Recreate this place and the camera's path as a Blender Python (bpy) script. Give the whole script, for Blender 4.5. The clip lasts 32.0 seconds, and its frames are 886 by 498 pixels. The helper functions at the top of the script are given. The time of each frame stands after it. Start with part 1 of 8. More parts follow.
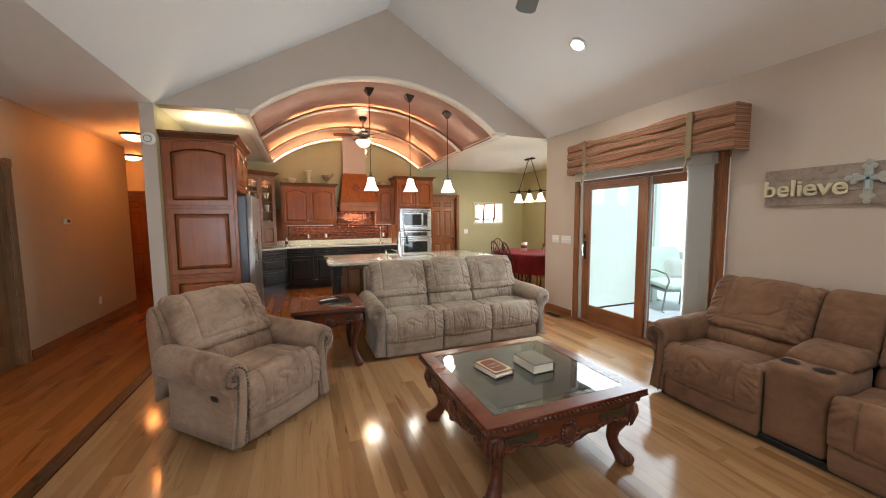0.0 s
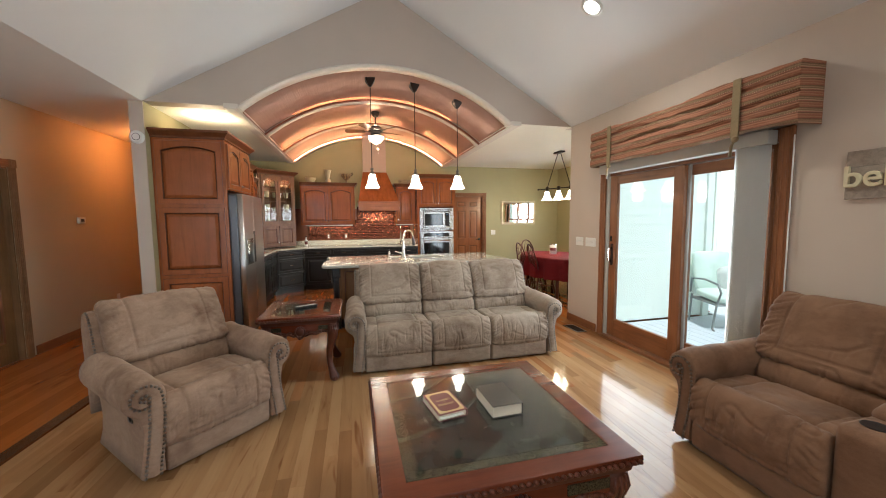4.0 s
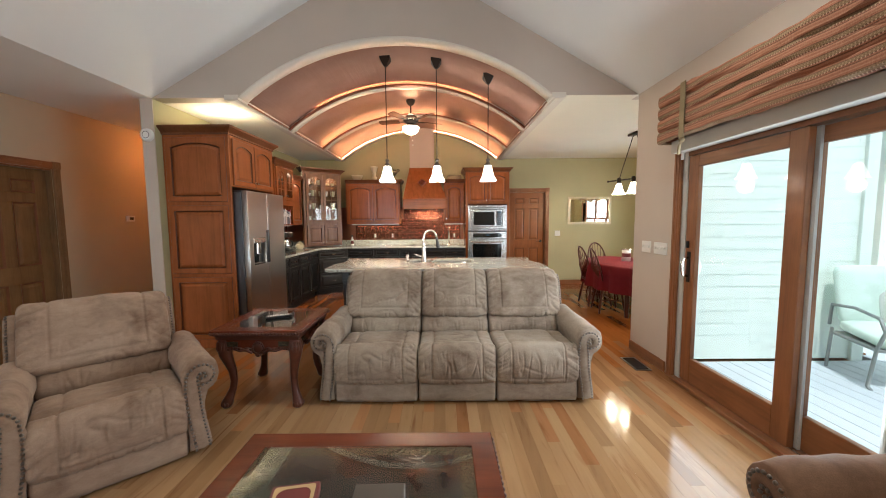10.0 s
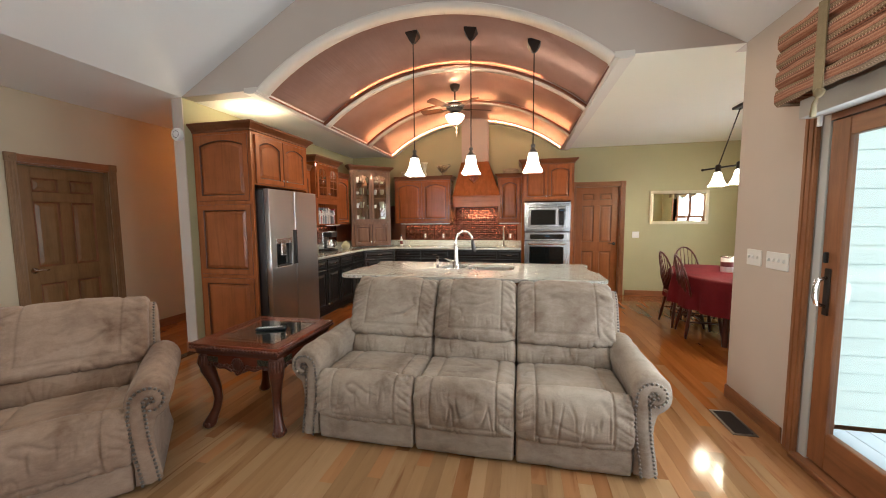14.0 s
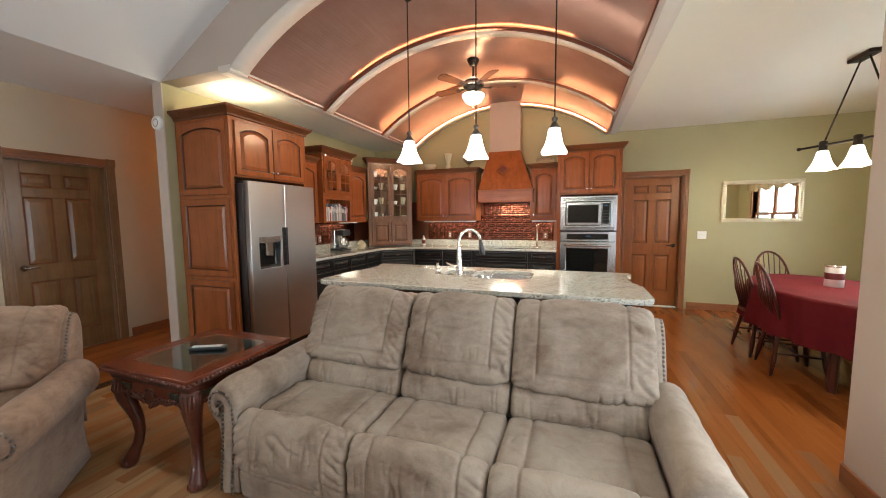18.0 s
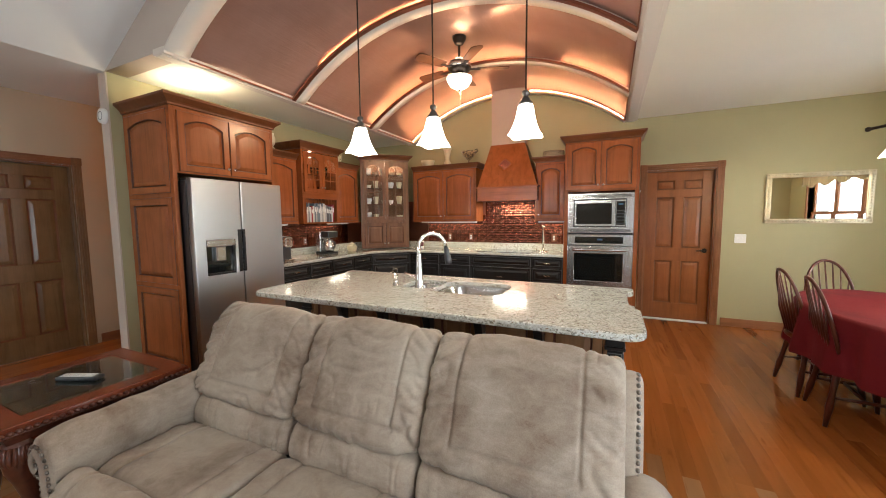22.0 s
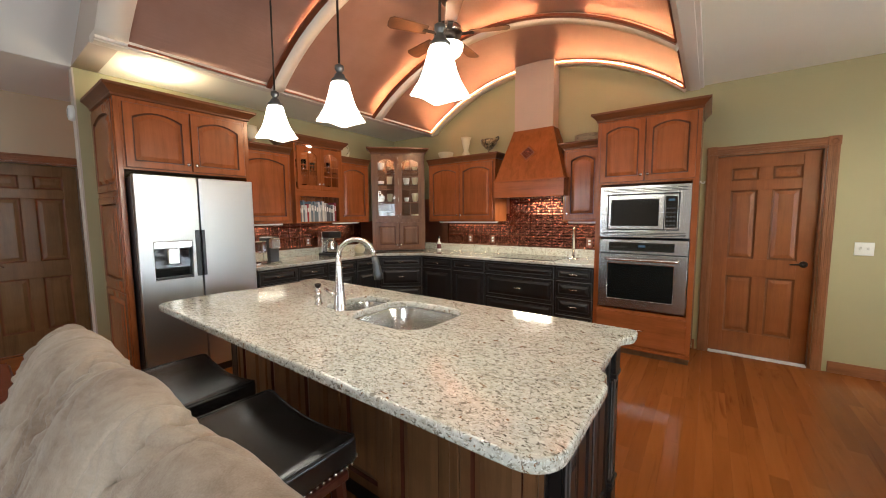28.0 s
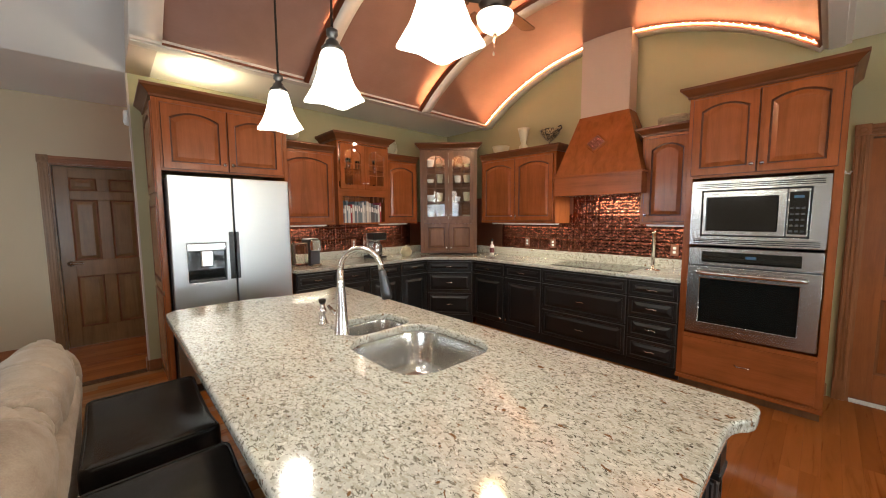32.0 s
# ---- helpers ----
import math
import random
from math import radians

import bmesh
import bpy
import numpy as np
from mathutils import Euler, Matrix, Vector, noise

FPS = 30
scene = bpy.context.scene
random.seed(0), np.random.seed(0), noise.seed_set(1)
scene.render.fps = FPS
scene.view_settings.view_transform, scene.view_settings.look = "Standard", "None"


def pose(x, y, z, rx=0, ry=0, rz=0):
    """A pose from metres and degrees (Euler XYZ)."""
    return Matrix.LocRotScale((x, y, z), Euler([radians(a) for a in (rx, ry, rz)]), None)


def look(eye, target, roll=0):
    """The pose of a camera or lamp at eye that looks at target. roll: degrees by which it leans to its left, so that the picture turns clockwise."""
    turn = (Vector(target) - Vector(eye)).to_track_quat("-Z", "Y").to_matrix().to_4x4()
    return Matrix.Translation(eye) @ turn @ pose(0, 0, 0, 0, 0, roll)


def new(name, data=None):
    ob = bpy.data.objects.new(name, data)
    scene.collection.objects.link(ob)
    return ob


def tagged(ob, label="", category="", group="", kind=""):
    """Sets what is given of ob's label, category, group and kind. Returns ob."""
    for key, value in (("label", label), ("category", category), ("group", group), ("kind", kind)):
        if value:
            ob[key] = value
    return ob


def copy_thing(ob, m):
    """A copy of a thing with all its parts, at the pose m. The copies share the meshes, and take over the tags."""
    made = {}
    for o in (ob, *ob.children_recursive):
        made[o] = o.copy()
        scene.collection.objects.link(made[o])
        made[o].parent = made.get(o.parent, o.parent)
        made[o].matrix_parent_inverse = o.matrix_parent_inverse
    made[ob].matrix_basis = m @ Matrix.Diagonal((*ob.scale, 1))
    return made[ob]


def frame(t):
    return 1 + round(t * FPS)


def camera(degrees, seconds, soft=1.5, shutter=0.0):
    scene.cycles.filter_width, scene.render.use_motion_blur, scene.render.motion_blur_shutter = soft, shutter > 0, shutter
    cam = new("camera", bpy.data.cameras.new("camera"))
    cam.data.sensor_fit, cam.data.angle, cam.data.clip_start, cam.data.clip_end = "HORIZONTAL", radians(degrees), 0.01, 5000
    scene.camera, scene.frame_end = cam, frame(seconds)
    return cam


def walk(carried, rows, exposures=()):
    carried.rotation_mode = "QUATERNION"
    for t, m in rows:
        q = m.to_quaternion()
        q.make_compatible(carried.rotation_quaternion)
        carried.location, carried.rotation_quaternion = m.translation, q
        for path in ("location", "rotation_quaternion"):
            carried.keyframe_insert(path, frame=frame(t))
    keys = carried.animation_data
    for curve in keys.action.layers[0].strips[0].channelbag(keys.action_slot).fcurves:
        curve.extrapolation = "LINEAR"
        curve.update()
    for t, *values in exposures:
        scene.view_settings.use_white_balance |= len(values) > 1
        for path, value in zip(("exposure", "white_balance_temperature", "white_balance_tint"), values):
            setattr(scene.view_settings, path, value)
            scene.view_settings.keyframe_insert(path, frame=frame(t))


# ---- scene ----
cam = camera(102.1, 32.0, 1.0)
PATH = [
    (0.0, 0.814, 0.949, 1.489, 85.10, 0.44, -21.68),
    (0.5, 0.898, 0.964, 1.486, 85.12, 0.43, -20.02),
    (1.0, 0.975, 0.989, 1.476, 85.14, 0.40, -18.86),
    (1.5, 1.061, 1.029, 1.469, 85.15, 0.41, -17.96),
    (2.0, 1.150, 1.073, 1.474, 85.17, 0.39, -17.22),
    (2.5, 1.244, 1.116, 1.479, 85.17, 0.41, -16.35),
    (3.0, 1.333, 1.150, 1.479, 85.21, 0.38, -15.59),
    (3.5, 1.431, 1.183, 1.472, 85.25, 0.43, -14.92),
    (5.5, 1.792, 1.339, 1.461, 85.23, 0.47, -10.53),
    (6.0, 1.873, 1.398, 1.449, 85.26, 0.50, -9.50),
    (6.5, 1.954, 1.465, 1.451, 85.25, 0.47, -8.77),
    (7.0, 2.032, 1.531, 1.459, 85.26, 0.49, -8.06),
    (7.5, 2.105, 1.584, 1.462, 85.30, 0.41, -7.25),
    (8.0, 2.179, 1.636, 1.460, 85.31, 0.42, -6.12),
    (8.5, 2.249, 1.686, 1.453, 85.29, 0.38, -5.01),
    (9.0, 2.329, 1.744, 1.447, 85.33, 0.44, -3.56),
    (9.5, 2.398, 1.806, 1.444, 85.33, 0.47, -1.91),
    (10.0, 2.462, 1.878, 1.443, 85.32, 0.43, 0.04),
    (10.5, 2.526, 1.954, 1.441, 85.30, 0.45, 1.98),
    (11.0, 2.586, 2.042, 1.440, 85.31, 0.48, 3.81),
    (11.5, 2.636, 2.133, 1.443, 85.33, 0.50, 5.27),
    (12.0, 2.685, 2.223, 1.450, 85.34, 0.51, 6.62),
    (12.5, 2.729, 2.297, 1.454, 85.31, 0.47, 7.93),
    (13.0, 2.778, 2.376, 1.449, 85.30, 0.47, 9.40),
    (13.5, 2.832, 2.460, 1.442, 85.29, 0.46, 10.76),
    (14.0, 2.890, 2.553, 1.447, 85.20, 0.48, 12.17),
    (14.5, 2.943, 2.641, 1.453, 85.16, 0.48, 13.69),
    (16.5, 3.063, 3.053, 1.428, 85.05, 0.46, 18.02),
    (17.0, 3.093, 3.158, 1.429, 85.02, 0.44, 18.75),
    (17.5, 3.123, 3.252, 1.425, 85.04, 0.43, 19.49),
    (18.0, 3.161, 3.347, 1.418, 85.04, 0.50, 20.12),
    (18.5, 3.199, 3.436, 1.419, 85.03, 0.50, 20.72),
    (19.0, 3.237, 3.527, 1.418, 85.00, 0.51, 21.44),
    (19.5, 3.270, 3.614, 1.413, 85.02, 0.51, 22.12),
    (20.0, 3.309, 3.707, 1.413, 84.99, 0.49, 22.77),
    (20.5, 3.350, 3.801, 1.412, 85.04, 0.54, 23.35),
    (21.0, 3.390, 3.897, 1.419, 85.01, 0.56, 23.83),
    (21.5, 3.435, 3.977, 1.424, 85.04, 0.52, 24.45),
    (22.0, 3.481, 4.055, 1.422, 85.07, 0.55, 25.11),
    (22.5, 3.536, 4.136, 1.420, 85.12, 0.57, 25.63),
    (23.0, 3.598, 4.222, 1.420, 85.15, 0.58, 26.49),
    (23.5, 3.656, 4.304, 1.424, 85.05, 0.56, 27.64),
    (24.0, 3.704, 4.385, 1.423, 84.98, 0.55, 28.99),
    (24.5, 3.740, 4.468, 1.421, 84.92, 0.52, 30.13),
    (25.0, 3.771, 4.562, 1.423, 84.86, 0.50, 31.11),
    (25.5, 3.791, 4.656, 1.430, 84.79, 0.50, 31.79),
    (27.5, 3.855, 4.999, 1.426, 84.90, 0.43, 35.19),
    (28.0, 3.868, 5.086, 1.432, 84.87, 0.42, 36.52),
    (28.5, 3.871, 5.161, 1.437, 84.89, 0.45, 38.15),
    (29.0, 3.866, 5.231, 1.441, 84.86, 0.50, 40.01),
    (29.5, 3.855, 5.293, 1.440, 84.84, 0.49, 41.89),
    (30.0, 3.838, 5.356, 1.437, 84.84, 0.52, 43.66),
    (30.5, 3.812, 5.415, 1.440, 84.85, 0.47, 44.91),
    (31.0, 3.781, 5.474, 1.446, 84.81, 0.42, 45.81),
    (31.5, 3.754, 5.525, 1.449, 84.82, 0.35, 46.48),
    (32.0, 3.731, 5.571, 1.453, 84.81, 0.32, 47.06),
]
walk(cam, [(t, pose(x, y, z, rx, ry, rz)) for t, x, y, z, rx, ry, rz in PATH], [(0.0, 0.09, 5850, 4), (6.0, 0.09, 5850, 4), (13.0, 0.10, 5750, 4), (20.0, 0.13, 5700, 4), (25.0, 0.10, 5700, 4), (29.0, -0.04, 5750, 4), (32.0, -0.10, 5800, 4)])

# ---- world and large lights ----
world = bpy.data.worlds.new("sky")
scene.world = world
world.use_nodes = True
wn = world.node_tree.nodes
sky = wn.new("ShaderNodeTexSky")
sky.sky_type = "NISHITA"
sky.sun_disc = False
sky.sun_elevation = radians(65)
sky.sun_rotation = radians(194)
world.node_tree.links.new(sky.outputs[0], wn["Background"].inputs[0])
wn["Background"].inputs[1].default_value = 0.15
sun_data = bpy.data.lights.new("sun", "SUN")
sun_data.energy, sun_data.angle, sun_data.color = 3.5, radians(3), (1.0, 0.96, 0.9)
sun_ob = new("sun", sun_data)
sun_ob.matrix_world = look((0, 0, 30), (3.4, 13.6, 0))


def area_lamp(name, x, y, z, target, w, h, watts, color):
    d = bpy.data.lights.new(name, "AREA")
    d.shape, d.size, d.size_y, d.energy, d.color = "RECTANGLE", w, h, watts, color
    o = new(name, d)
    o.matrix_world = look((x, y, z), target)
    return o


def bulb(name, x, y, z, watts, color, radius=0.04):
    d = bpy.data.lights.new(name, "POINT")
    d.energy, d.color, d.shadow_soft_size = watts, color, radius
    o = new(name, d)
    o.location = (x, y, z)
    return o


def beam(name, x, y, z, watts, color):
    """A downlight's cone."""
    d = bpy.data.lights.new(name, "SPOT")
    d.energy, d.color, d.shadow_soft_size, d.spot_size, d.spot_blend = watts, color, 0.085, radians(150), 0.9
    o = new(name, d)
    o.location = (x, y, z)
    return o


WARM, ORANGE, DAY = (1.0, 0.80, 0.56), (1.0, 0.27, 0.045), (0.94, 0.975, 1.0)
# daylight standing in the window openings
# the south lamp stands in an unseen window, added for light from behind
area_lamp("daylight_south", -0.92, -2.72, 1.45, (-0.7, 3.0, 1.25), 1.8, 1.9, 72, DAY)
area_lamp("daylight_dining", 7.0, 7.53, 1.45, (4.0, 7.45, 1.0), 2.1, 1.25, 56, DAY)

area_lamp("daylight_slider", 4.49, 4.12, 1.16, (0.0, 4.12, 1.16), 1.62, 1.38, 44, DAY)

# ---- helpers ----


def part(name, bm, material, parent, label="", smooth=False, m=None):
    """Link a bmesh, or a finished mesh, as one mesh object under a thing or a part."""
    if isinstance(bm, bmesh.types.BMesh):
        bmesh.ops.recalc_face_normals(bm, faces=bm.faces)
        me = bpy.data.meshes.new(name)
        bm.to_mesh(me)
        bm.free()
    else:
        me = bm
    if not me.materials:
        for mt in material if isinstance(material, tuple) else (material,):
            me.materials.append(mt)
    if smooth:
        for p in me.polygons:
            p.use_smooth = True
    ob = new(name, me)
    ob.parent = parent
    if m is not None:
        ob.matrix_basis = m
    if label:
        ob["label"] = label
    return ob


def thing(name, label, category, m=None, group="", kind=""):
    ob = tagged(new(name), label, category, group, kind)
    if m is not None:
        ob.matrix_basis = m
    return ob


def solid(name, bm, material, label, category="", kind="structure", smooth=False):
    return tagged(part(name, bm, material, None, "", smooth), label, category or name.split("_")[0], "", kind)


def box(bm, x0, x1, y0, y1, z0, z1, bevel=0.0, seg=1):
    vs = [bm.verts.new(v) for v in ((x0, y0, z0), (x1, y0, z0), (x1, y1, z0), (x0, y1, z0), (x0, y0, z1), (x1, y0, z1), (x1, y1, z1), (x0, y1, z1))]
    fs = [bm.faces.new([vs[i] for i in q]) for q in ((3, 2, 1, 0), (4, 5, 6, 7), (0, 1, 5, 4), (1, 2, 6, 5), (2, 3, 7, 6), (3, 0, 4, 7))]
    if bevel:
        es = list({e for f in fs for e in f.edges})
        bmesh.ops.bevel(bm, geom=es, offset=bevel, segments=seg, affect="EDGES", profile=0.5)
    return bm


def bx(*a, **k):
    return box(bmesh.new(), *a, **k)


def xf(bm, m):
    bmesh.ops.transform(bm, matrix=m, verts=bm.verts)
    return bm


def lathe(profile, seg=24, bm=None, m=None):
    """A turned body from (radius, z) pairs."""
    bm = bm or bmesh.new()
    m = m or Matrix()
    rings = [[bm.verts.new(m @ Vector((r * math.cos(2 * math.pi * i / seg), r * math.sin(2 * math.pi * i / seg), z))) for i in range(seg)] for r, z in profile]
    for a, b in zip(rings, rings[1:]):
        for i in range(seg):
            bm.faces.new((a[i], a[(i + 1) % seg], b[(i + 1) % seg], b[i]))
    for ring, last in ((rings[0], False), (rings[-1], True)):
        bm.faces.new(ring if last else ring[::-1])
    return bm


def tube(points, radii, seg=10, bm=None, flat=1.0):
    """A round bar along points; radii is one number or one for each point."""
    bm = bm or bmesh.new()
    pts = [Vector(p) for p in points]
    if not isinstance(radii, (list, tuple)):
        radii = [radii] * len(pts)
    rings, side = [], None
    for i, p in enumerate(pts):
        way = (pts[min(i + 1, len(pts) - 1)] - pts[max(i - 1, 0)]).normalized()
        if side is None:
            side = way.orthogonal().normalized()
        side = (side - way * side.dot(way)).normalized()
        up = way.cross(side)
        rings.append([bm.verts.new(p + radii[i] * (math.cos(2 * math.pi * k / seg) * side + flat * math.sin(2 * math.pi * k / seg) * up)) for k in range(seg)])
    for a, b in zip(rings, rings[1:]):
        for k in range(seg):
            bm.faces.new((a[k], a[(k + 1) % seg], b[(k + 1) % seg], b[k]))
    bm.faces.new(rings[0][::-1])
    bm.faces.new(rings[-1])
    return bm


def ball(bm, c, r, u=8, v=6, squash=(1, 1, 1)):
    m = Matrix.Translation(c) @ Matrix.Diagonal((*[r * s for s in squash], 1))
    bmesh.ops.create_uvsphere(bm, u_segments=u, v_segments=v, radius=1.0, matrix=m)
    return bm


def plate(outline, holes, depth, bevel=0.0, res=2):
    """A flat plate in x, y with holes, from z = 0 to depth, its edges rounded by bevel. Returns a mesh."""
    cu = bpy.data.curves.new("plate", "CURVE")
    cu.dimensions, cu.fill_mode = "2D", "BOTH"
    cu.extrude, cu.bevel_depth, cu.bevel_resolution, cu.offset = depth / 2 - bevel, bevel, res, -bevel
    for loop in (outline, *holes):
        sp = cu.splines.new("POLY")
        sp.points.add(len(loop) - 1)
        for p, q in zip(sp.points, loop):
            p.co = (q[0], q[1], 0, 1)
        sp.use_cyclic_u = True
    ob = bpy.data.objects.new("plate", cu)
    scene.collection.objects.link(ob)
    me = bpy.data.meshes.new_from_object(ob.evaluated_get(bpy.context.evaluated_depsgraph_get()))
    bpy.data.objects.remove(ob)
    me.transform(Matrix.Translation((0, 0, depth / 2)))
    return me


def letters(text, size, depth, bevel=0.0):
    cu = bpy.data.curves.new("text", "FONT")
    cu.body, cu.size, cu.extrude, cu.bevel_depth = text, size, depth / 2, bevel
    ob = bpy.data.objects.new("text", cu)
    scene.collection.objects.link(ob)
    me = bpy.data.meshes.new_from_object(ob.evaluated_get(bpy.context.evaluated_depsgraph_get()))
    bpy.data.objects.remove(ob)
    return me


def round_rect(x0, x1, y0, y1, r, n=5):
    out = []
    for cx, cy, a in ((x1 - r, y0 + r, -90), (x1 - r, y1 - r, 0), (x0 + r, y1 - r, 90), (x0 + r, y0 + r, 180)):
        out += [(cx + r * math.cos(radians(a + 90 * i / n)), cy + r * math.sin(radians(a + 90 * i / n))) for i in range(n + 1)]
    return out


def raised(w, h, arch=0.0, t=0.02, rail=0.055, panel=True, bm=None, o=(0, 0, 0), frame_on=True):
    """A raised-panel front in x (0..w) and z (0..h), its face at y = 0 and its back at y = t; arch: rise of the panel's head."""
    bm = bm or bmesh.new()
    nx, nz = (10 if arch else 2), 2

    def ring(d, y):
        x0, x1, z0 = rail + d, w - rail - d, rail + d
        c, hw = w / 2, (x1 - x0) / 2

        def head(x):
            return h - rail - d - arch * (abs(x - c) / max(hw, 1e-6)) ** 2
        pts = [(x0 + (x1 - x0) * i / nx, z0) for i in range(nx)]
        pts += [(x1, z0 + (head(x1) - z0) * i / nz) for i in range(nz)]
        pts += [(x1 - (x1 - x0) * i / nx, head(x1 - (x1 - x0) * i / nx)) for i in range(nx)]
        pts += [(x0, head(x0) - (head(x0) - z0) * i / nz) for i in range(nz)]
        return [bm.verts.new((o[0] + x, o[1] + y, o[2] + z)) for x, z in pts]

    def border(e, y):
        pts = [(e + (w - 2 * e) * i / nx, e) for i in range(nx)] + [(w - e, e + (h - 2 * e) * i / nz) for i in range(nz)]
        pts += [(w - e - (w - 2 * e) * i / nx, h - e) for i in range(nx)] + [(e, h - e - (h - 2 * e) * i / nz) for i in range(nz)]
        return [bm.verts.new((o[0] + x, o[1] + y, o[2] + z)) for x, z in pts]
    rings = [border(0, t), border(0, 0.004), border(0.004, 0)] if frame_on else []
    if panel:
        rings += [ring(0, 0.0), ring(0.006, 0.012), ring(0.012, 0.012), ring(0.042, 0.001)]
    for a, b in zip(rings, rings[1:]):
        k = rings.index(a) - (0 if frame_on else 3)
        for i in range(len(a)):
            f = bm.faces.new((a[i], a[(i + 1) % len(a)], b[(i + 1) % len(b)], b[i]))
            f.material_index = 1 if k in (3, 4) else 2 if k == 1 else 0
    bm.faces.new(rings[-1])
    return bm


def soft(w, d, h, r=0.06, bulge=0.02, wrinkle=0.006, seed=0, n=16, freq=7.0, pucker=0.0, seams=(), level=None, square=0.0):
    """A stuffed cushion about the origin, w by d by h: rounded edges, puffed middle, creases, gathered edges.

    seams are shares of w where a stitched line runs up the front; level is the share of h of a line across."""
    bm = bmesh.new()
    bmesh.ops.create_cube(bm, size=2.0)
    bmesh.ops.subdivide_edges(bm, edges=bm.edges[:], cuts=n, use_grid_fill=True)
    half = Vector((w / 2, d / 2, h / 2))
    off = Vector((seed * 3.1, seed * 1.7, seed * 2.3))
    grid, pairs = [], []
    for axis, marks in ((0, seams), (2, () if level is None else (level,))):
        table = [-1 + 2 * i / (n + 1) for i in range(n + 2)]
        mine = []
        for k in marks:
            i = int((k + 1) * (n + 1) / 2)
            table[i], table[i + 1] = k - 0.0022 / half[axis], k + 0.0022 / half[axis]
            mine.append((i, i + 1))
        grid.append(table)
        pairs.append(mine)
    cell = {}
    for v in bm.verts:
        ix, iz = round((v.co.x + 1) * (n + 1) / 2), round((v.co.z + 1) * (n + 1) / 2)
        v.co.x, v.co.z = grid[0][ix], grid[1][iz]
        cell[v] = (ix, iz)
    front = {v for v in bm.verts if v.co.y < -0.999 or (seams and v.co.z > 0.999)}
    outer = max([abs(k) for k in seams], default=9)
    for f in bm.faces:
        if all(v in front for v in f.verts):
            xs, zs = {cell[v][0] for v in f.verts}, {cell[v][1] for v in f.verts}
            up = any(xs == set(p) for p in pairs[0]) and (level is None or min(v.co.z for v in f.verts) > level - 0.02)
            across = any(zs == set(p) for p in pairs[1]) and max(abs(v.co.x) for v in f.verts) < outer + 0.02
            f.material_index = 1 if up or across else 0
    for v in bm.verts:
        p = Vector([v.co[i] * half[i] for i in range(3)])
        core = Vector([max(-half[i] + r, min(half[i] - r, p[i])) for i in range(3)])
        rest = p - core
        q = core + (rest.normalized() * (r + square * (rest.length - r)) if rest.length > 1e-9 else Vector())
        u = [p[i] / half[i] for i in range(3)]
        puff = Vector([math.copysign(bulge * (0.2 if seams and i == 0 else 1), u[i]) * max(0, 1 - u[(i + 1) % 3] ** 2) ** 0.7 * max(0, 1 - u[(i + 2) % 3] ** 2) ** 0.7 if abs(u[i]) > 0.999 else 0 for i in range(3)])
        nn = (q - core).normalized() if rest.length > 1e-9 else Vector()
        s = Vector((q.x * freq * 1.5, q.y * freq, q.z * freq * 0.7)) + off
        fold = (1 - abs(noise.noise(Vector((s.x, s.y, s.z * 0.45)) * 0.9 + off))) ** 12
        crease = noise.noise(s * 0.7) * 0.5 + noise.noise(s * 2.6) * 0.10 - 0.9 * fold * max(0, 0.35 + 1.4 * noise.noise(s * 0.5))
        gather = noise.noise(Vector((q.x * 42 + seed, q.z * 4, q.y * 4))) * max(0, max(-u[2], -u[1] * 0.6) - 0.55) * 2.2
        move = crease * wrinkle + gather * pucker
        if seams and v in front:
            gap = min(abs(u[0] - k) for k in seams) * half.x if level is None or u[2] > level - 0.02 else 9
            if level is not None:
                if abs(u[0]) < outer + 0.02:
                    gap = min(gap, abs(u[2] - level) * half.z)
                side = max(0, abs(u[0]) - outer) / (1 - outer)
                move += 0.013 * side ** 0.6 * (1 - 2 * abs(noise.noise(Vector((q.x * 6, seed, q.z * 12 + abs(q.x) * 12)))))
            move -= 0.006 * math.exp(-(gap / 0.009) ** 2)
            move += 0.005 * min(1, gap / 0.05)
        v.co = q + puff + nn * move
    return bm

# ---- materials ----


def shader(name, base, rough=0.5, metal=0.0, coat=0.0, spec=0.5):
    m = bpy.data.materials.new(name)
    m.use_nodes = True
    b = m.node_tree.nodes["Principled BSDF"]
    b.inputs["Base Color"].default_value = (*base, 1)
    b.inputs["Roughness"].default_value = rough
    b.inputs["Metallic"].default_value = metal
    b.inputs["Coat Weight"].default_value = coat
    b.inputs["Coat Roughness"].default_value = 0.12
    b.inputs["Specular IOR Level"].default_value = spec
    return m, m.node_tree, b


def coords(t, scale, rot=(0, 0, 0), kind="Object"):
    c, mp = t.nodes.new("ShaderNodeTexCoord"), t.nodes.new("ShaderNodeMapping")
    mp.inputs["Scale"].default_value = scale
    mp.inputs["Rotation"].default_value = rot
    t.links.new(c.outputs[kind], mp.inputs[0])
    return mp.outputs[0]


def noise_tex(t, vec, scale, detail=4.0, rough=0.55, distort=0.0):
    n = t.nodes.new("ShaderNodeTexNoise")
    n.inputs["Scale"].default_value, n.inputs["Detail"].default_value = scale, detail
    n.inputs["Roughness"].default_value, n.inputs["Distortion"].default_value = rough, distort
    t.links.new(vec, n.inputs["Vector"])
    return n.outputs["Fac"]


def ramp(t, fac, *stops):
    r = t.nodes.new("ShaderNodeValToRGB")
    e = r.color_ramp.elements
    while len(e) < len(stops):
        e.new(0.5)
    for el, (p, c) in zip(e, stops):
        el.position, el.color = p, (*c, 1)
    t.links.new(fac, r.inputs[0])
    return r.outputs[0]


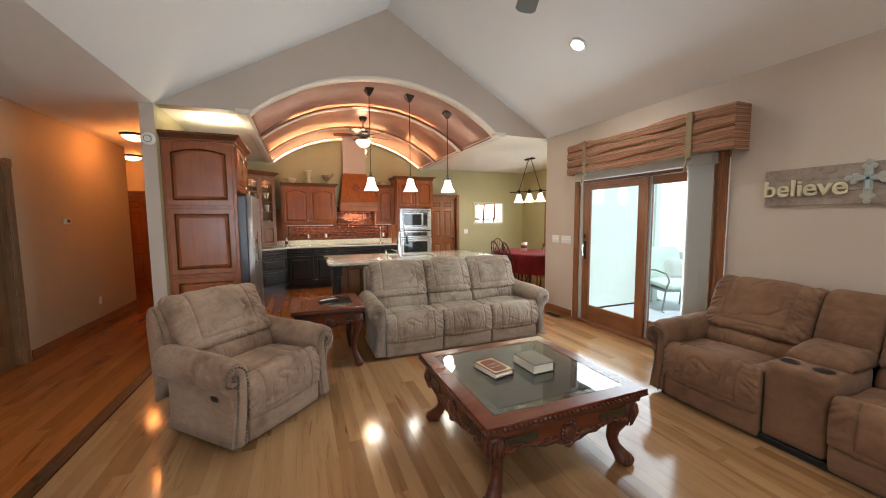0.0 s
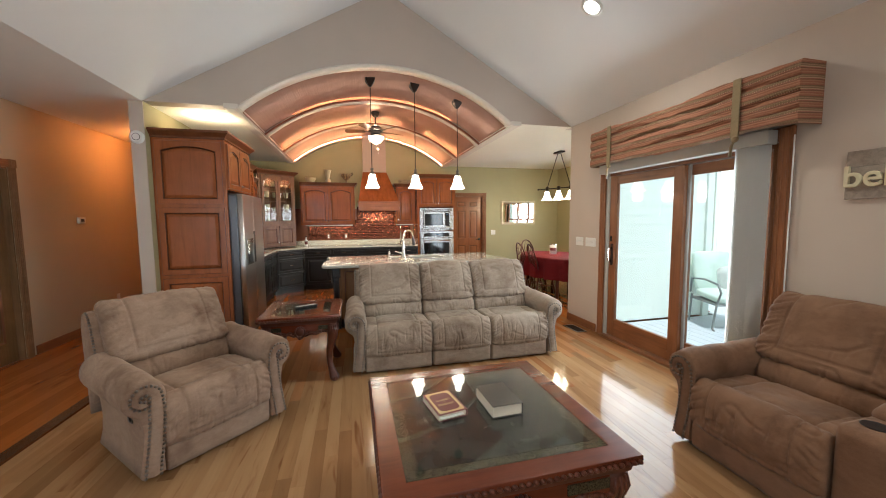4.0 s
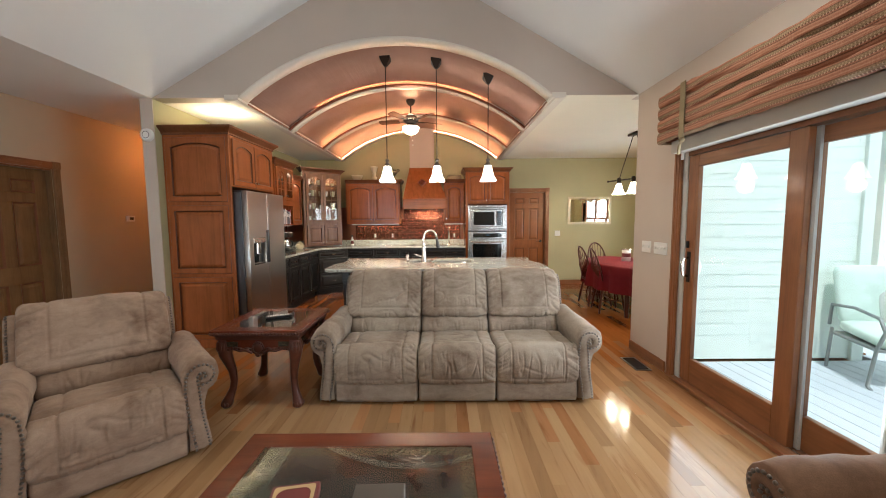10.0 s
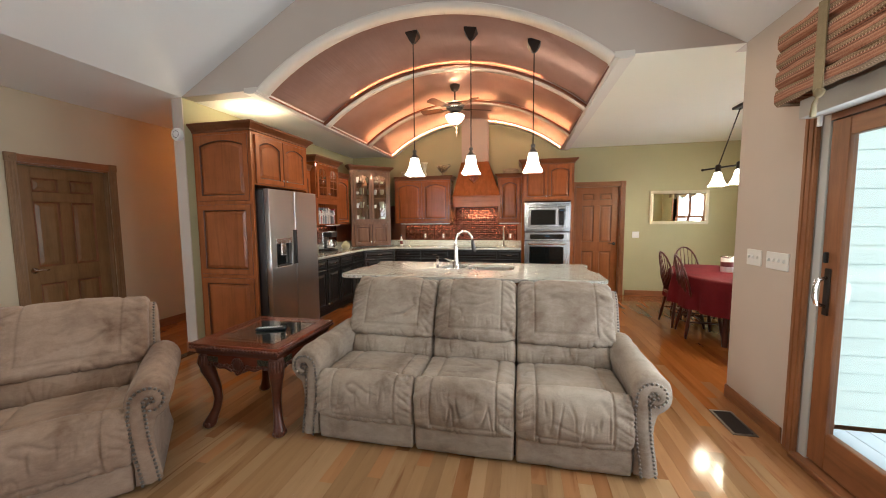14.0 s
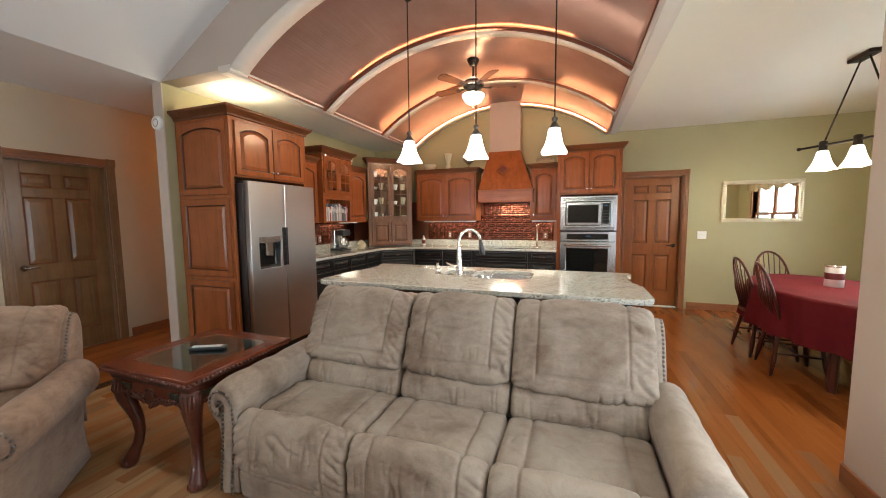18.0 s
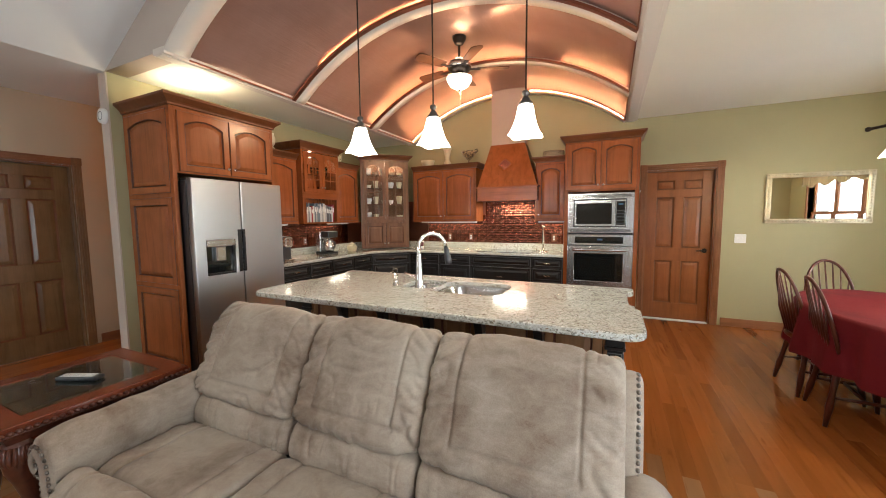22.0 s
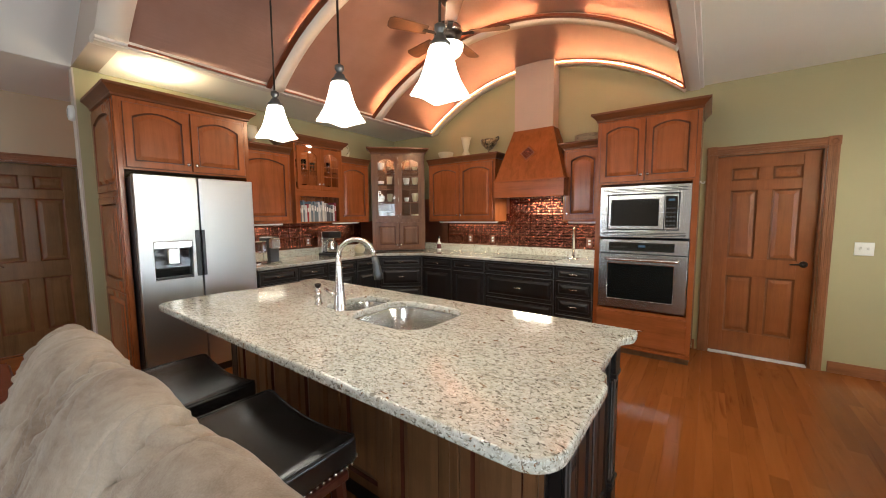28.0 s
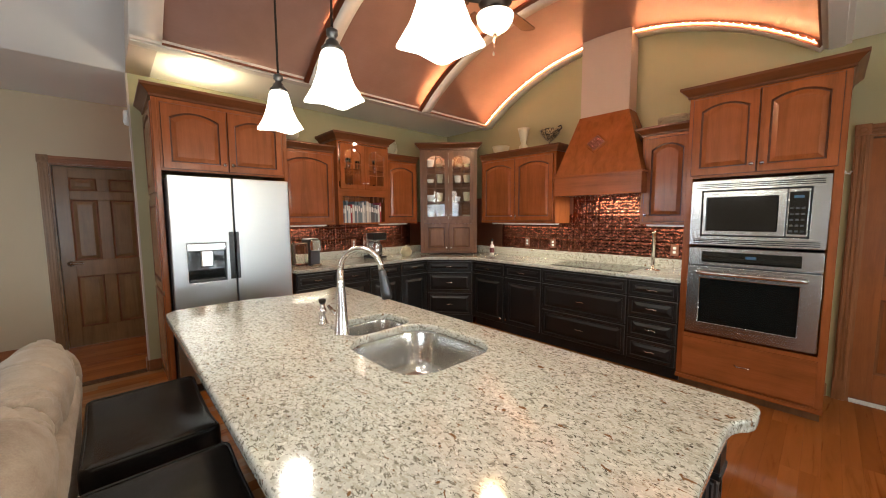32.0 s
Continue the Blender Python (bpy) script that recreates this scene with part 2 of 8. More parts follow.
def mixed(t, fac, a, b, mode="MIX"):
    x = t.nodes.new("ShaderNodeMix")
    x.data_type, x.blend_type = "RGBA", mode
    for i, v in ((0, fac), (6, a), (7, b)):
        if isinstance(v, (int, float)):
            x.inputs[i].default_value = v
        elif isinstance(v, tuple):
            x.inputs[i].default_value = (*v, 1)
        else:
            t.links.new(v, x.inputs[i])
    return x.outputs[2]


def bump(t, b, fac, strength=0.2, dist=0.01):
    n = t.nodes.new("ShaderNodeBump")
    n.inputs["Strength"].default_value, n.inputs["Distance"].default_value = strength, dist
    t.links.new(fac, n.inputs["Height"])
    t.links.new(n.outputs[0], b.inputs["Normal"])


def tint(c, k):
    return tuple(min(1.0, v * k) for v in c)


def paint(name, base, rough=0.6, grain=60.0, depth=0.05, vary=0.06):
    m, t, b = shader(name, base, rough)
    v = coords(t, (1, 1, 1))
    big = noise_tex(t, v, 0.9, 3)
    t.links.new(ramp(t, big, (0.3, tint(base, 1 - vary)), (0.7, tint(base, 1 + vary))), b.inputs["Base Color"])
    bump(t, b, noise_tex(t, v, grain, 3), depth, 0.004)
    return m


def wood(name, base, rough=0.35, axis=2, scale=1.0, contrast=0.35, coat=0.08, each=0.0):
    """Stained wood with the grain along an axis (0, 1, 2)."""
    m, t, b = shader(name, base, rough, 0, coat, 0.35)
    s = [9.0 * scale] * 3
    s[axis] = 0.7 * scale
    v = coords(t, tuple(s))
    info = t.nodes.new("ShaderNodeObjectInfo")
    add = t.nodes.new("ShaderNodeVectorMath")
    add.operation = "MULTIPLY_ADD"
    t.links.new(info.outputs["Random"], add.inputs[0])
    add.inputs[1].default_value = (31, 17, 23)
    t.links.new(v, add.inputs[2])
    f = noise_tex(t, add.outputs[0], 1.6, 6, 0.6, 0.6)
    fine = noise_tex(t, add.outputs[0], 14.0, 3, 0.6)
    col = ramp(t, f, (0.28, tint(base, 1 - contrast)), (0.5, base), (0.75, tint(base, 1 + contrast * 0.6)))
    col = mixed(t, 0.13, col, ramp(t, fine, (0.35, tint(base, 0.6)), (0.65, tint(base, 1.2))))
    cloud = noise_tex(t, coords(t, (1, 1, 1)), 4.0, 3)
    col = mixed(t, 0.6, col, ramp(t, cloud, (0.3, (0.78, 0.76, 0.74)), (0.7, (1.12, 1.14, 1.16))), "MULTIPLY")
    if each:
        col = mixed(t, 1.0, col, ramp(t, info.outputs["Random"], (0.0, (1 - each,) * 3), (1.0, (1.0, 1.0, 1.0))), "MULTIPLY")
    t.links.new(col, b.inputs["Base Color"])
    bump(t, b, fine, 0.06, 0.002)
    return m


def floor_wood(name, tones, rough=0.11, island=False):
    m, t, b = shader(name, tones[1], rough, 0, 0.0, 0.26)
    v = coords(t, (9, 0.8, 9))
    info = t.nodes.new("ShaderNodeNewGeometry" if island else "ShaderNodeObjectInfo")
    rnd = info.outputs["Random Per Island" if island else "Random"]
    add = t.nodes.new("ShaderNodeVectorMath")
    add.operation = "MULTIPLY_ADD"
    t.links.new(rnd, add.inputs[0])
    add.inputs[1].default_value = (41, 97, 13)
    t.links.new(v, add.inputs[2])
    f = noise_tex(t, add.outputs[0], 1.3, 6, 0.62, 1.2)
    fine = noise_tex(t, add.outputs[0], 12.0, 3)
    own = ramp(t, rnd, (0.0, tones[0]), (0.2, tones[1]), (0.55, tones[2]), (0.85, tones[1]), (1.0, tones[3]))
    grain = ramp(t, f, (0.25, (0.62, 0.50, 0.40)), (0.42, (0.95, 0.93, 0.9)), (0.7, (1.08, 1.08, 1.06)))
    col = mixed(t, 1.0, own, grain, "MULTIPLY")
    streak = ramp(t, noise_tex(t, add.outputs[0], 0.9, 2, 0.5, 2.5), (0.66, (1, 1, 1)), (0.76, (0.55, 0.36, 0.24)))
    col = mixed(t, 0.8, col, streak, "MULTIPLY")
    t.links.new(col, b.inputs["Base Color"])
    t.links.new(ramp(t, fine, (0.2, (rough * 0.75,) * 3), (0.8, (rough * 1.4,) * 3)), b.inputs["Roughness"])
    bump(t, b, fine, 0.015, 0.002)
    return m


def fabric(name, dark, light, rough=0.85):
    """Brushed suede: clouds of darker nap with soft and hard borders, rubbed streaks, fine fibre."""
    m, t, b = shader(name, light, rough, 0, 0, 0.2)
    b.inputs["Sheen Weight"].default_value = 0.10
    b.inputs["Sheen Roughness"].default_value = 0.4
    v = coords(t, (1, 1, 1))
    mean = tuple(p * 0.42 + q * 0.58 for p, q in zip(dark, light))
    big = noise_tex(t, v, 2.7, 5, 0.58, 0.4)
    brushed = noise_tex(t, coords(t, (1.0, 1.0, 2.2), (0.5, 0.3, 0.2)), 11, 5, 0.65, 0.9)
    fine = noise_tex(t, v, 240, 3)
    col = ramp(t, big, (0.33, dark), (0.455, mean), (0.485, tint(mean, 1.14)), (0.63, light))
    col = mixed(t, 0.28, col, ramp(t, brushed, (0.34, tint(dark, 1.1)), (0.50, mean), (0.66, tint(light, 1.08))))
    t.links.new(mixed(t, 0.14, col, ramp(t, fine, (0.3, tint(dark, 0.7)), (0.7, tint(light, 1.12)))), b.inputs["Base Color"])
    bump(t, b, mixed(t, 0.4, noise_tex(t, v, 16, 5, 0.6, 1.2), fine), 0.26, 0.010)
    return m


def granite_mat():
    m, t, b = shader("granite", (0.58, 0.54, 0.45), 0.1, 0, 0.3)
    v = coords(t, (1, 1, 1))
    cloud = noise_tex(t, v, 7, 4)
    col = ramp(t, cloud, (0.3, (0.48, 0.47, 0.40)), (0.5, (0.58, 0.575, 0.51)), (0.75, (0.46, 0.46, 0.42)))
    for k, (sc, lo, hi, c) in enumerate(((62, 0.50, 0.60, (0.42, 0.40, 0.33)), (95, 0.55, 0.66, (0.72, 0.71, 0.64)), (88, 0.565, 0.615, (0.22, 0.205, 0.165)), (46, 0.64, 0.675, (0.20, 0.105, 0.045)), (100, 0.62, 0.65, (0.085, 0.072, 0.055)), (70, 0.70, 0.725, (0.04, 0.032, 0.026)))):
        n = noise_tex(t, coords(t, (0.75, 1.15, 1), (0, 0, 0.10 + 0.3 * k)), sc, 3, 0.6, 0.7)
        col = mixed(t, ramp(t, n, (lo, (0, 0, 0)), (hi, (1, 1, 1))), col, c)
    t.links.new(col, b.inputs["Base Color"])
    return m


def steel_mat(name, base=(0.43, 0.43, 0.425), rough=0.23, axis=2):
    m, t, b = shader(name, base, rough, 1.0)
    s = [1.0, 1.0, 1.0]
    s[axis] = 90.0
    n = noise_tex(t, coords(t, tuple(s)), 2.0, 3)
    t.links.new(ramp(t, n, (0.3, (rough * 0.94,) * 3), (0.7, (rough * 1.06,) * 3)), b.inputs["Roughness"])
    return m


def glow(name, color, strength):
    m = bpy.data.materials.new(name)
    m.use_nodes = True
    b = m.node_tree.nodes["Principled BSDF"]
    b.inputs["Base Color"].default_value = (0.9, 0.88, 0.84, 1)
    b.inputs["Emission Color"].default_value = (*color, 1)
    b.inputs["Emission Strength"].default_value = strength
    return m


def glass_mat(name, tone=(1, 1, 1), rough=0.0):
    m, t, b = shader(name, tone, rough)
    b.inputs["Transmission Weight"].default_value = 1.0
    b.inputs["IOR"].default_value = 1.45
    return m


def copper_tile_mat():
    m, t, b = shader("pressed_copper", (0.40, 0.14, 0.08), 0.22, 1.0)
    n = noise_tex(t, coords(t, (1, 1, 1)), 14, 4)
    t.links.new(ramp(t, n, (0.3, (0.10, 0.033, 0.020)), (0.6, (0.25, 0.086, 0.052)), (0.85, (0.52, 0.30, 0.23))), b.inputs["Base Color"])
    return m


def marble_mat():
    m, t, b = shader("black_marble", (0.01, 0.013, 0.012), 0.12, 0, 0.0, 0.2)
    v = coords(t, (1, 1, 1))
    n = noise_tex(t, v, 5, 5, 0.6, 1.6)
    vein = ramp(t, n, (0.492, (0, 0, 0)), (0.5, (1, 1, 1)), (0.506, (0, 0, 0)))
    gate = ramp(t, noise_tex(t, v, 3.2, 2), (0.55, (0, 0, 0)), (0.68, (1, 1, 1)))
    k = mixed(t, 1.0, vein, gate, "MULTIPLY")
    col = ramp(t, noise_tex(t, v, 8, 3), (0.3, (0.006, 0.008, 0.008)), (0.8, (0.022, 0.028, 0.024)))
    t.links.new(mixed(t, k, col, (0.75, 0.72, 0.65)), b.inputs["Base Color"])
    return m


def gilt_border_mat():
    m, t, b = shader("mottled_stone_border", (0.12, 0.11, 0.05), 0.15)
    n = noise_tex(t, coords(t, (1, 1, 1)), 130, 4)
    t.links.new(ramp(t, n, (0.38, (0.012, 0.014, 0.010)), (0.55, (0.045, 0.040, 0.022)), (0.75, (0.12, 0.10, 0.055))), b.inputs["Base Color"])
    return m


def stripe_mat():
    """Woven stripes that run level, as on the valance."""
    m, t, b = shader("striped_weave", (0.35, 0.16, 0.10), 0.85, 0, 0, 0.2)
    v = coords(t, (1, 1, 1))
    sep = t.nodes.new("ShaderNodeSeparateXYZ")
    t.links.new(v, sep.inputs[0])
    wob = t.nodes.new("ShaderNodeMath")
    wob.operation = "MULTIPLY_ADD"
    t.links.new(noise_tex(t, v, 1.5, 2), wob.inputs[0])
    wob.inputs[1].default_value = 0.05
    t.links.new(sep.outputs[2], wob.inputs[2])
    fr = t.nodes.new("ShaderNodeMath")
    fr.operation = "MULTIPLY"
    t.links.new(wob.outputs[0], fr.inputs[0])
    fr.inputs[1].default_value = 14.5
    mod = t.nodes.new("ShaderNodeMath")
    mod.operation = "FRACT"
    t.links.new(fr.outputs[0], mod.inputs[0])
    rust, pink, dark, olive = (0.30, 0.105, 0.058), (0.40, 0.19, 0.115), (0.10, 0.04, 0.024), (0.19, 0.125, 0.06)
    r = ramp(t, mod.outputs[0], (0.0, rust), (0.13, pink), (0.22, rust), (0.25, dark), (0.31, rust), (0.38, dark), (0.48, olive), (0.57, tint(olive, 0.7)), (0.64, olive), (0.71, dark), (0.77, rust), (0.90, pink))
    r.node.color_ramp.interpolation = "CONSTANT"
    beat = t.nodes.new("ShaderNodeMath")
    beat.operation = "MULTIPLY"
    t.links.new(sep.outputs[1], beat.inputs[0])
    beat.inputs[1].default_value = 420.0
    wave = t.nodes.new("ShaderNodeMath")
    wave.operation = "SINE"
    t.links.new(beat.outputs[0], wave.inputs[0])
    row = ramp(t, mod.outputs[0], (0.0, (0, 0, 0)), (0.38, (1, 1, 1)), (0.48, (0, 0, 0)), (0.57, (0.6, 0.6, 0.6)), (0.64, (0, 0, 0)))
    row.node.color_ramp.interpolation = "CONSTANT"
    bead = mixed(t, 1.0, ramp(t, wave.outputs[0], (0.2, (0, 0, 0)), (0.6, (1, 1, 1))), row, "MULTIPLY")
    r = mixed(t, bead, r, (0.48, 0.32, 0.22))
    fine = noise_tex(t, coords(t, (1, 3, 1)), 120, 2)
    t.links.new(mixed(t, 0.25, r, ramp(t, fine, (0.3, (0.12, 0.07, 0.04)), (0.7, (0.5, 0.33, 0.22)))), b.inputs["Base Color"])
    bump(t, b, fine, 0.4, 0.004)
    return m


TAUPE = paint("taupe_wall_paint", (0.535, 0.455, 0.383))
OLIVE = paint("olive_wall_paint", (0.395, 0.352, 0.192))
HALL = paint("tan_hall_paint", (0.52, 0.445, 0.315))
WHITE_CEIL = paint("white_ceiling_paint", (0.79, 0.79, 0.78), 0.7, 90, 0.08, 0.02)
# ceiling white with the warm tint of the lamplight mixed into its colour
LAMPLIT_CEIL = paint("lamplit_ceiling_paint", (0.82, 0.785, 0.665), 0.7, 90, 0.08, 0.02)
WARM_CEIL = paint("cream_trim_paint", (0.72, 0.66, 0.58), 0.55, 90, 0.05, 0.02)
COPPER_PAINT, _t, _b = shader("copper_ceiling_paint", (0.50, 0.30, 0.235), 0.34, 0.45)
bump(_t, _b, noise_tex(_t, coords(_t, (22, 0.9, 22)), 1.0, 5, 0.65), 0.6, 0.008)
_n = noise_tex(_t, coords(_t, (1, 1, 1)), 2.2, 4)
_t.links.new(ramp(_t, _n, (0.3, (0.43, 0.240, 0.18)), (0.7, (0.51, 0.302, 0.234))), _b.inputs["Base Color"])
CAB = wood("stained_maple", (0.298, 0.089, 0.026), 0.25, 2, 1.0, 0.30)
CAB_X = wood("stained_maple_level", (0.298, 0.089, 0.026), 0.27, 0, 1.0, 0.3)
# maple greyed: the daylight sheen on the diagonal corner front, put into colour
CORNERWOOD = wood("grey_sheen_maple", (0.195, 0.092, 0.045), 0.36, 2, 1.0, 0.4)
GLAZE = wood("dark_glazed_crown", (0.150, 0.050, 0.017), 0.35, 0, 1.0, 0.3)
OAK = wood("oak_trim", (0.265, 0.106, 0.042), 0.4, 2, 1.4, 0.35)
OAK_X = wood("oak_trim_level", (0.265, 0.106, 0.042), 0.4, 0, 1.4, 0.35)
OAK_Y = wood("oak_trim_level_side", (0.265, 0.106, 0.042), 0.4, 1, 1.4, 0.35)
DOORWOOD = wood("oak_door", (0.275, 0.090, 0.026), 0.33, 2, 1.1, 0.22)
DARKDOOR = wood("dark_oak_door", (0.205, 0.115, 0.050), 0.27, 2, 1.1, 0.3)
WALNUT = wood("walnut_panel", (0.205, 0.102, 0.044), 0.35, 2, 1.0, 0.35)
CARVED = wood("carved_mahogany", (0.085, 0.024, 0.012), 0.32, 0, 1.5, 0.4, 0.15)
CARVED_TOP = wood("polished_mahogany", (0.120, 0.026, 0.010), 0.26, 0, 1.2, 0.3, 0.12)
BLADE_GREY = paint("grey_fan_blade", (0.16, 0.175, 0.18), 0.45, 30, 0.05, 0.1)
BLADE = wood("walnut_fan_blade", (0.13, 0.055, 0.025), 0.35, 0, 1.0, 0.3)
CHAIRWOOD = wood("dark_cherry_chair", (0.085, 0.022, 0.012), 0.3, 2, 1.3, 0.4)
BLACKCAB = paint("black_cabinet_lacquer", (0.009, 0.0085, 0.0085), 0.36, 40, 0.03, 0.2)
BLACK, _t, _b = shader("black_plastic", (0.012, 0.012, 0.013), 0.3)
BLACKGLASS, _t, _b = shader("black_oven_glass", (0.008, 0.009, 0.009), 0.04, 0, 0.5)
LEATHER, _t, _b = shader("black_leather", (0.014, 0.012, 0.011), 0.27)
bump(_t, _b, noise_tex(_t, coords(_t, (1, 1, 1)), 90, 3), 0.15, 0.004)
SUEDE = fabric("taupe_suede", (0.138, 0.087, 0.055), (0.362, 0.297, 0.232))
# the sofa's suede browned for the warm light on the recliner
SUEDE_WARMLIT = fabric("warmlit_taupe_suede", (0.125, 0.067, 0.039), (0.345, 0.243, 0.174))
# suede darkened and browned because the loveseat stands backlit by the wall
SUEDE_BACKLIT = fabric("backlit_suede", (0.100, 0.050, 0.027), (0.230, 0.128, 0.075))
CLOTH = fabric("red_tablecloth", (0.075, 0.003, 0.006), (0.125, 0.006, 0.010), 0.8)
CLOTH.node_tree.nodes["Principled BSDF"].inputs["Sheen Weight"].default_value = 0.0
MINT = fabric("pale_green_cushion", (0.48, 0.60, 0.52), (0.58, 0.70, 0.62))
STRIPE = stripe_mat()
TIE = fabric("olive_tie_cloth", (0.19, 0.14, 0.075), (0.27, 0.21, 0.12))
GRANITE = granite_mat()
STEEL = steel_mat("brushed_steel", (0.58, 0.575, 0.565), 0.25)
FRIDGE = steel_mat("fridge_steel", (0.51, 0.515, 0.52), 0.36)
STEEL_DARK = steel_mat("dark_steel_side", (0.10, 0.10, 0.105), 0.4)
SINKSTEEL = steel_mat("sink_steel", (0.66, 0.65, 0.63), 0.22, 0)
NICKEL, _t, _b = shader("brushed_nickel", (0.74, 0.71, 0.67), 0.22, 1.0)
BRASS, _t, _b = shader("antique_nickel_nail", (0.20, 0.175, 0.15), 0.28, 1.0)
BRONZE, _t, _b = shader("oiled_bronze", (0.045, 0.034, 0.028), 0.38, 0.8)
PEWTER, _t, _b = shader("dark_pewter", (0.16, 0.155, 0.145), 0.38, 0.9)
GILT, _t, _b = shader("champagne_gilt", (0.58, 0.49, 0.33), 0.35, 0.8)
COPPER = copper_tile_mat()
COPPER_TRIM, _t, _b = shader("copper_trim", (0.30, 0.13, 0.08), 0.34, 0.9)
MARBLE = marble_mat()
BORDER = gilt_border_mat()
PLASTIC, _t, _b = shader("white_plastic", (0.78, 0.77, 0.73), 0.4)
VINYL = paint("white_vinyl_siding", (0.72, 0.79, 0.71), 0.5, 30, 0.03, 0.03)
DECK = paint("pale_deck_paint", (0.48, 0.53, 0.56), 0.5, 30, 0.05, 0.06)
BLIND = paint("pale_vertical_blind", (0.80, 0.79, 0.77), 0.6, 80, 0.1, 0.04)
_t = BLIND.node_tree
_n, _x = _t.nodes.new("ShaderNodeBsdfTranslucent"), _t.nodes.new("ShaderNodeMixShader")
_n.inputs["Color"].default_value = (0.85, 0.85, 0.83, 1)
_x.inputs[0].default_value = 0.65
_t.links.new(_t.nodes["Principled BSDF"].outputs[0], _x.inputs[1])
_t.links.new(_n.outputs[0], _x.inputs[2])
_t.links.new(_x.outputs[0], _t.nodes["Material Output"].inputs["Surface"])
RAILCLOTH = paint("grey_blind_rail", (0.44, 0.42, 0.38), 0.7, 60, 0.2, 0.12)
IRON, _t, _b = shader("grey_metal_chair", (0.24, 0.26, 0.25), 0.5, 0.6)
CREAM, _t, _b = shader("cream_ceramic", (0.62, 0.56, 0.38), 0.3)
BASKET = wood("woven_rattan", (0.34, 0.27, 0.18), 0.7, 0, 3.0, 0.5, 0.0)
OLDBOARD = wood("weathered_board", (0.31, 0.255, 0.21), 0.8, 1, 1.2, 0.4, 0.0)
PAPER, _t, _b = shader("page_edges", (0.62, 0.56, 0.45), 0.8)
BOOK_RED, _t, _b = shader("maroon_cover", (0.13, 0.022, 0.022), 0.4)
BOOK_DARK, _t, _b = shader("dark_brown_cover", (0.05, 0.043, 0.036), 0.45)
GOLD, _t, _b = shader("gold_print", (0.55, 0.42, 0.22), 0.4, 0.5)
GLASS = glass_mat("clear_glass")
TABLEGLASS = glass_mat("table_glass")
TABLEGLASS.node_tree.nodes["Principled BSDF"].inputs["IOR"].default_value = 1.36
MIRROR, _t, _b = shader("mirror_glass", (0.9, 0.9, 0.88), 0.01, 1.0)
GRASS = paint("lawn", (0.10, 0.19, 0.05), 0.9, 20, 0.4, 0.3)
SHADE = glow("lit_frosted_glass", (1.0, 0.86, 0.66), 7.5)
FANSHADE = glow("lit_fan_bowl", (1.0, 0.84, 0.64), 5.0)
ROPE = glow("rope_light", (1.0, 0.46, 0.20), 50.0)
DOWNLIGHT = glow("recessed_lamp", (1.0, 0.93, 0.82), 9.0)
STRIPLENS = glow("strip_lens", (1.0, 0.85, 0.62), 0.5)
DISPLAY = glow("oven_display", (0.25, 0.60, 0.95), 0.12)
DISPLAY.node_tree.nodes["Principled BSDF"].inputs["Base Color"].default_value = (0.01, 0.012, 0.012, 1)
PUCK = glow("hall_lamp_glass", (1.0, 0.74, 0.42), 4.0)
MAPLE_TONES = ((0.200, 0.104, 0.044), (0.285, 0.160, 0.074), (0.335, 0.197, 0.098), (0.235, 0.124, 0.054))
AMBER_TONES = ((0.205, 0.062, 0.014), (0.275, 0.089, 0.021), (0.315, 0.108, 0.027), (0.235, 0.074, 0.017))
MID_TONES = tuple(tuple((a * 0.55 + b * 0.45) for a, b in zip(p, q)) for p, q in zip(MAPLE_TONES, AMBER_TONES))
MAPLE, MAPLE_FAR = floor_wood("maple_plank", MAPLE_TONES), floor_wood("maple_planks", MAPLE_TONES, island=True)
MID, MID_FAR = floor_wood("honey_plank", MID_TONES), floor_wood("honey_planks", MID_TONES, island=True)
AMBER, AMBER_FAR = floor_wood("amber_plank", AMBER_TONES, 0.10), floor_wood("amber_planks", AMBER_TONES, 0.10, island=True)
JAMB = paint("grey_door_jamb", (0.46, 0.45, 0.42), 0.55, 40, 0.04, 0.08)
WORN = paint("distressed_cream_paint", (0.40, 0.39, 0.35), 0.75, 25, 0.4, 0.25)
# pale edge: rubbed lacquer and the glint along it in one colour
RUBBED_GLINT, _t, _b = shader("rubbed_edge_glint", (0.085, 0.082, 0.08), 0.4)
GROOVE = wood("dark_glaze_in_groove", (0.115, 0.035, 0.013), 0.4, 2, 1.0, 0.3)
DOORGROOVE = wood("dark_groove", (0.185, 0.066, 0.022), 0.4, 2, 1.0, 0.3)
CABF = (CAB, GROOVE, GROOVE)
CORNERF = (CORNERWOOD, GROOVE, GROOVE)
BRIGHT_COPPER, _t, _b = shader("bright_copper_boss", (0.52, 0.20, 0.15), 0.25, 1.0)
BLACKF = (BLACKCAB, BLACK, RUBBED_GLINT)
WALNUTF = (WALNUT, CHAIRWOOD, WALNUT)

# ---- the setting ----
CEIL, GABLE, NORTH, EAST, WEST = 2.74, 5.763, 9.70, 4.53, -1.93
VX, VR, VZ = 1.965, 2.607, 0.738  # the vault's axis and radius
RIDGE = 4.20


def boxes(name, mat, label, *bs, category="wall"):
    bm = bmesh.new()
    for b in bs:
        box(bm, *b)
    return solid(name, bm, mat, label, category)


boxes("wall_west", HALL, "tan painted hall wall with a thermostat", (-2.05, WEST, -2.6, 5.11, 0, CEIL), (-2.05, WEST, 5.98, 8.75, 0, CEIL), (-2.05, WEST, 5.11, 5.98, 2.065, CEIL))
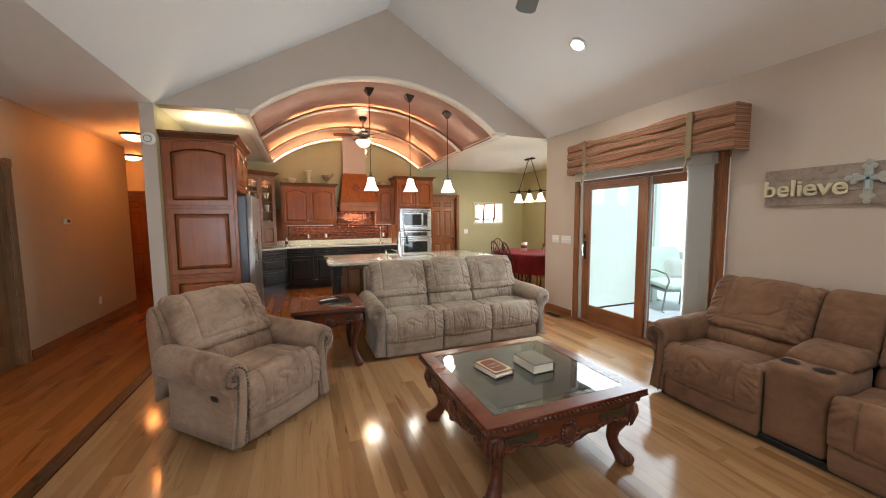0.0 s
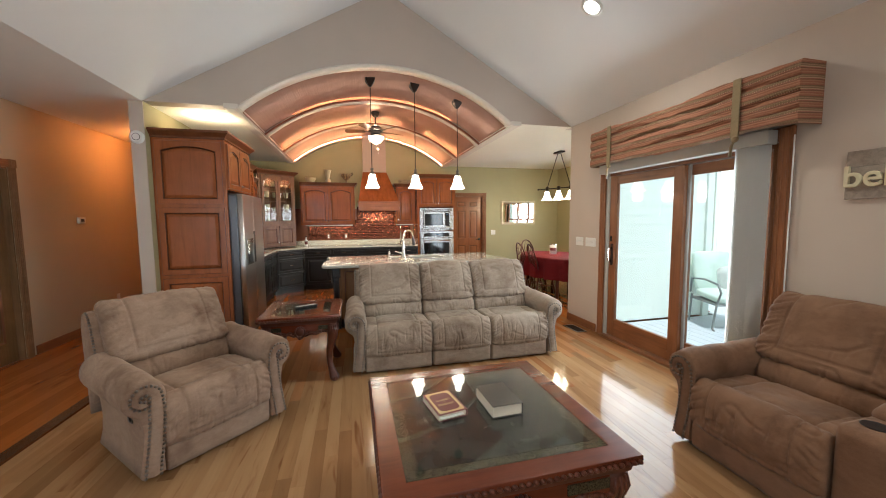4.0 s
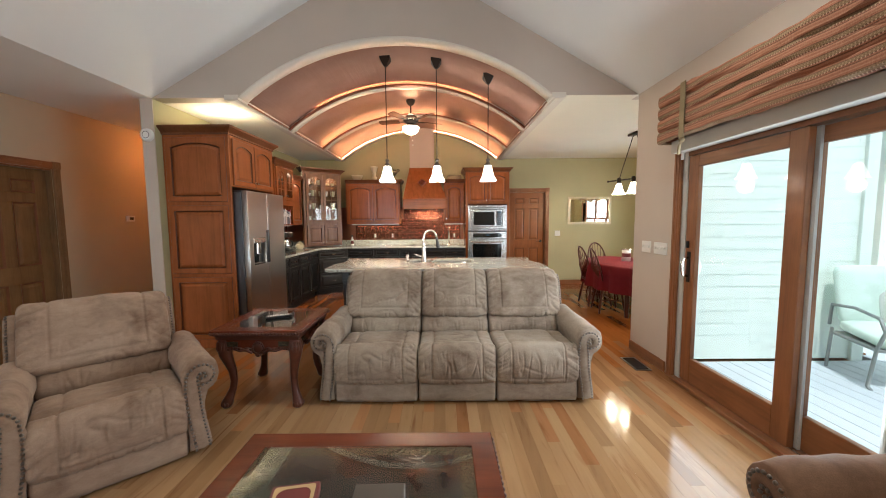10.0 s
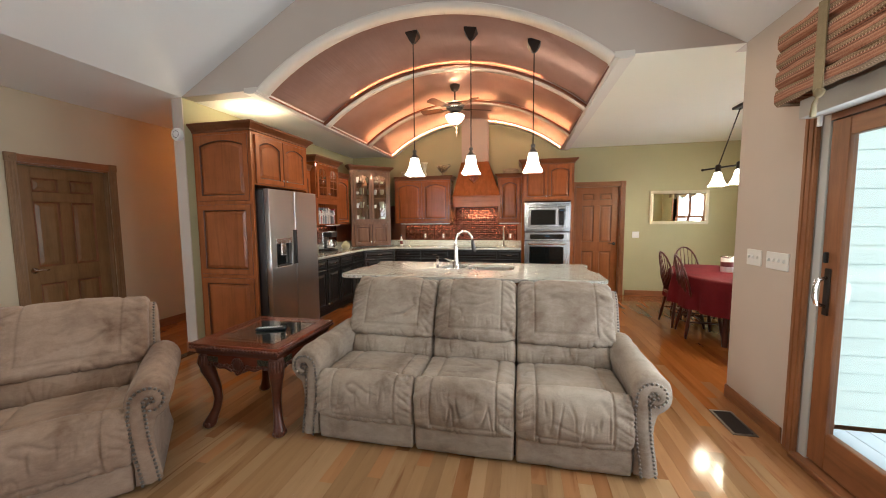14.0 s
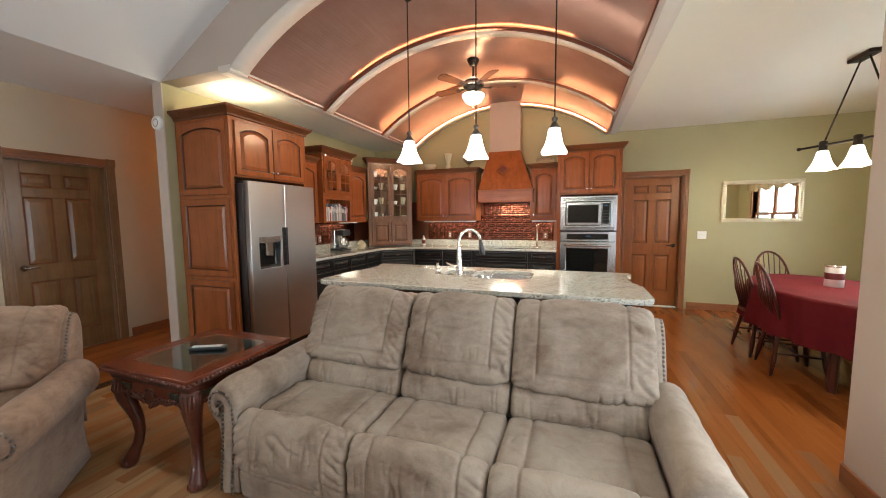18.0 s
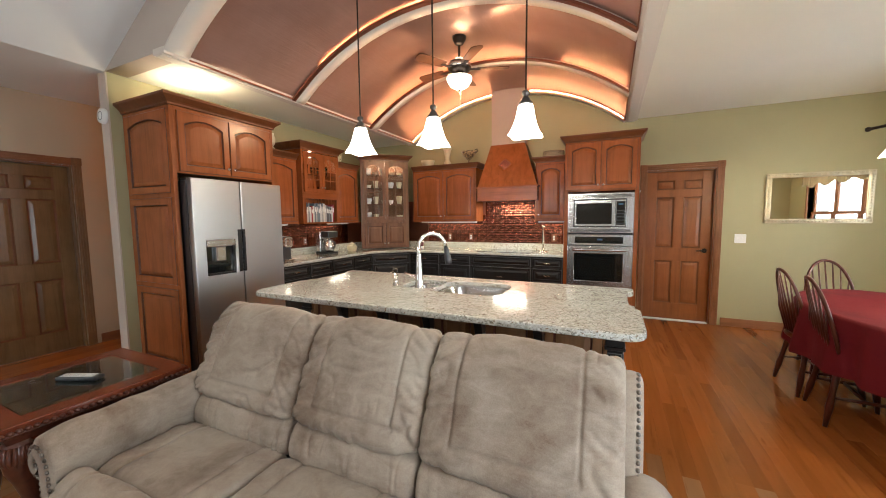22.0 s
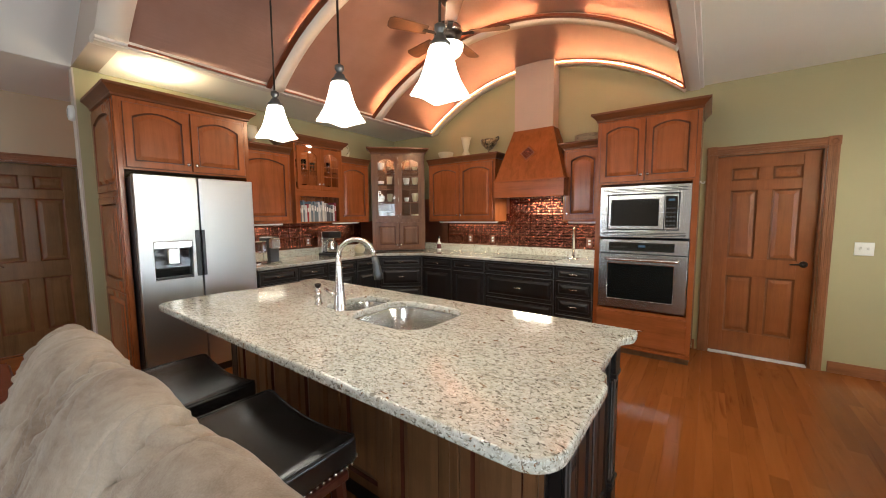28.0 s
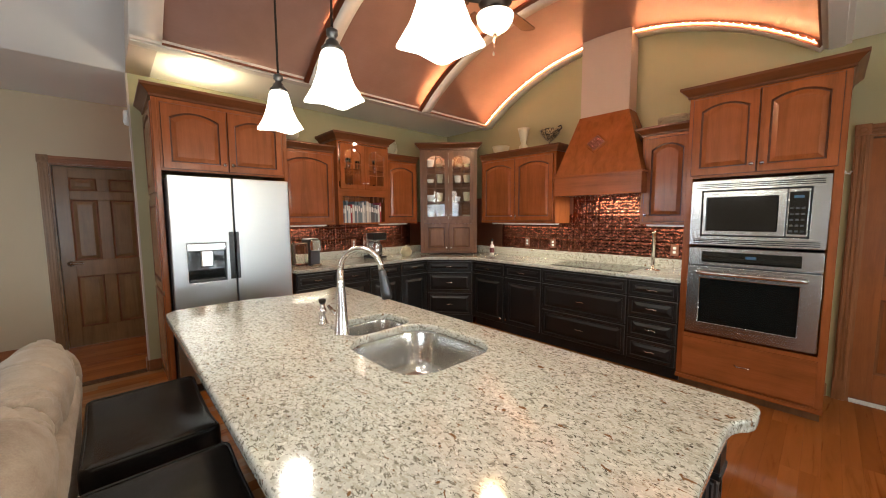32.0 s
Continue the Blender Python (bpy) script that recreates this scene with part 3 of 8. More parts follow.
boxes("wall_hall_turn", HALL, "plain tan wall where the hall widens", (-3.6, -2.05, 8.63, 8.75, 0, CEIL), (-3.72, -3.6, 8.63, 10.52, 0, CEIL))
boxes("wall_hall_end", HALL, "tan wall at the end of the hall", (-3.6, -2.72, 10.4, 10.52, 0, CEIL), (-1.86, -0.66, 10.4, 10.52, 0, CEIL), (-2.72, -1.86, 10.4, 10.52, 2.06, CEIL))
boxes("wall_hall_east", HALL, "tan hall side of the kitchen wall", (-0.73, -0.665, 5.775, 10.4, 0, CEIL))
boxes("wall_kitchen_west", OLIVE, "olive painted kitchen wall behind the fridge", (-0.665, -0.60, 5.775, NORTH, 0, CEIL))
boxes("wall_stub_end", TAUPE, "narrow taupe wall end beside the pantry panel", (-0.73, -0.60, GABLE, 5.775, 0, CEIL))
boxes("wall_north", OLIVE, "olive painted wall behind kitchen and dining table", (-0.60, 3.875, NORTH, 9.82, 0, CEIL + 0.7), (4.705, 6.75, NORTH, 9.82, 0, CEIL), (3.875, 4.705, NORTH, 9.82, 2.045, CEIL))
boxes("wall_east", TAUPE, "taupe wall with the sliding patio door", (EAST, 4.66, 5.02, GABLE, 0, CEIL), (EAST, 4.66, -2.6, 3.17, 0, CEIL), (EAST, 4.66, 3.17, 5.02, 2.03, CEIL))
boxes("wall_dining_south", OLIVE, "olive wall on the porch side of the dining area", (4.66, 6.75, 5.56, 5.70, 0, CEIL))
boxes("wall_dining_east", OLIVE, "olive wall round the dining window", (6.75, 6.87, 5.56, 6.45, 0, CEIL), (6.75, 6.87, 8.62, 9.82, 0, CEIL), (6.75, 6.87, 6.45, 8.62, 0, 0.82), (6.75, 6.87, 6.45, 8.62, 2.08, CEIL))
boxes("wall_south", TAUPE, "taupe wall behind the seats with an added window opening", (-2.05, -1.85, -2.6, -2.48, 0, CEIL + 1.6), (0.0, 4.66, -2.6, -2.48, 0, CEIL + 1.6), (-1.85, 0.0, -2.6, -2.48, 0, 0.45), (-1.85, 0.0, -2.6, -2.48, 2.4, CEIL + 1.6))

# gable wall with the arched opening
half = math.asin(math.sqrt(VR ** 2 - (CEIL - VZ) ** 2) / VR)
ARC = [(VX + VR * math.sin(half * (i / 28 - 1)), VZ + VR * math.cos(half * (i / 28 - 1))) for i in range(57)]
outline = [(-0.73, CEIL)] + ARC + [(4.66, CEIL), (4.66, CEIL + 0.08), (VX, RIDGE + 0.12), (-0.73, CEIL + 0.02)]
me = plate(outline, [], 0.167)
me.transform(Matrix.Translation((0, GABLE + 0.167, 0)) @ Matrix.Rotation(radians(90), 4, "X"))
solid("wall_gable", me, TAUPE, "taupe gable wall with an arched opening to the kitchen", "wall")

solid("trim_gable_soffit", bx(VX + VR * math.sin(half) + 0.12, EAST, GABLE + 0.002, GABLE + 0.175, CEIL - 0.004, CEIL + 0.002), LAMPLIT_CEIL, "underside of the gable wall, toned cream for lamplight", "trim")


def arc_sheet(bm, y0, y1, r0, r1, a0=-1.0, a1=1.0, n=48):
    """A curved slab under the vault between two radii, from y0 to y1."""
    rows = []
    for i in range(n + 1):
        a = half * (a0 + (a1 - a0) * i / n)
        s, c = math.sin(a), math.cos(a)
        rows.append([bm.verts.new((VX + r * s, y, VZ + r * c)) for r, y in ((r0, y0), (r0, y1), (r1, y1), (r1, y0))])
    for a, b in zip(rows, rows[1:]):
        for k in range(4):
            bm.faces.new((a[k], a[(k + 1) % 4], b[(k + 1) % 4], b[k]))
    bm.faces.new(rows[0])
    bm.faces.new(rows[-1][::-1])
    return bm


solid("ceiling_vault", arc_sheet(bmesh.new(), 5.93, NORTH, VR, VR + 0.05), COPPER_PAINT, "copper painted barrel vault over the kitchen", "ceiling", smooth=True)
solid("trim_arch", arc_sheet(bmesh.new(), GABLE - 0.004, 5.945, VR - 0.014, VR - 0.001), WARM_CEIL, "cream lining of the arched opening", "trim", smooth=True)
RIBS = (7.03, 8.40, 9.575)
for y in RIBS:
    solid("trim_rib", arc_sheet(bmesh.new(), y, y + 0.125, VR - 0.05, VR - 0.002), WARM_CEIL, "cream painted rib across the copper vault", "trim", smooth=True)
for x0, x1 in ((0.165, 0.315), (3.615, 3.765)):
    bm = bmesh.new()
    box(bm, x0, x1, GABLE - 0.005, NORTH, CEIL - 0.022, CEIL + 0.03, 0.004)
    box(bm, x0 + 0.03, x1 - 0.03, GABLE - 0.003, NORTH, CEIL - 0.032, CEIL - 0.02, 0.003)
    solid("trim_vault_edge", bm, WARM_CEIL, "cream moulding along the foot of the vault", "trim")
    xe = 0.322 if x0 < 1 else 3.608
    solid("trim_copper_bead", bx(xe - 0.006, xe + 0.006, 5.94, NORTH, CEIL - 0.024, CEIL - 0.008, 0.002), COPPER_TRIM, "thin copper bead at the foot of the vault", "trim")

bm = bmesh.new()
box(bm, -2.05, -0.60, -2.6, GABLE, CEIL, CEIL + 0.12)
box(bm, -3.72, -0.665, GABLE, 10.52, CEIL, CEIL + 0.12)
solid("ceiling_hall", bm, WHITE_CEIL, "flat white ceiling over the hall", "ceiling")
bm = bmesh.new()
box(bm, -0.665, 0.20, 5.93, NORTH, CEIL, CEIL + 0.12)
box(bm, 3.73, 6.87, 5.93, 9.82, CEIL, CEIL + 0.12)
box(bm, 4.66, 6.87, 5.56, 5.93, CEIL, CEIL + 0.12)
solid("ceiling_kitchen", bm, LAMPLIT_CEIL, "flat ceiling beside the vault and over the table, toned cream for lamplight", "ceiling")
bm = bmesh.new()
for xe in (-0.60, EAST):
    vs = [bm.verts.new(p) for p in ((xe, -2.6, CEIL), (xe, GABLE, CEIL), (VX, GABLE, RIDGE), (VX, -2.6, RIDGE))]
    up = [bm.verts.new((v.co.x, v.co.y, v.co.z + 0.14)) for v in vs]
    for k in range(4):
        bm.faces.new((vs[k], vs[(k + 1) % 4], up[(k + 1) % 4], up[k]))
    bm.faces.new(vs)
    bm.faces.new(up)
solid("ceiling_living", bm, WHITE_CEIL, "white vaulted ceiling with a ridge over the living room", "ceiling")

# baseboards
for nm, b, mt in (("baseboard", (WEST, WEST + 0.016, 6.07, 8.75, 0, 0.105), OAK_Y), ("baseboard", (WEST, WEST + 0.016, -2.48, 5.02, 0, 0.105), OAK_Y),
                  ("baseboard", (-0.735, -0.595, GABLE - 0.016, GABLE, 0, 0.105), OAK_X), ("baseboard", (-0.60, -0.584, GABLE, 5.86, 0, 0.105), OAK_Y),
                  ("baseboard", (4.79, 6.75, NORTH - 0.016, NORTH, 0, 0.105), OAK_X), ("baseboard", (EAST - 0.016, EAST, 5.13, GABLE, 0, 0.105), OAK_Y),
                  ("baseboard", (EAST - 0.016, EAST, -2.48, 3.06, 0, 0.105), OAK_Y), ("baseboard", (3.78, 3.80, NORTH - 0.016, NORTH, 0, 0.105), OAK_X),
                  ("baseboard", (EAST, 4.70, GABLE, GABLE + 0.014, 0, 0.105), OAK_X), ("baseboard", (6.734, 6.75, 5.70, 9.68, 0, 0.105), OAK_Y)):
    solid(nm, bx(*b, bevel=0.005), mt, "stained oak baseboard", "baseboard")
solid("trim_floor_border", bx(-0.695, -0.60, -2.48, GABLE - 0.016, -0.02, 0.004, 0.002), wood("dark_border_board", (0.085, 0.036, 0.016), 0.25, 1, 1.2, 0.3), "dark wood border strip between hall and living floor", "trim")

# ---- outside ----
solid("ground", bx(-150, 150, -150, 150, -0.35, -0.25), GRASS, "green lawn round the house", "ground")
bm = bmesh.new()
box(bm, 4.66, 9.4, -1.0, 5.44, -0.25, -0.03)
box(bm, 6.88, 9.4, 5.44, 9.5, -0.25, -0.024)
porch = solid("porch_floor", bm, DECK, "pale painted porch floor", "floor")
for i in range(34):
    part("plank", bx(4.67 + i * 0.139, 4.67 + i * 0.139 + 0.133, -1.0, 5.43, -0.03, -0.02, 0.003), DECK, porch)
siding = thing("siding_wall", "white vinyl lap siding on the porch wall", "wall", kind="structure")
lap = bmesh.new()
q = [(4.67, 5.56, 0), (6.62, 5.56, 0), (6.62, 5.56, 0.128), (4.67, 5.56, 0.128), (4.67, 5.450, 0), (6.62, 5.450, 0), (6.62, 5.4535, 0.128), (4.67, 5.4535, 0.128)]
vs = [lap.verts.new(p) for p in q]
for f in ((0, 1, 2, 3), (4, 5, 6, 7), (0, 1, 5, 4), (2, 3, 7, 6), (1, 2, 6, 5), (0, 3, 7, 4)):
    lap.faces.new([vs[k] for k in f])
first = part("board", lap, VINYL, siding, m=Matrix.Translation((0, 0, 0)))
for i in range(1, 22):
    part("board", first.data, VINYL, siding, m=Matrix.Translation((0, 0, 0.125 * i)))
part("corner_post", bx(6.60, 6.72, 5.42, 5.56, -0.02, 2.74, 0.004), VINYL, siding)
knee = thing("porch_wall", "white low porch wall with posts and a sill", "wall", kind="structure")
part("low_wall", bx(9.2, 9.32, -1.0, 9.5, -0.25, 0.62, 0.004), VINYL, knee)
part("sill", bx(9.14, 9.34, -1.0, 9.5, 0.62, 0.665, 0.006), VINYL, knee)
for y in (-0.9, 1.3, 3.4, 5.3, 7.4):
    part("post", bx(9.2, 9.32, y, y + 0.12, 0.665, 2.75, 0.006), VINYL, knee)



HAZE = glow("bright_daylight", (0.93, 1.0, 0.95), 1.25)
solid("backdrop", bx(11.0, 11.1, -8, 22, -0.25, 9), HAZE, "bright hazy daylight beyond the garden", "backdrop")

# ---- doors and windows ----


def six_panel(m, w, h, name, label, wood_mat, lever_x, two_faced=False, t=0.04):
    """A six-panel door, its face towards local -y."""
    d = thing(name, label, "door", m, kind="structure")
    st, mid = 0.115, 0.105
    rows = [(0.22, 0.80), (0.98, 1.66), (1.76, h - 0.12)]
    rails = [(0, 0.22), (0.80, 0.98), (1.66, 1.76), (h - 0.12, h)]
    for x0, x1 in ((0, st), (w - st, w)):
        part("stile", bx(x0, x1, 0, t, 0, h, bevel=0.002), wood_mat, d)
    for z0, z1 in rails:
        part("rail", bx(st, w - st, 0.0005, t - 0.0005, z0, z1, bevel=0.002), wood_mat, d)
    pw = (w - 2 * st - mid) / 2
    for z0, z1 in rows:
        part("muntin", bx(st + pw, st + pw + mid, 0.0005, t - 0.0005, z0, z1, bevel=0.002), wood_mat, d)
        for x0 in (st, st + pw + mid):
            bm = bmesh.new()
            wd, ht = pw, z1 - z0
            rings = []
            for e, y in ((0, 0.001), (0.012, 0.011), (0.02, 0.011), (0.05, 0.003)):
                rings.append([bm.verts.new((x0 + a, y, z0 + b)) for a, b in ((e, e), (wd - e, e), (wd - e, ht - e), (e, ht - e))])
            for a, b in zip(rings, rings[1:]):
                for k in range(4):
                    bm.faces.new((a[k], a[(k + 1) % 4], b[(k + 1) % 4], b[k])).material_index = 1 if a is not rings[2] else 0
            bm.faces.new(rings[-1])
            box(bm, x0, x0 + wd, 0.014, t - 0.008, z0, z1)
            part("panel", bm, (wood_mat, DOORGROOVE), d)
    lv = part("door_handle", lathe([(0.03, 0), (0.03, 0.008), (0.012, 0.014), (0.011, 0.045)], 16, m=Matrix.Translation((lever_x, 0, 0.95)) @ Matrix.Rotation(radians(90), 4, "X")), NICKEL if wood_mat is DARKDOOR else BRONZE, d, "lever handle on a round rose", True)
    s = 1 if lever_x < w / 2 else -1
    part("lever", tube([(lever_x, -0.042, 0.95), (lever_x + s * 0.03, -0.048, 0.952), (lever_x + s * 0.10, -0.045, 0.947)], [0.009, 0.009, 0.006], 10), NICKEL if wood_mat is DARKDOOR else BRONZE, lv, "", True)
    return d


def casing(m, w, h, wood_up, label, face=0.022, cw=0.078, jamb=0.11):
    """Casing round an opening that runs from x = 0 to w: moulded legs, head, corner blocks and jambs, face towards -y."""
    c = thing("door_casing", label, "casing", m, kind="structure")

    def leg(x0):
        bm = bmesh.new()
        box(bm, x0, x0 + cw, -face, 0, 0, h + 0.001, 0.003)
        for k in (0.2, 0.5, 0.8):
            box(bm, x0 + cw * k - 0.006, x0 + cw * k + 0.006, -face - 0.005, -face + 0.002, 0.16, h, 0.002)
        return bm
    for x0 in (-cw, w):
        part("leg", leg(x0), wood_up, c)
        bl = part("corner_block", bx(x0 - 0.004, x0 + cw + 0.004, -face - 0.006, 0, h, h + cw + 0.006, bevel=0.003), wood_up, c)
        part("rosette", lathe([(0.028, 0), (0.028, 0.004), (0.02, 0.002), (0.014, 0.006), (0.004, 0.007)], 16, m=Matrix.Translation((x0 + cw / 2, -face - 0.006, h + cw / 2)) @ Matrix.Rotation(radians(90), 4, "X")), wood_up, bl)
    bm = bx(0, w, -face, 0, h, h + cw, bevel=0.003)
    for k in (0.2, 0.5, 0.8):
        box(bm, 0.005, w - 0.005, -face - 0.005, -face + 0.002, h + cw * k - 0.006, h + cw * k + 0.006, 0.002)
    part("head", bm, OAK_X, c)
    for x0, x1 in ((0, 0.016), (w - 0.016, w)):
        part("jamb", bx(x0, x1, 0.0, jamb, 0, h), wood_up, c)
    part("head_jamb", bx(0.016, w - 0.016, 0, jamb, h - 0.016, h), OAK_X, c)
    return c


# pantry door in the north wall, hall door in the west wall, far door at the hall's end
casing(pose(3.90, NORTH, 0), 0.78, 2.03, OAK, "stained oak casing with rosette corner blocks", cw=0.075)
six_panel(pose(3.917, NORTH + 0.065, 0.012), 0.746, 2.0, "door_1", "closed six-panel oak door beside the ovens", DOORWOOD, 0.68)
solid("trim_door_sill", bx(3.92, 4.66, NORTH - 0.01, NORTH + 0.06, 0, 0.012, 0.003), PLASTIC, "metal sill under the pantry door", "trim")
casing(pose(WEST, 5.14, 0, 0, 0, 90), 0.81, 2.04, wood("dark_oak_casing", (0.215, 0.118, 0.054), 0.4, 2, 1.4, 0.35), "dark oak casing with corner blocks in the hall", cw=0.078)
six_panel(pose(WEST - 0.055, 5.158, 0.001, 0, 0, 90), 0.774, 2.02, "door_2", "closed dark oak six-panel door in the hall", DARKDOOR, 0.075)
casing(pose(-2.69, 10.4, 0), 0.80, 2.04, OAK, "oak casing at the end of the hall", cw=0.07)
six_panel(pose(-2.673, 10.44, 0.001), 0.766, 2.02, "door_3", "closed six-panel door at the end of the hall", DOORWOOD, 0.70)

# sliding patio door
sl = thing("sliding_door", "oak-framed sliding patio door with two glass panels", "patio door", kind="structure")
for y0, y1 in ((5.0, 5.095), (3.085, 3.18)):
    bm = bx(EAST - 0.022, EAST, y0, y1, 0, 2.10, bevel=0.004)
    box(bm, EAST - 0.028, EAST - 0.02, y0 + 0.02, y0 + 0.035, 0.01, 2.09, 0.002)
    box(bm, EAST - 0.028, EAST - 0.02, y1 - 0.035, y1 - 0.02, 0.01, 2.09, 0.002)
    part("casing_leg", bm, OAK, sl)
part("casing_head", bx(EAST - 0.022, EAST, 3.18, 5.0, 2.0, 2.10, bevel=0.004), OAK_Y, sl)
for y0, y1 in ((4.945, 5.0), (3.18, 3.225)):
    part("jamb", bx(EAST + 0.001, 4.655, y0, y1, 0, 2.0, bevel=0.003), JAMB if y0 > 4 else OAK, sl, "pale jamb" if y0 > 4 else "")
part("head_jamb", bx(EAST + 0.001, 4.655, 3.225, 4.945, 1.96, 2.0), OAK_Y, sl)
part("threshold", bx(EAST - 0.05, 4.66, 3.18, 5.0, 0.0, 0.035, bevel=0.005), OAK_Y, sl)
part("rail_track", bx(EAST + 0.02, EAST + 0.03, 3.22, 4.95, 0.035, 0.045), NICKEL, sl)


def sash(y0, y1, x0, x1, nm):
    s = part(nm, bx(x0, x1, y1 - 0.115, y1, 0.045, 1.955, bevel=0.004), OAK, sl, "oak sash with a single pane")
    part("stile", bx(x0, x1, y0, y0 + 0.115, 0.045, 1.955, bevel=0.004), OAK, s)
    part("bottom_rail", bx(x0 + 0.001, x1 - 0.001, y0 + 0.115, y1 - 0.115, 0.045, 0.255, bevel=0.004), OAK_Y, s)
    part("top_rail", bx(x0 + 0.001, x1 - 0.001, y0 + 0.115, y1 - 0.115, 1.86, 1.955, bevel=0.004), OAK_Y, s)
    g = part("pane", bx((x0 + x1) / 2 - 0.004, (x0 + x1) / 2 + 0.004, y0 + 0.11, y1 - 0.11, 0.25, 1.865), GLASS, s)
    g.visible_shadow = False
    return s


s1 = sash(3.95, 4.94, EAST + 0.005, EAST + 0.05, "sliding_panel")
s2 = sash(3.225, 4.055, EAST + 0.07, EAST + 0.115, "fixed_panel")
part("meeting_strip", bx(EAST + 0.052, EAST + 0.07, 3.93, 3.985, 0.045, 1.955), JAMB, sl, "pale weather strip")
h1 = part("handle_plate", bx(EAST - 0.004, EAST + 0.006, 4.865, 4.905, 0.90, 1.16, bevel=0.004), BRONZE, s1)
part("pull", tube([(EAST - 0.004, 4.885, 0.95), (EAST - 0.045, 4.885, 0.965), (EAST - 0.055, 4.885, 1.0), (EAST - 0.055, 4.885, 1.06), (EAST - 0.045, 4.885, 1.095), (EAST - 0.004, 4.885, 1.11)], 0.010, 10), NICKEL, h1, "nickel pull handle", True)
part("latch", bx(EAST - 0.025, EAST - 0.004, 4.875, 4.895, 1.19, 1.25, bevel=0.005), BLACK, s1)

# windows of the dining area and, unseen and added for daylight, of the south wall
def window(name, label, m, w, h, bars):
    o = thing(name, label, "window", m, kind="structure")
    for b in ((-0.06, 0, -0.02, 0.12, -0.06, h + 0.06), (w, w + 0.06, -0.02, 0.12, -0.06, h + 0.06), (0, w, -0.02, 0.12, h, h + 0.06), (-0.08, w + 0.08, -0.06, 0.12, -0.09, 0)):
        part("window_sill" if b[2] < -0.03 else "window_frame", bx(*b, bevel=0.004), OAK, o)
    n = bars
    for k in range(n):
        x0, x1 = w * k / n + 0.006, w * (k + 1) / n - 0.006
        for z0, z1, y in ((0.0, h / 2 + 0.02, 0.045), (h / 2 - 0.02, h, 0.075)):
            f = part("sash", bx(x0, x1, y, y + 0.028, z0, z0 + 0.045), OAK, o)
            part("rail", bx(x0, x1, y, y + 0.028, z1 - 0.045, z1), OAK, f)
            for a, b in ((x0, x0 + 0.045), (x1 - 0.045, x1)):
                part("stile", bx(a, b, y, y + 0.028, z0 + 0.045, z1 - 0.045), OAK, f)
            g = part("pane", bx(x0 + 0.04, x1 - 0.04, y + 0.012, y + 0.017, z0 + 0.04, z1 - 0.04), GLASS, f)
            g.visible_shadow = False
    return o


window("window_1", "oak double-hung dining windows with daylight behind", pose(6.75, 6.45 + 2.17, 0.82, 0, 0, -90), 2.17, 1.26, 3)
window("window_2", "unseen oak window added behind the seats for daylight", pose(0.0, -2.48, 0.45, 0, 0, 180), 1.85, 1.95, 2)

# ---- living room ----


def arm_profile():
    """Outline of a rolled arm in x (outward positive) and z."""
    pts = [(0.0, 0.04), (0.0, 0.25), (-0.006, 0.44)]
    cx, cz, r = 0.078, 0.500, 0.100
    for i in range(17):
        a = radians(205 - i * 17)
        pts.append((cx + r * math.cos(a), cz + r * math.sin(a)))
    pts += [(0.105, 0.395), (0.09, 0.33), (0.084, 0.22), (0.09, 0.12), (0.108, 0.04)]
    return pts


NAIL = bpy.data.meshes.new("nail_head")
_bm = ball(bmesh.new(), (0, 0, 0), 0.0082, 8, 6, (1, 0.8, 1))
_bm.to_mesh(NAIL)
_bm.free()
NAIL.shade_smooth()


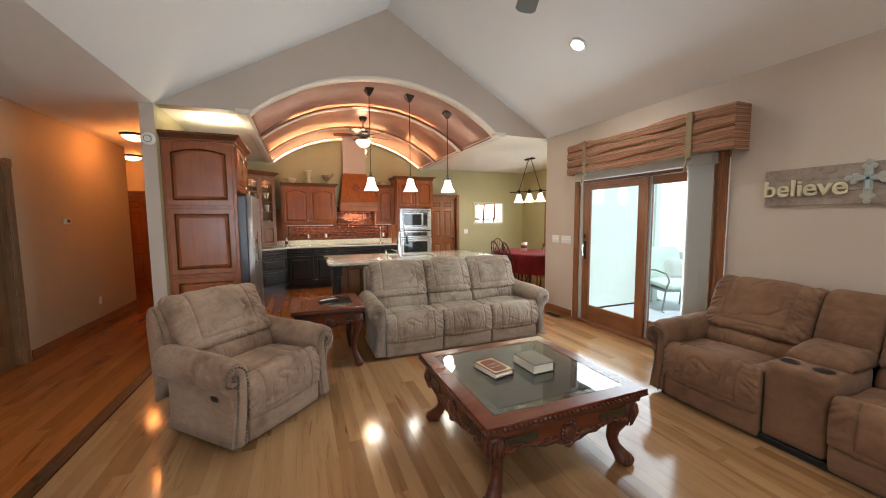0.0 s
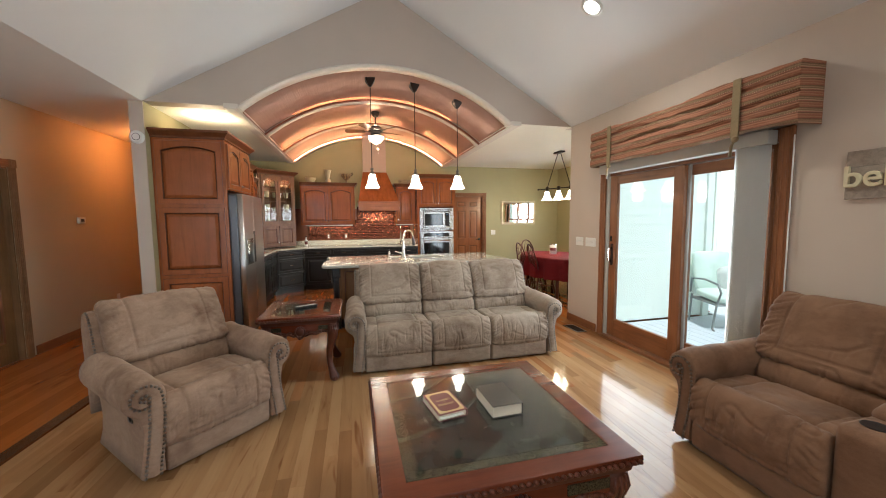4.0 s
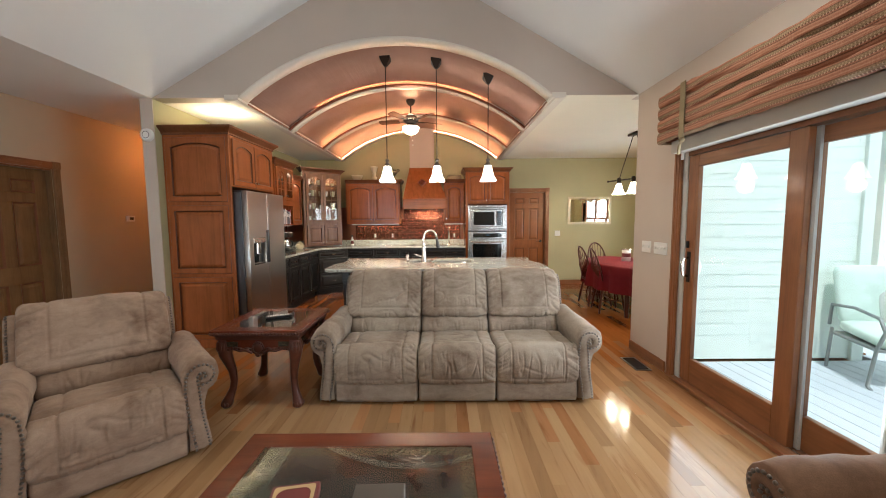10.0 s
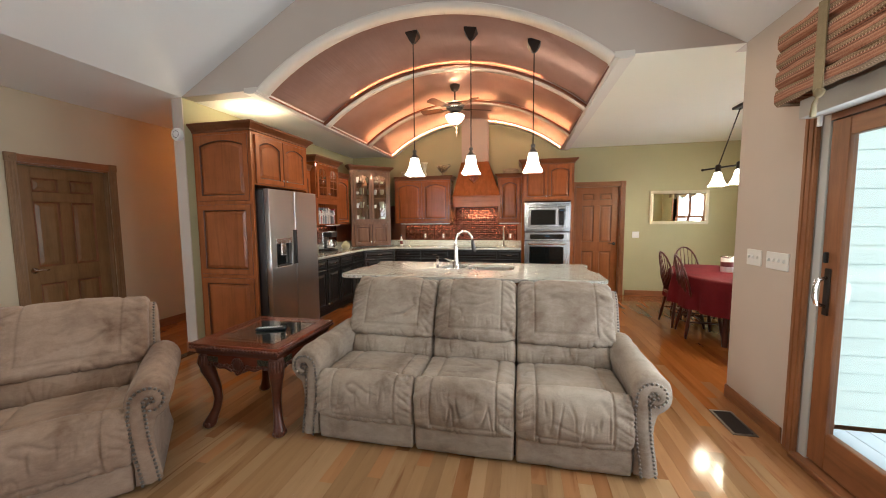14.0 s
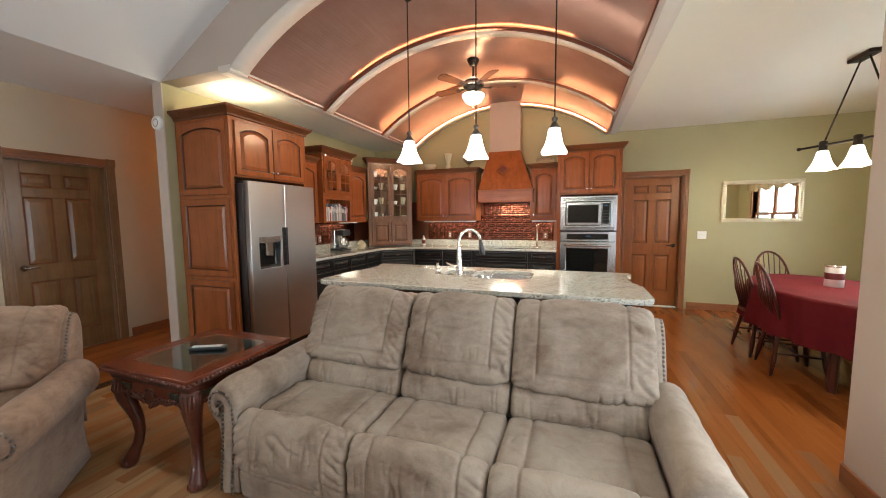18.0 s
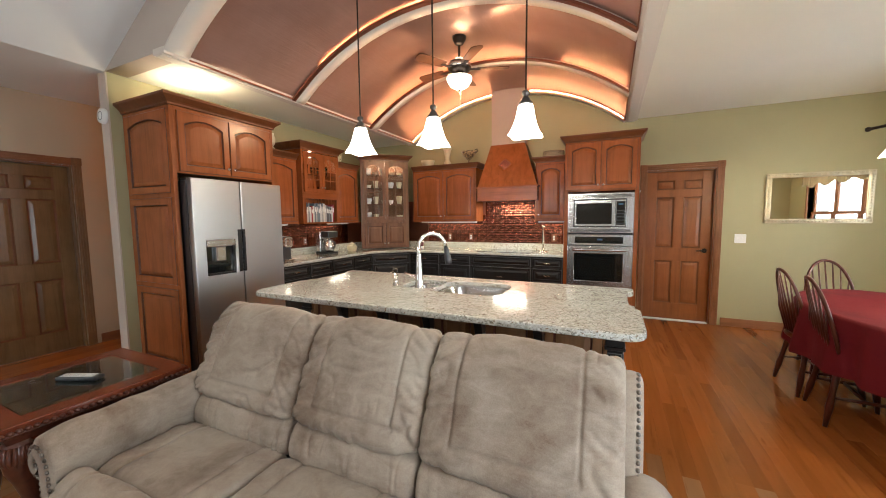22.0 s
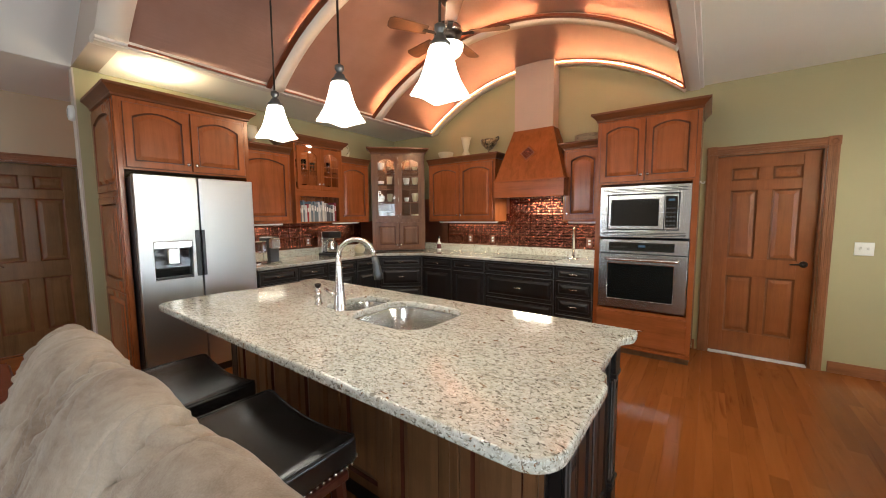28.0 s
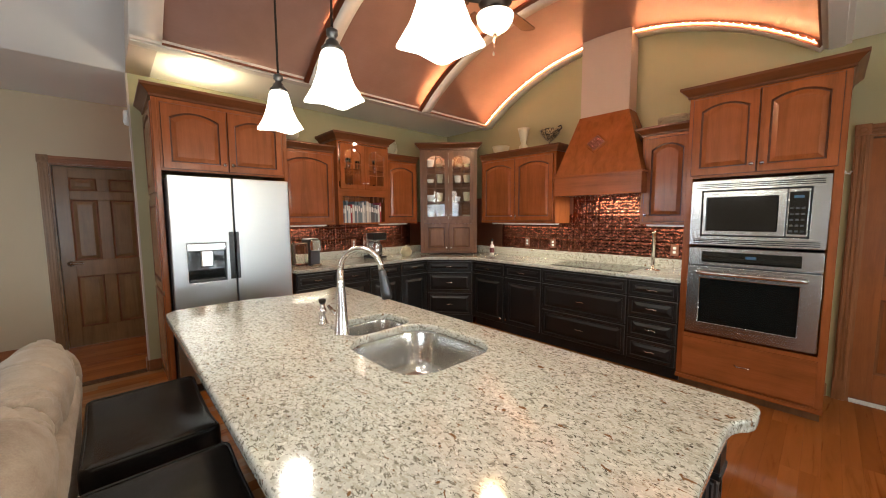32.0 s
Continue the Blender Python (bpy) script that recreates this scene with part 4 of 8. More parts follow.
def arm(side, x_in, y0, y1, fab, parent):
    """A rolled arm from y0 (front) to y1, on the side +1 or -1, its front a scrolled strip with two rows of nail heads."""
    prof = arm_profile()
    bm = bmesh.new()
    n = 26
    rings = []
    for j in range(n + 1):
        y = y0 + (y1 - y0) * (j / n) ** 1.3
        e = 0.94 if j == 0 else 0.985 if j == n else 1.0
        rings.append([])
        for x, z in prof:
            w = 0.010 * noise.noise(Vector((x * 9, y * 8 + side, z * 9))) if 0 < j < n and z > 0.36 else 0
            up = max(0.0, (z - 0.40) / 0.2)
            lift = up * (0.012 * math.sin(math.pi * min(1.0, j / n * 1.6)) + 0.035 * j / n)
            pinch = 0.007 * up * math.exp(-(j / n / 0.16) ** 2) * noise.noise(Vector((x * 60, z * 60, side * 3.0)))
            rings[-1].append(bm.verts.new((x_in + side * (0.06 + (x - 0.06) * e + w + pinch), y, 0.3 + (z - 0.3) * (1 - (1 - e) * 0.5) + w + lift + pinch)))
    for a, b in zip(rings, rings[1:]):
        for i in range(len(a)):
            bm.faces.new((a[i], a[(i + 1) % len(a)], b[(i + 1) % len(b)], b[i]))
    bm.faces.new(rings[0])
    bm.faces.new(rings[-1][::-1])
    a = part("arm", bm, fab, parent, "", True)
    # the strip's middle line: up the post and round the scroll
    mid = [(0.066, 0.05), (0.056, 0.13), (0.042, 0.22), (0.032, 0.32), (0.026, 0.42)]
    cx, cz = 0.082, 0.497
    for i in range(17):
        q = i / 16
        ang, r = radians(188 - 300 * q), 0.056 - 0.026 * q
        mid.append((cx + r * math.cos(ang), cz + r * math.sin(ang)))
    mid = [Vector((x, 0, z)) for x, z in mid]
    nrm = []
    for i in range(len(mid)):
        t = (mid[min(i + 1, len(mid) - 1)] - mid[max(i - 1, 0)]).normalized()
        nrm.append(Vector((-t.z, 0, t.x)))
    wid = [0.036 if i < 5 else 0.030 - 0.012 * (i - 5) / 16 for i in range(len(mid))]
    bm = bmesh.new()
    rows = []
    for p, q, w in zip(mid, nrm, wid):
        rows.append([bm.verts.new((x_in + side * (p.x + q.x * w * k), y0 + dy, p.z + q.z * w * k)) for k, dy in ((-1.45, 0.004), (-1.0, -0.006), (0, -0.024), (1.0, -0.006), (1.45, 0.004))])
    for r0, r1 in zip(rows, rows[1:]):
        for k in range(4):
            bm.faces.new((r0[k], r0[k + 1], r1[k + 1], r1[k]))
    part("front_strip", bm, fab, a, "", True)
    for k in (-1, 1):
        line = [Vector((x_in + side * (p.x + q.x * w * k), y0 - 0.012, p.z + q.z * w * k)) for p, q, w in zip(mid, nrm, wid)]
        carry = 0.0
        for p, q in zip(line, line[1:]):
            ln = (q - p).length
            while carry < ln:
                part("nail_head", NAIL, BRASS, a, m=Matrix.Translation(p.lerp(q, carry / ln)))
                carry += 0.0235
            carry -= ln
    return a


def lay(bm, x, y, z, rx=0.0, rz=0.0):
    return xf(bm, pose(x, y, z, rx, 0, rz))


def smooth_line(pts, n):
    """n + 1 evenly spaced points on a rounded line through pts (y, z)."""
    fine = []
    for i in range(len(pts) - 1):
        p0, p1, p2, p3 = (Vector(pts[max(0, min(len(pts) - 1, i + k))]) for k in (-1, 0, 1, 2))
        for j in range(12):
            u = j / 12
            fine.append(0.5 * (2 * p1 + (p2 - p0) * u + (2 * p0 - 5 * p1 + 4 * p2 - p3) * u * u + (3 * p1 - p0 - 3 * p2 + p3) * u ** 3))
    fine.append(Vector(pts[-1]))
    run = [0.0]
    for p, q in zip(fine, fine[1:]):
        run.append(run[-1] + (q - p).length)
    out, k = [], 0
    for i in range(n + 1):
        d = run[-1] * i / n
        while k < len(run) - 2 and run[k + 1] < d:
            k += 1
        out.append(fine[k].lerp(fine[k + 1], (d - run[k]) / max(run[k + 1] - run[k], 1e-9)))
    return out, run[-1]


def cushion(w, pts, seed, edge=0.035, puff=0.012, seams=(), lines=(), gather=(), side=0.0, fold=0.006, taper=0.0, ns=56, nt=64):
    """A stuffed pad: the line pts (y, z) swept w wide about x = 0, its sides rounded over by edge.

    seams: shares of the half width where a seam runs along the line; lines: shares of the line where one runs across;
    gather: (share, reach, depth) of small puckers; side: depth of the puckers beside the outer seams."""
    bm = bmesh.new()
    rail, length = smooth_line(pts, ns)
    hw = w / 2
    ts = [math.sin(math.pi / 2 * (2 * i / nt - 1)) * 0.35 + 0.65 * (2 * i / nt - 1) for i in range(nt + 1)]
    for k in seams:
        i = min(range(2, nt - 1), key=lambda q: abs(ts[q] - k))
        ts[i - 1], ts[i], ts[i + 1] = k - 0.006 / hw, k, k + 0.006 / hw
    off = Vector((seed * 3.7, seed * 1.9, seed * 2.9))
    outer = max([abs(k) for k in seams], default=2.0)
    rows = []
    for i, p in enumerate(rail):
        s = i / ns
        d = rail[min(i + 1, ns)] - rail[max(i - 1, 0)]
        nrm = Vector((-d.y, d.x)).normalized()
        row = []
        for t in ts:
            x = t * hw
            over = max(0.0, abs(x) - (hw - edge)) / edge
            sink = edge * (1 - math.sqrt(max(0.0, 1 - over * over)))
            ends = min(1.0, min(s, 1 - s) * length / 0.05)
            m = puff * (1 - t * t) * math.sin(math.pi * s) ** 0.5 - sink
            q = Vector((x * 7, s * length * 7, 0)) + off
            m += fold * (noise.noise(q * 0.8) + 0.5 * noise.noise(q * 2.1))
            ridge = 1 - abs(noise.noise(Vector((x * 5 + s * length * 2.5, s * length * 9 - x * 2, seed)) + off))
            m -= fold * 1.6 * (max(0.0, ridge - 0.90) / 0.10) * ends * max(0.0, 0.3 + 1.6 * noise.noise(q * 0.6 + off))
            near = 9.0
            if abs(t) < outer + 0.02:
                near = min([abs(s - k) * length for k in lines], default=9.0)
            if not lines or s > min(lines) - 0.01:
                near = min([near] + [abs(t - k) * hw for k in seams])
            for g, reach, depth in gather:
                f = math.exp(-((s - g) * length / reach) ** 2)
                pl = noise.noise(Vector((x * 24 + seed, s * length * 5, seed * 0.7)))
                line = max(0.0, 1 - abs(pl) * 5.5)
                gate = max(0.0, min(1.0, 0.55 + 1.8 * noise.noise(Vector((x * 9, s * length * 8, seed + 4.0)))))
                m += depth * f * (0.35 * pl - 1.1 * line * gate) * (1 if abs(t) < outer else 0.5)
            if side and abs(t) > outer:
                f = (abs(t) - outer) / (1 - outer)
                pl = noise.noise(Vector((seed + (9 if t > 0 else 0), s * length * 17 + abs(x) * 9, x * 4)))
                m += side * f ** 0.6 * (0.6 * pl - 1.0 * max(0.0, 1 - abs(pl) * 5)) * ends
            m -= 0.009 * math.exp(-(near / 0.006) ** 2) - 0.005 * min(1.0, near / 0.045)
            k = 1 - taper * s
            row.append(bm.verts.new((x * k, p.x + nrm.x * m, p.y + nrm.y * m)))
        rows.append(row)
    for i in range(ns):
        for j in range(nt):
            bm.faces.new((rows[i][j], rows[i][j + 1], rows[i + 1][j + 1], rows[i + 1][j]))
    for j in (0, nt):
        bm.faces.new([r[j] for r in rows])
    bm.faces.new(rows[0])
    bm.faces.new(rows[-1])
    bm.faces.new([rows[0][0], rows[0][nt], rows[-1][nt], rows[-1][0]])
    return bm


def recliner_seat(x0, x1, fab, parent, seed, grow=(0.0, 0.0), low=0.0):
    """One seat: seat cushion, footrest pad and band, lumbar roll and head pillow between x0 and x1; front at y = 0."""
    w, c = x1 - x0, (x0 + x1) / 2
    bm = cushion(w - 0.006, [(0.13, 0.30), (0.098, 0.34), (0.100, 0.405), (0.15, 0.438), (0.28, 0.436), (0.41, 0.438), (0.485, 0.415), (0.51, 0.35)], seed, 0.030, 0.018, (-0.62, 0.62), (), ((0.30, 0.03, 0.004),), 0.004, 0.007)
    part("seat", lay(bm, c, 0, -0.004), fab, parent, "", True)
    bm = cushion(w - 0.004, [(0.07, 0.165), (0.0, 0.172), (-0.036, 0.205), (-0.048, 0.30), (-0.032, 0.405), (0.01, 0.458), (0.058, 0.458), (0.085, 0.42), (0.085, 0.36)], seed + 1, 0.034, 0.020, (-0.64, 0.64), (0.24,), ((0.42, 0.08, 0.013), (0.16, 0.035, 0.010)), 0.012, 0.007, 0.0, 70, 128)
    part("footrest_pad", lay(bm, c, 0, 0), fab, parent, "", True)
    bm = cushion(w - 0.010, [(0.10, 0.022), (0.02, 0.020), (-0.004, 0.035), (-0.010, 0.10), (-0.006, 0.165), (0.03, 0.19), (0.08, 0.19)], seed + 2, 0.018, 0.004, (), (), ((0.6, 0.05, 0.004),), 0.0, 0.004, ns=24, nt=48)
    part("footrest", lay(bm, c, 0, 0), fab, parent, "", True)
    bm = cushion(w - 0.008, [(0.64, 0.37), (0.54, 0.385), (0.482, 0.420), (0.474, 0.470), (0.503, 0.535), (0.572, 0.572), (0.64, 0.585), (0.70, 0.57)], seed + 3, 0.040, 0.012, (), (), ((0.42, 0.10, 0.011),), 0.0, 0.006, ns=40, nt=100)
    part("lumbar", lay(bm, c, 0, 0), fab, parent, "", True)
    a, b = grow
    z = -low
    pts = [(0.68, 0.61), (0.60, 0.572), (0.535, 0.556), (0.502, 0.592), (0.556, 0.72 + z * 0.4), (0.612, 0.84 + z * 0.8), (0.672, 0.925 + z), (0.742, 0.958 + z), (0.806, 0.925 + z), (0.828, 0.84 + z), (0.805, 0.70)]
    bm = cushion(w + a + b - 0.004, pts, seed + 4, 0.042, 0.016, (-0.63, 0.63), (0.27,), ((0.19, 0.035, 0.013), (0.33, 0.035, 0.006)), 0.020, 0.0075, 0.0, 100, 112)
    part("head_pillow", lay(bm, c + (b - a) / 2, 0, 0), fab, parent, "", True)


def couch(name, label, m, spans, fab, arm_depth=0.66, group="", low=0.0, wide=0.03, shift=0.0):
    """A reclining seat of several places; spans are the x ranges of its seats, the front at y = 0."""
    s = thing(name, label, "sofa" if len(spans) > 1 else "armchair", m, group)
    x0, x1 = spans[0][0], spans[-1][1]
    part("base", bx(x0 + 0.01, x1 - 0.01, 0.06, 0.74, 0.006, 0.33, bevel=0.01), BLACK, s, "dark metal mechanism below the seats")
    for i, (a, b) in enumerate(spans):
        recliner_seat(a, b, fab, s, 5 * i + 11, (wide - shift if i == 0 else 0.0, wide + shift if i == len(spans) - 1 else 0.0), low)
    bm = soft(x1 - x0 + 0.02, 0.10, 0.72 - low, 0.04, 0.012, 0.010, 3, 26)
    part("back", lay(bm, (x0 + x1) / 2, 0.725, 0.46 - low / 2, -14), fab, s, "", True)
    for sd, xx in ((-1, x0 - 0.028 + 1.4 * shift), (1, x1 + 0.028 + 1.4 * shift)):
        line = [(0.600, 0.40), (0.628, 0.54), (0.668, 0.70 - low * 0.5), (0.715, 0.83 - low), (0.765, 0.895 - low), (0.812, 0.880 - low), (0.838, 0.80 - low), (0.825, 0.60), (0.80, 0.20)]
        wing = part("wing", lay(cushion(0.085, line, 7 + sd, 0.03, 0.004, (), (), (), 0.0, 0.003, ns=40, nt=16), xx + sd * 0.012, 0, 0), fab, s, "padded side of the back", True)
        rail, _ = smooth_line(line[:6], 28)
        for p in rail[3:]:
            part("nail_head", NAIL, BRASS, wing, m=Matrix.Translation((xx + sd * 0.038, p.x - 0.004, p.y + 0.001)))
    for side, xi in ((-1, x0), (1, x1)):
        arm(side, xi, -0.02, arm_depth, fab, s)
    for xx in (x0 + 0.0, x1 - 0.05):
        for yy in (0.12, 0.66):
            part("foot", bx(xx, xx + 0.05, yy, yy + 0.05, 0.0, 0.05, bevel=0.006), BLACK, s)
    return s


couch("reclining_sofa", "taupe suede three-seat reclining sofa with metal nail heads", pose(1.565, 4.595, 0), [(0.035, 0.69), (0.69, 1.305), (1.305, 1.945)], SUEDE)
rc = couch("recliner_chair", "taupe suede recliner with rolled studded arms", pose(0.358, 3.436, 0, 0, 0, 44.5), [(0.105, 0.757)], SUEDE_WARMLIT, low=0.022, wide=0.035, shift=-0.022)
hs = part("handle_recess", plate(round_rect(-0.038, 0.038, -0.028, 0.028, 0.02), [], 0.006, 0.002), BLACK, rc, "black recliner handle plate", m=pose(0.016, 0.16, 0.345, 90, 0, -90))
part("pull", xf(bx(-0.008, 0.0, -0.02, 0.012, -0.014, 0.014, bevel=0.003), pose(0.012, 0.16, 0.345)), BLACK, hs, m=hs.matrix_basis.inverted())

lv = couch("reclining_loveseat", "suede loveseat toned brown for backlight, with a cup-holder console", pose(3.59, 2.99, 0, 0, 0, -90), [(0.035, 0.70), (1.03, 1.70)], SUEDE_BACKLIT)
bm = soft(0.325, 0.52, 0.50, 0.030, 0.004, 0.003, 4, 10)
part("console", lay(bm, 0.866, 0.265, 0.30), SUEDE_BACKLIT, lv, "console box between the seats", True)
part("console_lid", lay(cushion(0.325, [(0.24, 0.52), (0.22, 0.56), (0.26, 0.60), (0.40, 0.625), (0.56, 0.63), (0.62, 0.60), (0.62, 0.54)], 9, 0.05, 0.01, ns=24, nt=24), 0.866, 0, 0), SUEDE_BACKLIT, lv, "padded console lid", True)
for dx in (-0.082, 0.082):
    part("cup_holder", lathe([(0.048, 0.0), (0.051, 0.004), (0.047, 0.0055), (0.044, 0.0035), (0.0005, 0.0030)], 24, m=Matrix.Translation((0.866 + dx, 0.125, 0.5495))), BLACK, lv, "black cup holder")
part("console_back", lay(cushion(0.325, [(0.66, 0.60), (0.56, 0.60), (0.545, 0.65), (0.58, 0.76), (0.635, 0.88), (0.70, 0.945), (0.77, 0.95), (0.84, 0.88), (0.83, 0.70)], 6, 0.05, 0.012, side=0.0, ns=40, nt=28), 0.866, 0, 0), SUEDE_BACKLIT, lv, "", True)
part("plinth", bx(0.0, 1.72, 0.015, 0.10, 0.0, 0.045, bevel=0.006), BLACK, lv, "black floor rail")


def cabriole(h, s=1.0):
    """A carved cabriole leg with knee and scroll foot, out along +x +y."""
    ts = [0, 0.06, 0.14, 0.24, 0.36, 0.5, 0.64, 0.76, 0.86, 0.93, 0.97, 1.0]
    off = [0.0, 0.022, 0.03, 0.026, 0.008, -0.012, -0.018, -0.008, 0.014, 0.03, 0.034, 0.03]
    rad = [0.050, 0.064, 0.066, 0.058, 0.046, 0.038, 0.034, 0.034, 0.041, 0.052, 0.050, 0.034]
    pts = [(o * s, o * s, h * (1 - t)) for t, o in zip(ts, off)]
    return tube(pts, [r * s for r in rad], 12)


def ornate_table(name, label, x0, x1, y0, y1, h, s, group):
    """A carved table with rope-edged top, inlaid stone, shaped aprons and cabriole legs."""
    tb = thing(name, label, "table", pose((x0 + x1) / 2, (y0 + y1) / 2, 0), group)
    w, d = (x1 - x0) / 2, (y1 - y0) / 2
    fr = 0.095
    t0 = h - 0.045
    top = part("tabletop", plate([(-w, -d), (w, -d), (w, d), (-w, d)], [[(-w + fr, -d + fr), (-w + fr, d - fr), (w - fr, d - fr), (w - fr, -d + fr)]], 0.030, 0.004), CARVED_TOP, tb, "polished mahogany frame")
    top.data.transform(Matrix.Translation((0, 0, h - 0.030)))
    part("stone_inlay", bx(-w + fr - 0.002, w - fr + 0.002, -d + fr - 0.002, d - fr + 0.002, h - 0.02, h - 0.010), BORDER, top, "mottled stone border")
    b2 = fr + 0.045 * s + 0.01
    part("marble_inlay", bx(-w + b2, w - b2, -d + b2, d - b2, h - 0.012, h - 0.0075), MARBLE, top, "black veined marble")
    gl = part("glass_top", bx(-w + fr + 0.001, w - fr - 0.001, -d + fr + 0.001, d - fr - 0.001, h - 0.006, h - 0.001), TABLEGLASS, top, "clear glass sheet")
    gl.visible_shadow = False
    bm = bmesh.new()
    prev = None
    for o, z in ((0.006, h - 0.028), (0.0, h - 0.040), (0.018, h - 0.046), (0.026, h - 0.060), (0.030, h - 0.082)):
        ring = [bm.verts.new(p) for p in ((-w + o, -d + o, z), (w - o, -d + o, z), (w - o, d - o, z), (-w + o, d - o, z))]
        if prev:
            for k in range(4):
                bm.faces.new((prev[k], prev[(k + 1) % 4], ring[(k + 1) % 4], ring[k]))
        prev = ring
    part("edge_moulding", bm, CARVED, top)
    bm = bmesh.new()
    for (ax, ay), (bx_, by) in (((-w, -d), (w, -d)), ((w, -d), (w, d)), ((w, d), (-w, d)), ((-w, d), (-w, -d))):
        a, b = Vector((ax, ay, h - 0.026)), Vector((bx_, by, h - 0.026))
        n = round((b - a).length / (0.026 * s + 0.004))
        for i in range(n):
            c = a.lerp(b, (i + 0.5) / n)
            mt = Matrix.Translation(c) @ Matrix.Rotation(math.atan2(by - ay, bx_ - ax), 4, "Z") @ Matrix.Rotation(radians(35), 4, "Y") @ Matrix.Diagonal((0.016 * s, 0.0125, 0.010, 1))
            bmesh.ops.create_uvsphere(bm, u_segments=7, v_segments=5, radius=1.0, matrix=mt)
    part("rope_edge", bm, CARVED, top, "carved rope edge", True)
    # aprons with a shaped lower edge, inlays and a medallion
    ah = 0.135 * s + 0.02
    for ang, ln, off in ((0, w, d), (90, d, w), (180, w, d), (270, d, w)):
        L = ln - 0.06
        low = []
        for i in range(41):
            u = i / 20 - 1
            z = h - 0.08 - ah * (0.62 + 0.34 * math.exp(-(u / 0.20) ** 2) + 0.10 * math.cos(u * 15) * (1 - abs(u)) + 0.18 * abs(u) ** 6)
            low.append((-u * L, z))
        me = plate([(-L, h - 0.075), (L, h - 0.075)] + low, [], 0.022, 0.002)
        me.transform(Matrix.Rotation(radians(ang), 4, "Z") @ Matrix.Translation((0, -off + 0.062, 0)) @ Matrix.Rotation(radians(90), 4, "X"))
        ap = part("apron", me, CARVED_TOP, tb)
        R = Matrix.Rotation(radians(ang), 4, "Z") @ Matrix.Translation((0, -off + 0.038, 0))
        bm = bmesh.new()
        for i in range(40):
            u0, u1 = low[i], low[i + 1]
            for k in range(2):
                f = (k + 0.5) / 2
                ball(bm, (u0[0] + (u1[0] - u0[0]) * f, -0.002 + 0.004 * ((i + k) % 2), u0[1] + (u1[1] - u0[1]) * f + 0.010), 0.010 * s + 0.003 * ((i * 7) % 3), 6, 5, (1.2, 0.7, 0.9))
        part("leaf_border", xf(bm, R), CARVED, ap, "carved leaf border", True)
        bm = bmesh.new()
        ball(bm, (0, 0, h - 0.085 - ah * 0.48), 0.046 * s, 14, 8, (1, 0.42, 1.05))
        for i in range(16):
            a = i * math.pi / 8
            ball(bm, (0.052 * s * math.cos(a), 0, h - 0.085 - ah * 0.48 + 0.055 * s * math.sin(a)), 0.011 * s, 6, 5)
        part("medallion", xf(bm, R), CARVED, ap, "carved round medallion", True)
        for sx in (-1, 1):
            bm = bmesh.new()
            tube([(sx * 0.055 * s, 0, h - 0.09 - ah * 0.75), (sx * 0.11 * s, -0.006, h - 0.09 - ah * 0.55), (sx * 0.17 * s, -0.004, h - 0.09 - ah * 0.62), (sx * 0.24 * s, -0.002, h - 0.09 - ah * 0.50)], [0.014 * s, 0.016 * s, 0.012 * s, 0.005], 7, bm)
            part("scroll", xf(bm, R), CARVED, ap, "carved leaf scroll", True)
        for sx in (-1, 1):
            a, b = sorted((sx * L * 0.86, sx * 0.15 * s + sx * L * 0.12))
            part("inlay_panel", xf(bx(a, b, -0.0045, 0.004, h - 0.085 - ah * 0.40, h - 0.085 - ah * 0.10, bevel=0.002), R @ Matrix.Translation((0, 0.002, 0))), BORDER, ap, "dark mottled inlay")
    for sx, sy in ((-1, -1), (1, -1), (1, 1), (-1, 1)):
        base = Matrix.Translation((sx * (w - 0.10 * s - 0.012), sy * (d - 0.10 * s - 0.012), 0)) @ Matrix.Diagonal((sx, sy, 1, 1))
        lg = part("leg", xf(cabriole(h - 0.075, s), base), CARVED, tb, "", True)
        for i in range(7):
            a = radians(45 + (i - 3) * 24)
            leaf = tube([(0.03 * s + 0.052 * s * math.cos(a), 0.03 * s + 0.052 * s * math.sin(a), h - 0.10), (0.034 * s + 0.056 * s * math.cos(a), 0.034 * s + 0.056 * s * math.sin(a), h - 0.15), (0.03 * s + 0.04 * s * math.cos(a), 0.03 * s + 0.04 * s * math.sin(a), h - 0.10 - 0.13 * s)], [0.010 * s, 0.013 * s, 0.004], 6)
            part("carved_leaf", xf(leaf, base), CARVED, lg, "", True)
        for i in range(5):
            a = radians(45 + (i - 2) * 35)
            toe = ball(bmesh.new(), (0.03 * s + 0.044 * s * math.cos(a), 0.03 * s + 0.044 * s * math.sin(a), 0.028), 0.017 * s, 7, 5, (1, 1, 1.6))
            part("carved_toe", xf(toe, base), CARVED, lg, "", True)
    return tb


ornate_table("coffee_table", "carved mahogany coffee table with glass over black marble", 1.60, 2.67, 2.385, 3.425, 0.485, 1.0, "carved tables")
ornate_table("end_table", "carved mahogany end table with an inlaid stone top", 0.70, 1.385, 4.50, 5.19, 0.625, 0.8, "carved tables")


def book(name, label, m, w, d, t, cover, yapp=False):
    b = thing(name, label, "book", m)
    part("page_block", bx(-w / 2 + 0.006, w / 2 - 0.003, -d / 2 + 0.006, d / 2 - 0.006, 0.004, t - 0.004), PAPER, b)
    part("back_cover", bx(-w / 2, w / 2, -d / 2, d / 2, 0, 0.004, bevel=0.0015), cover, b)
    part("front_cover", bx(-w / 2, w / 2, -d / 2, d / 2, t - 0.004, t, bevel=0.0015), cover, b)
    part("spine", bx(-w / 2 - 0.002, -w / 2 + 0.004, -d / 2, d / 2, 0.001, t - 0.001, bevel=0.002), cover, b)
    return b


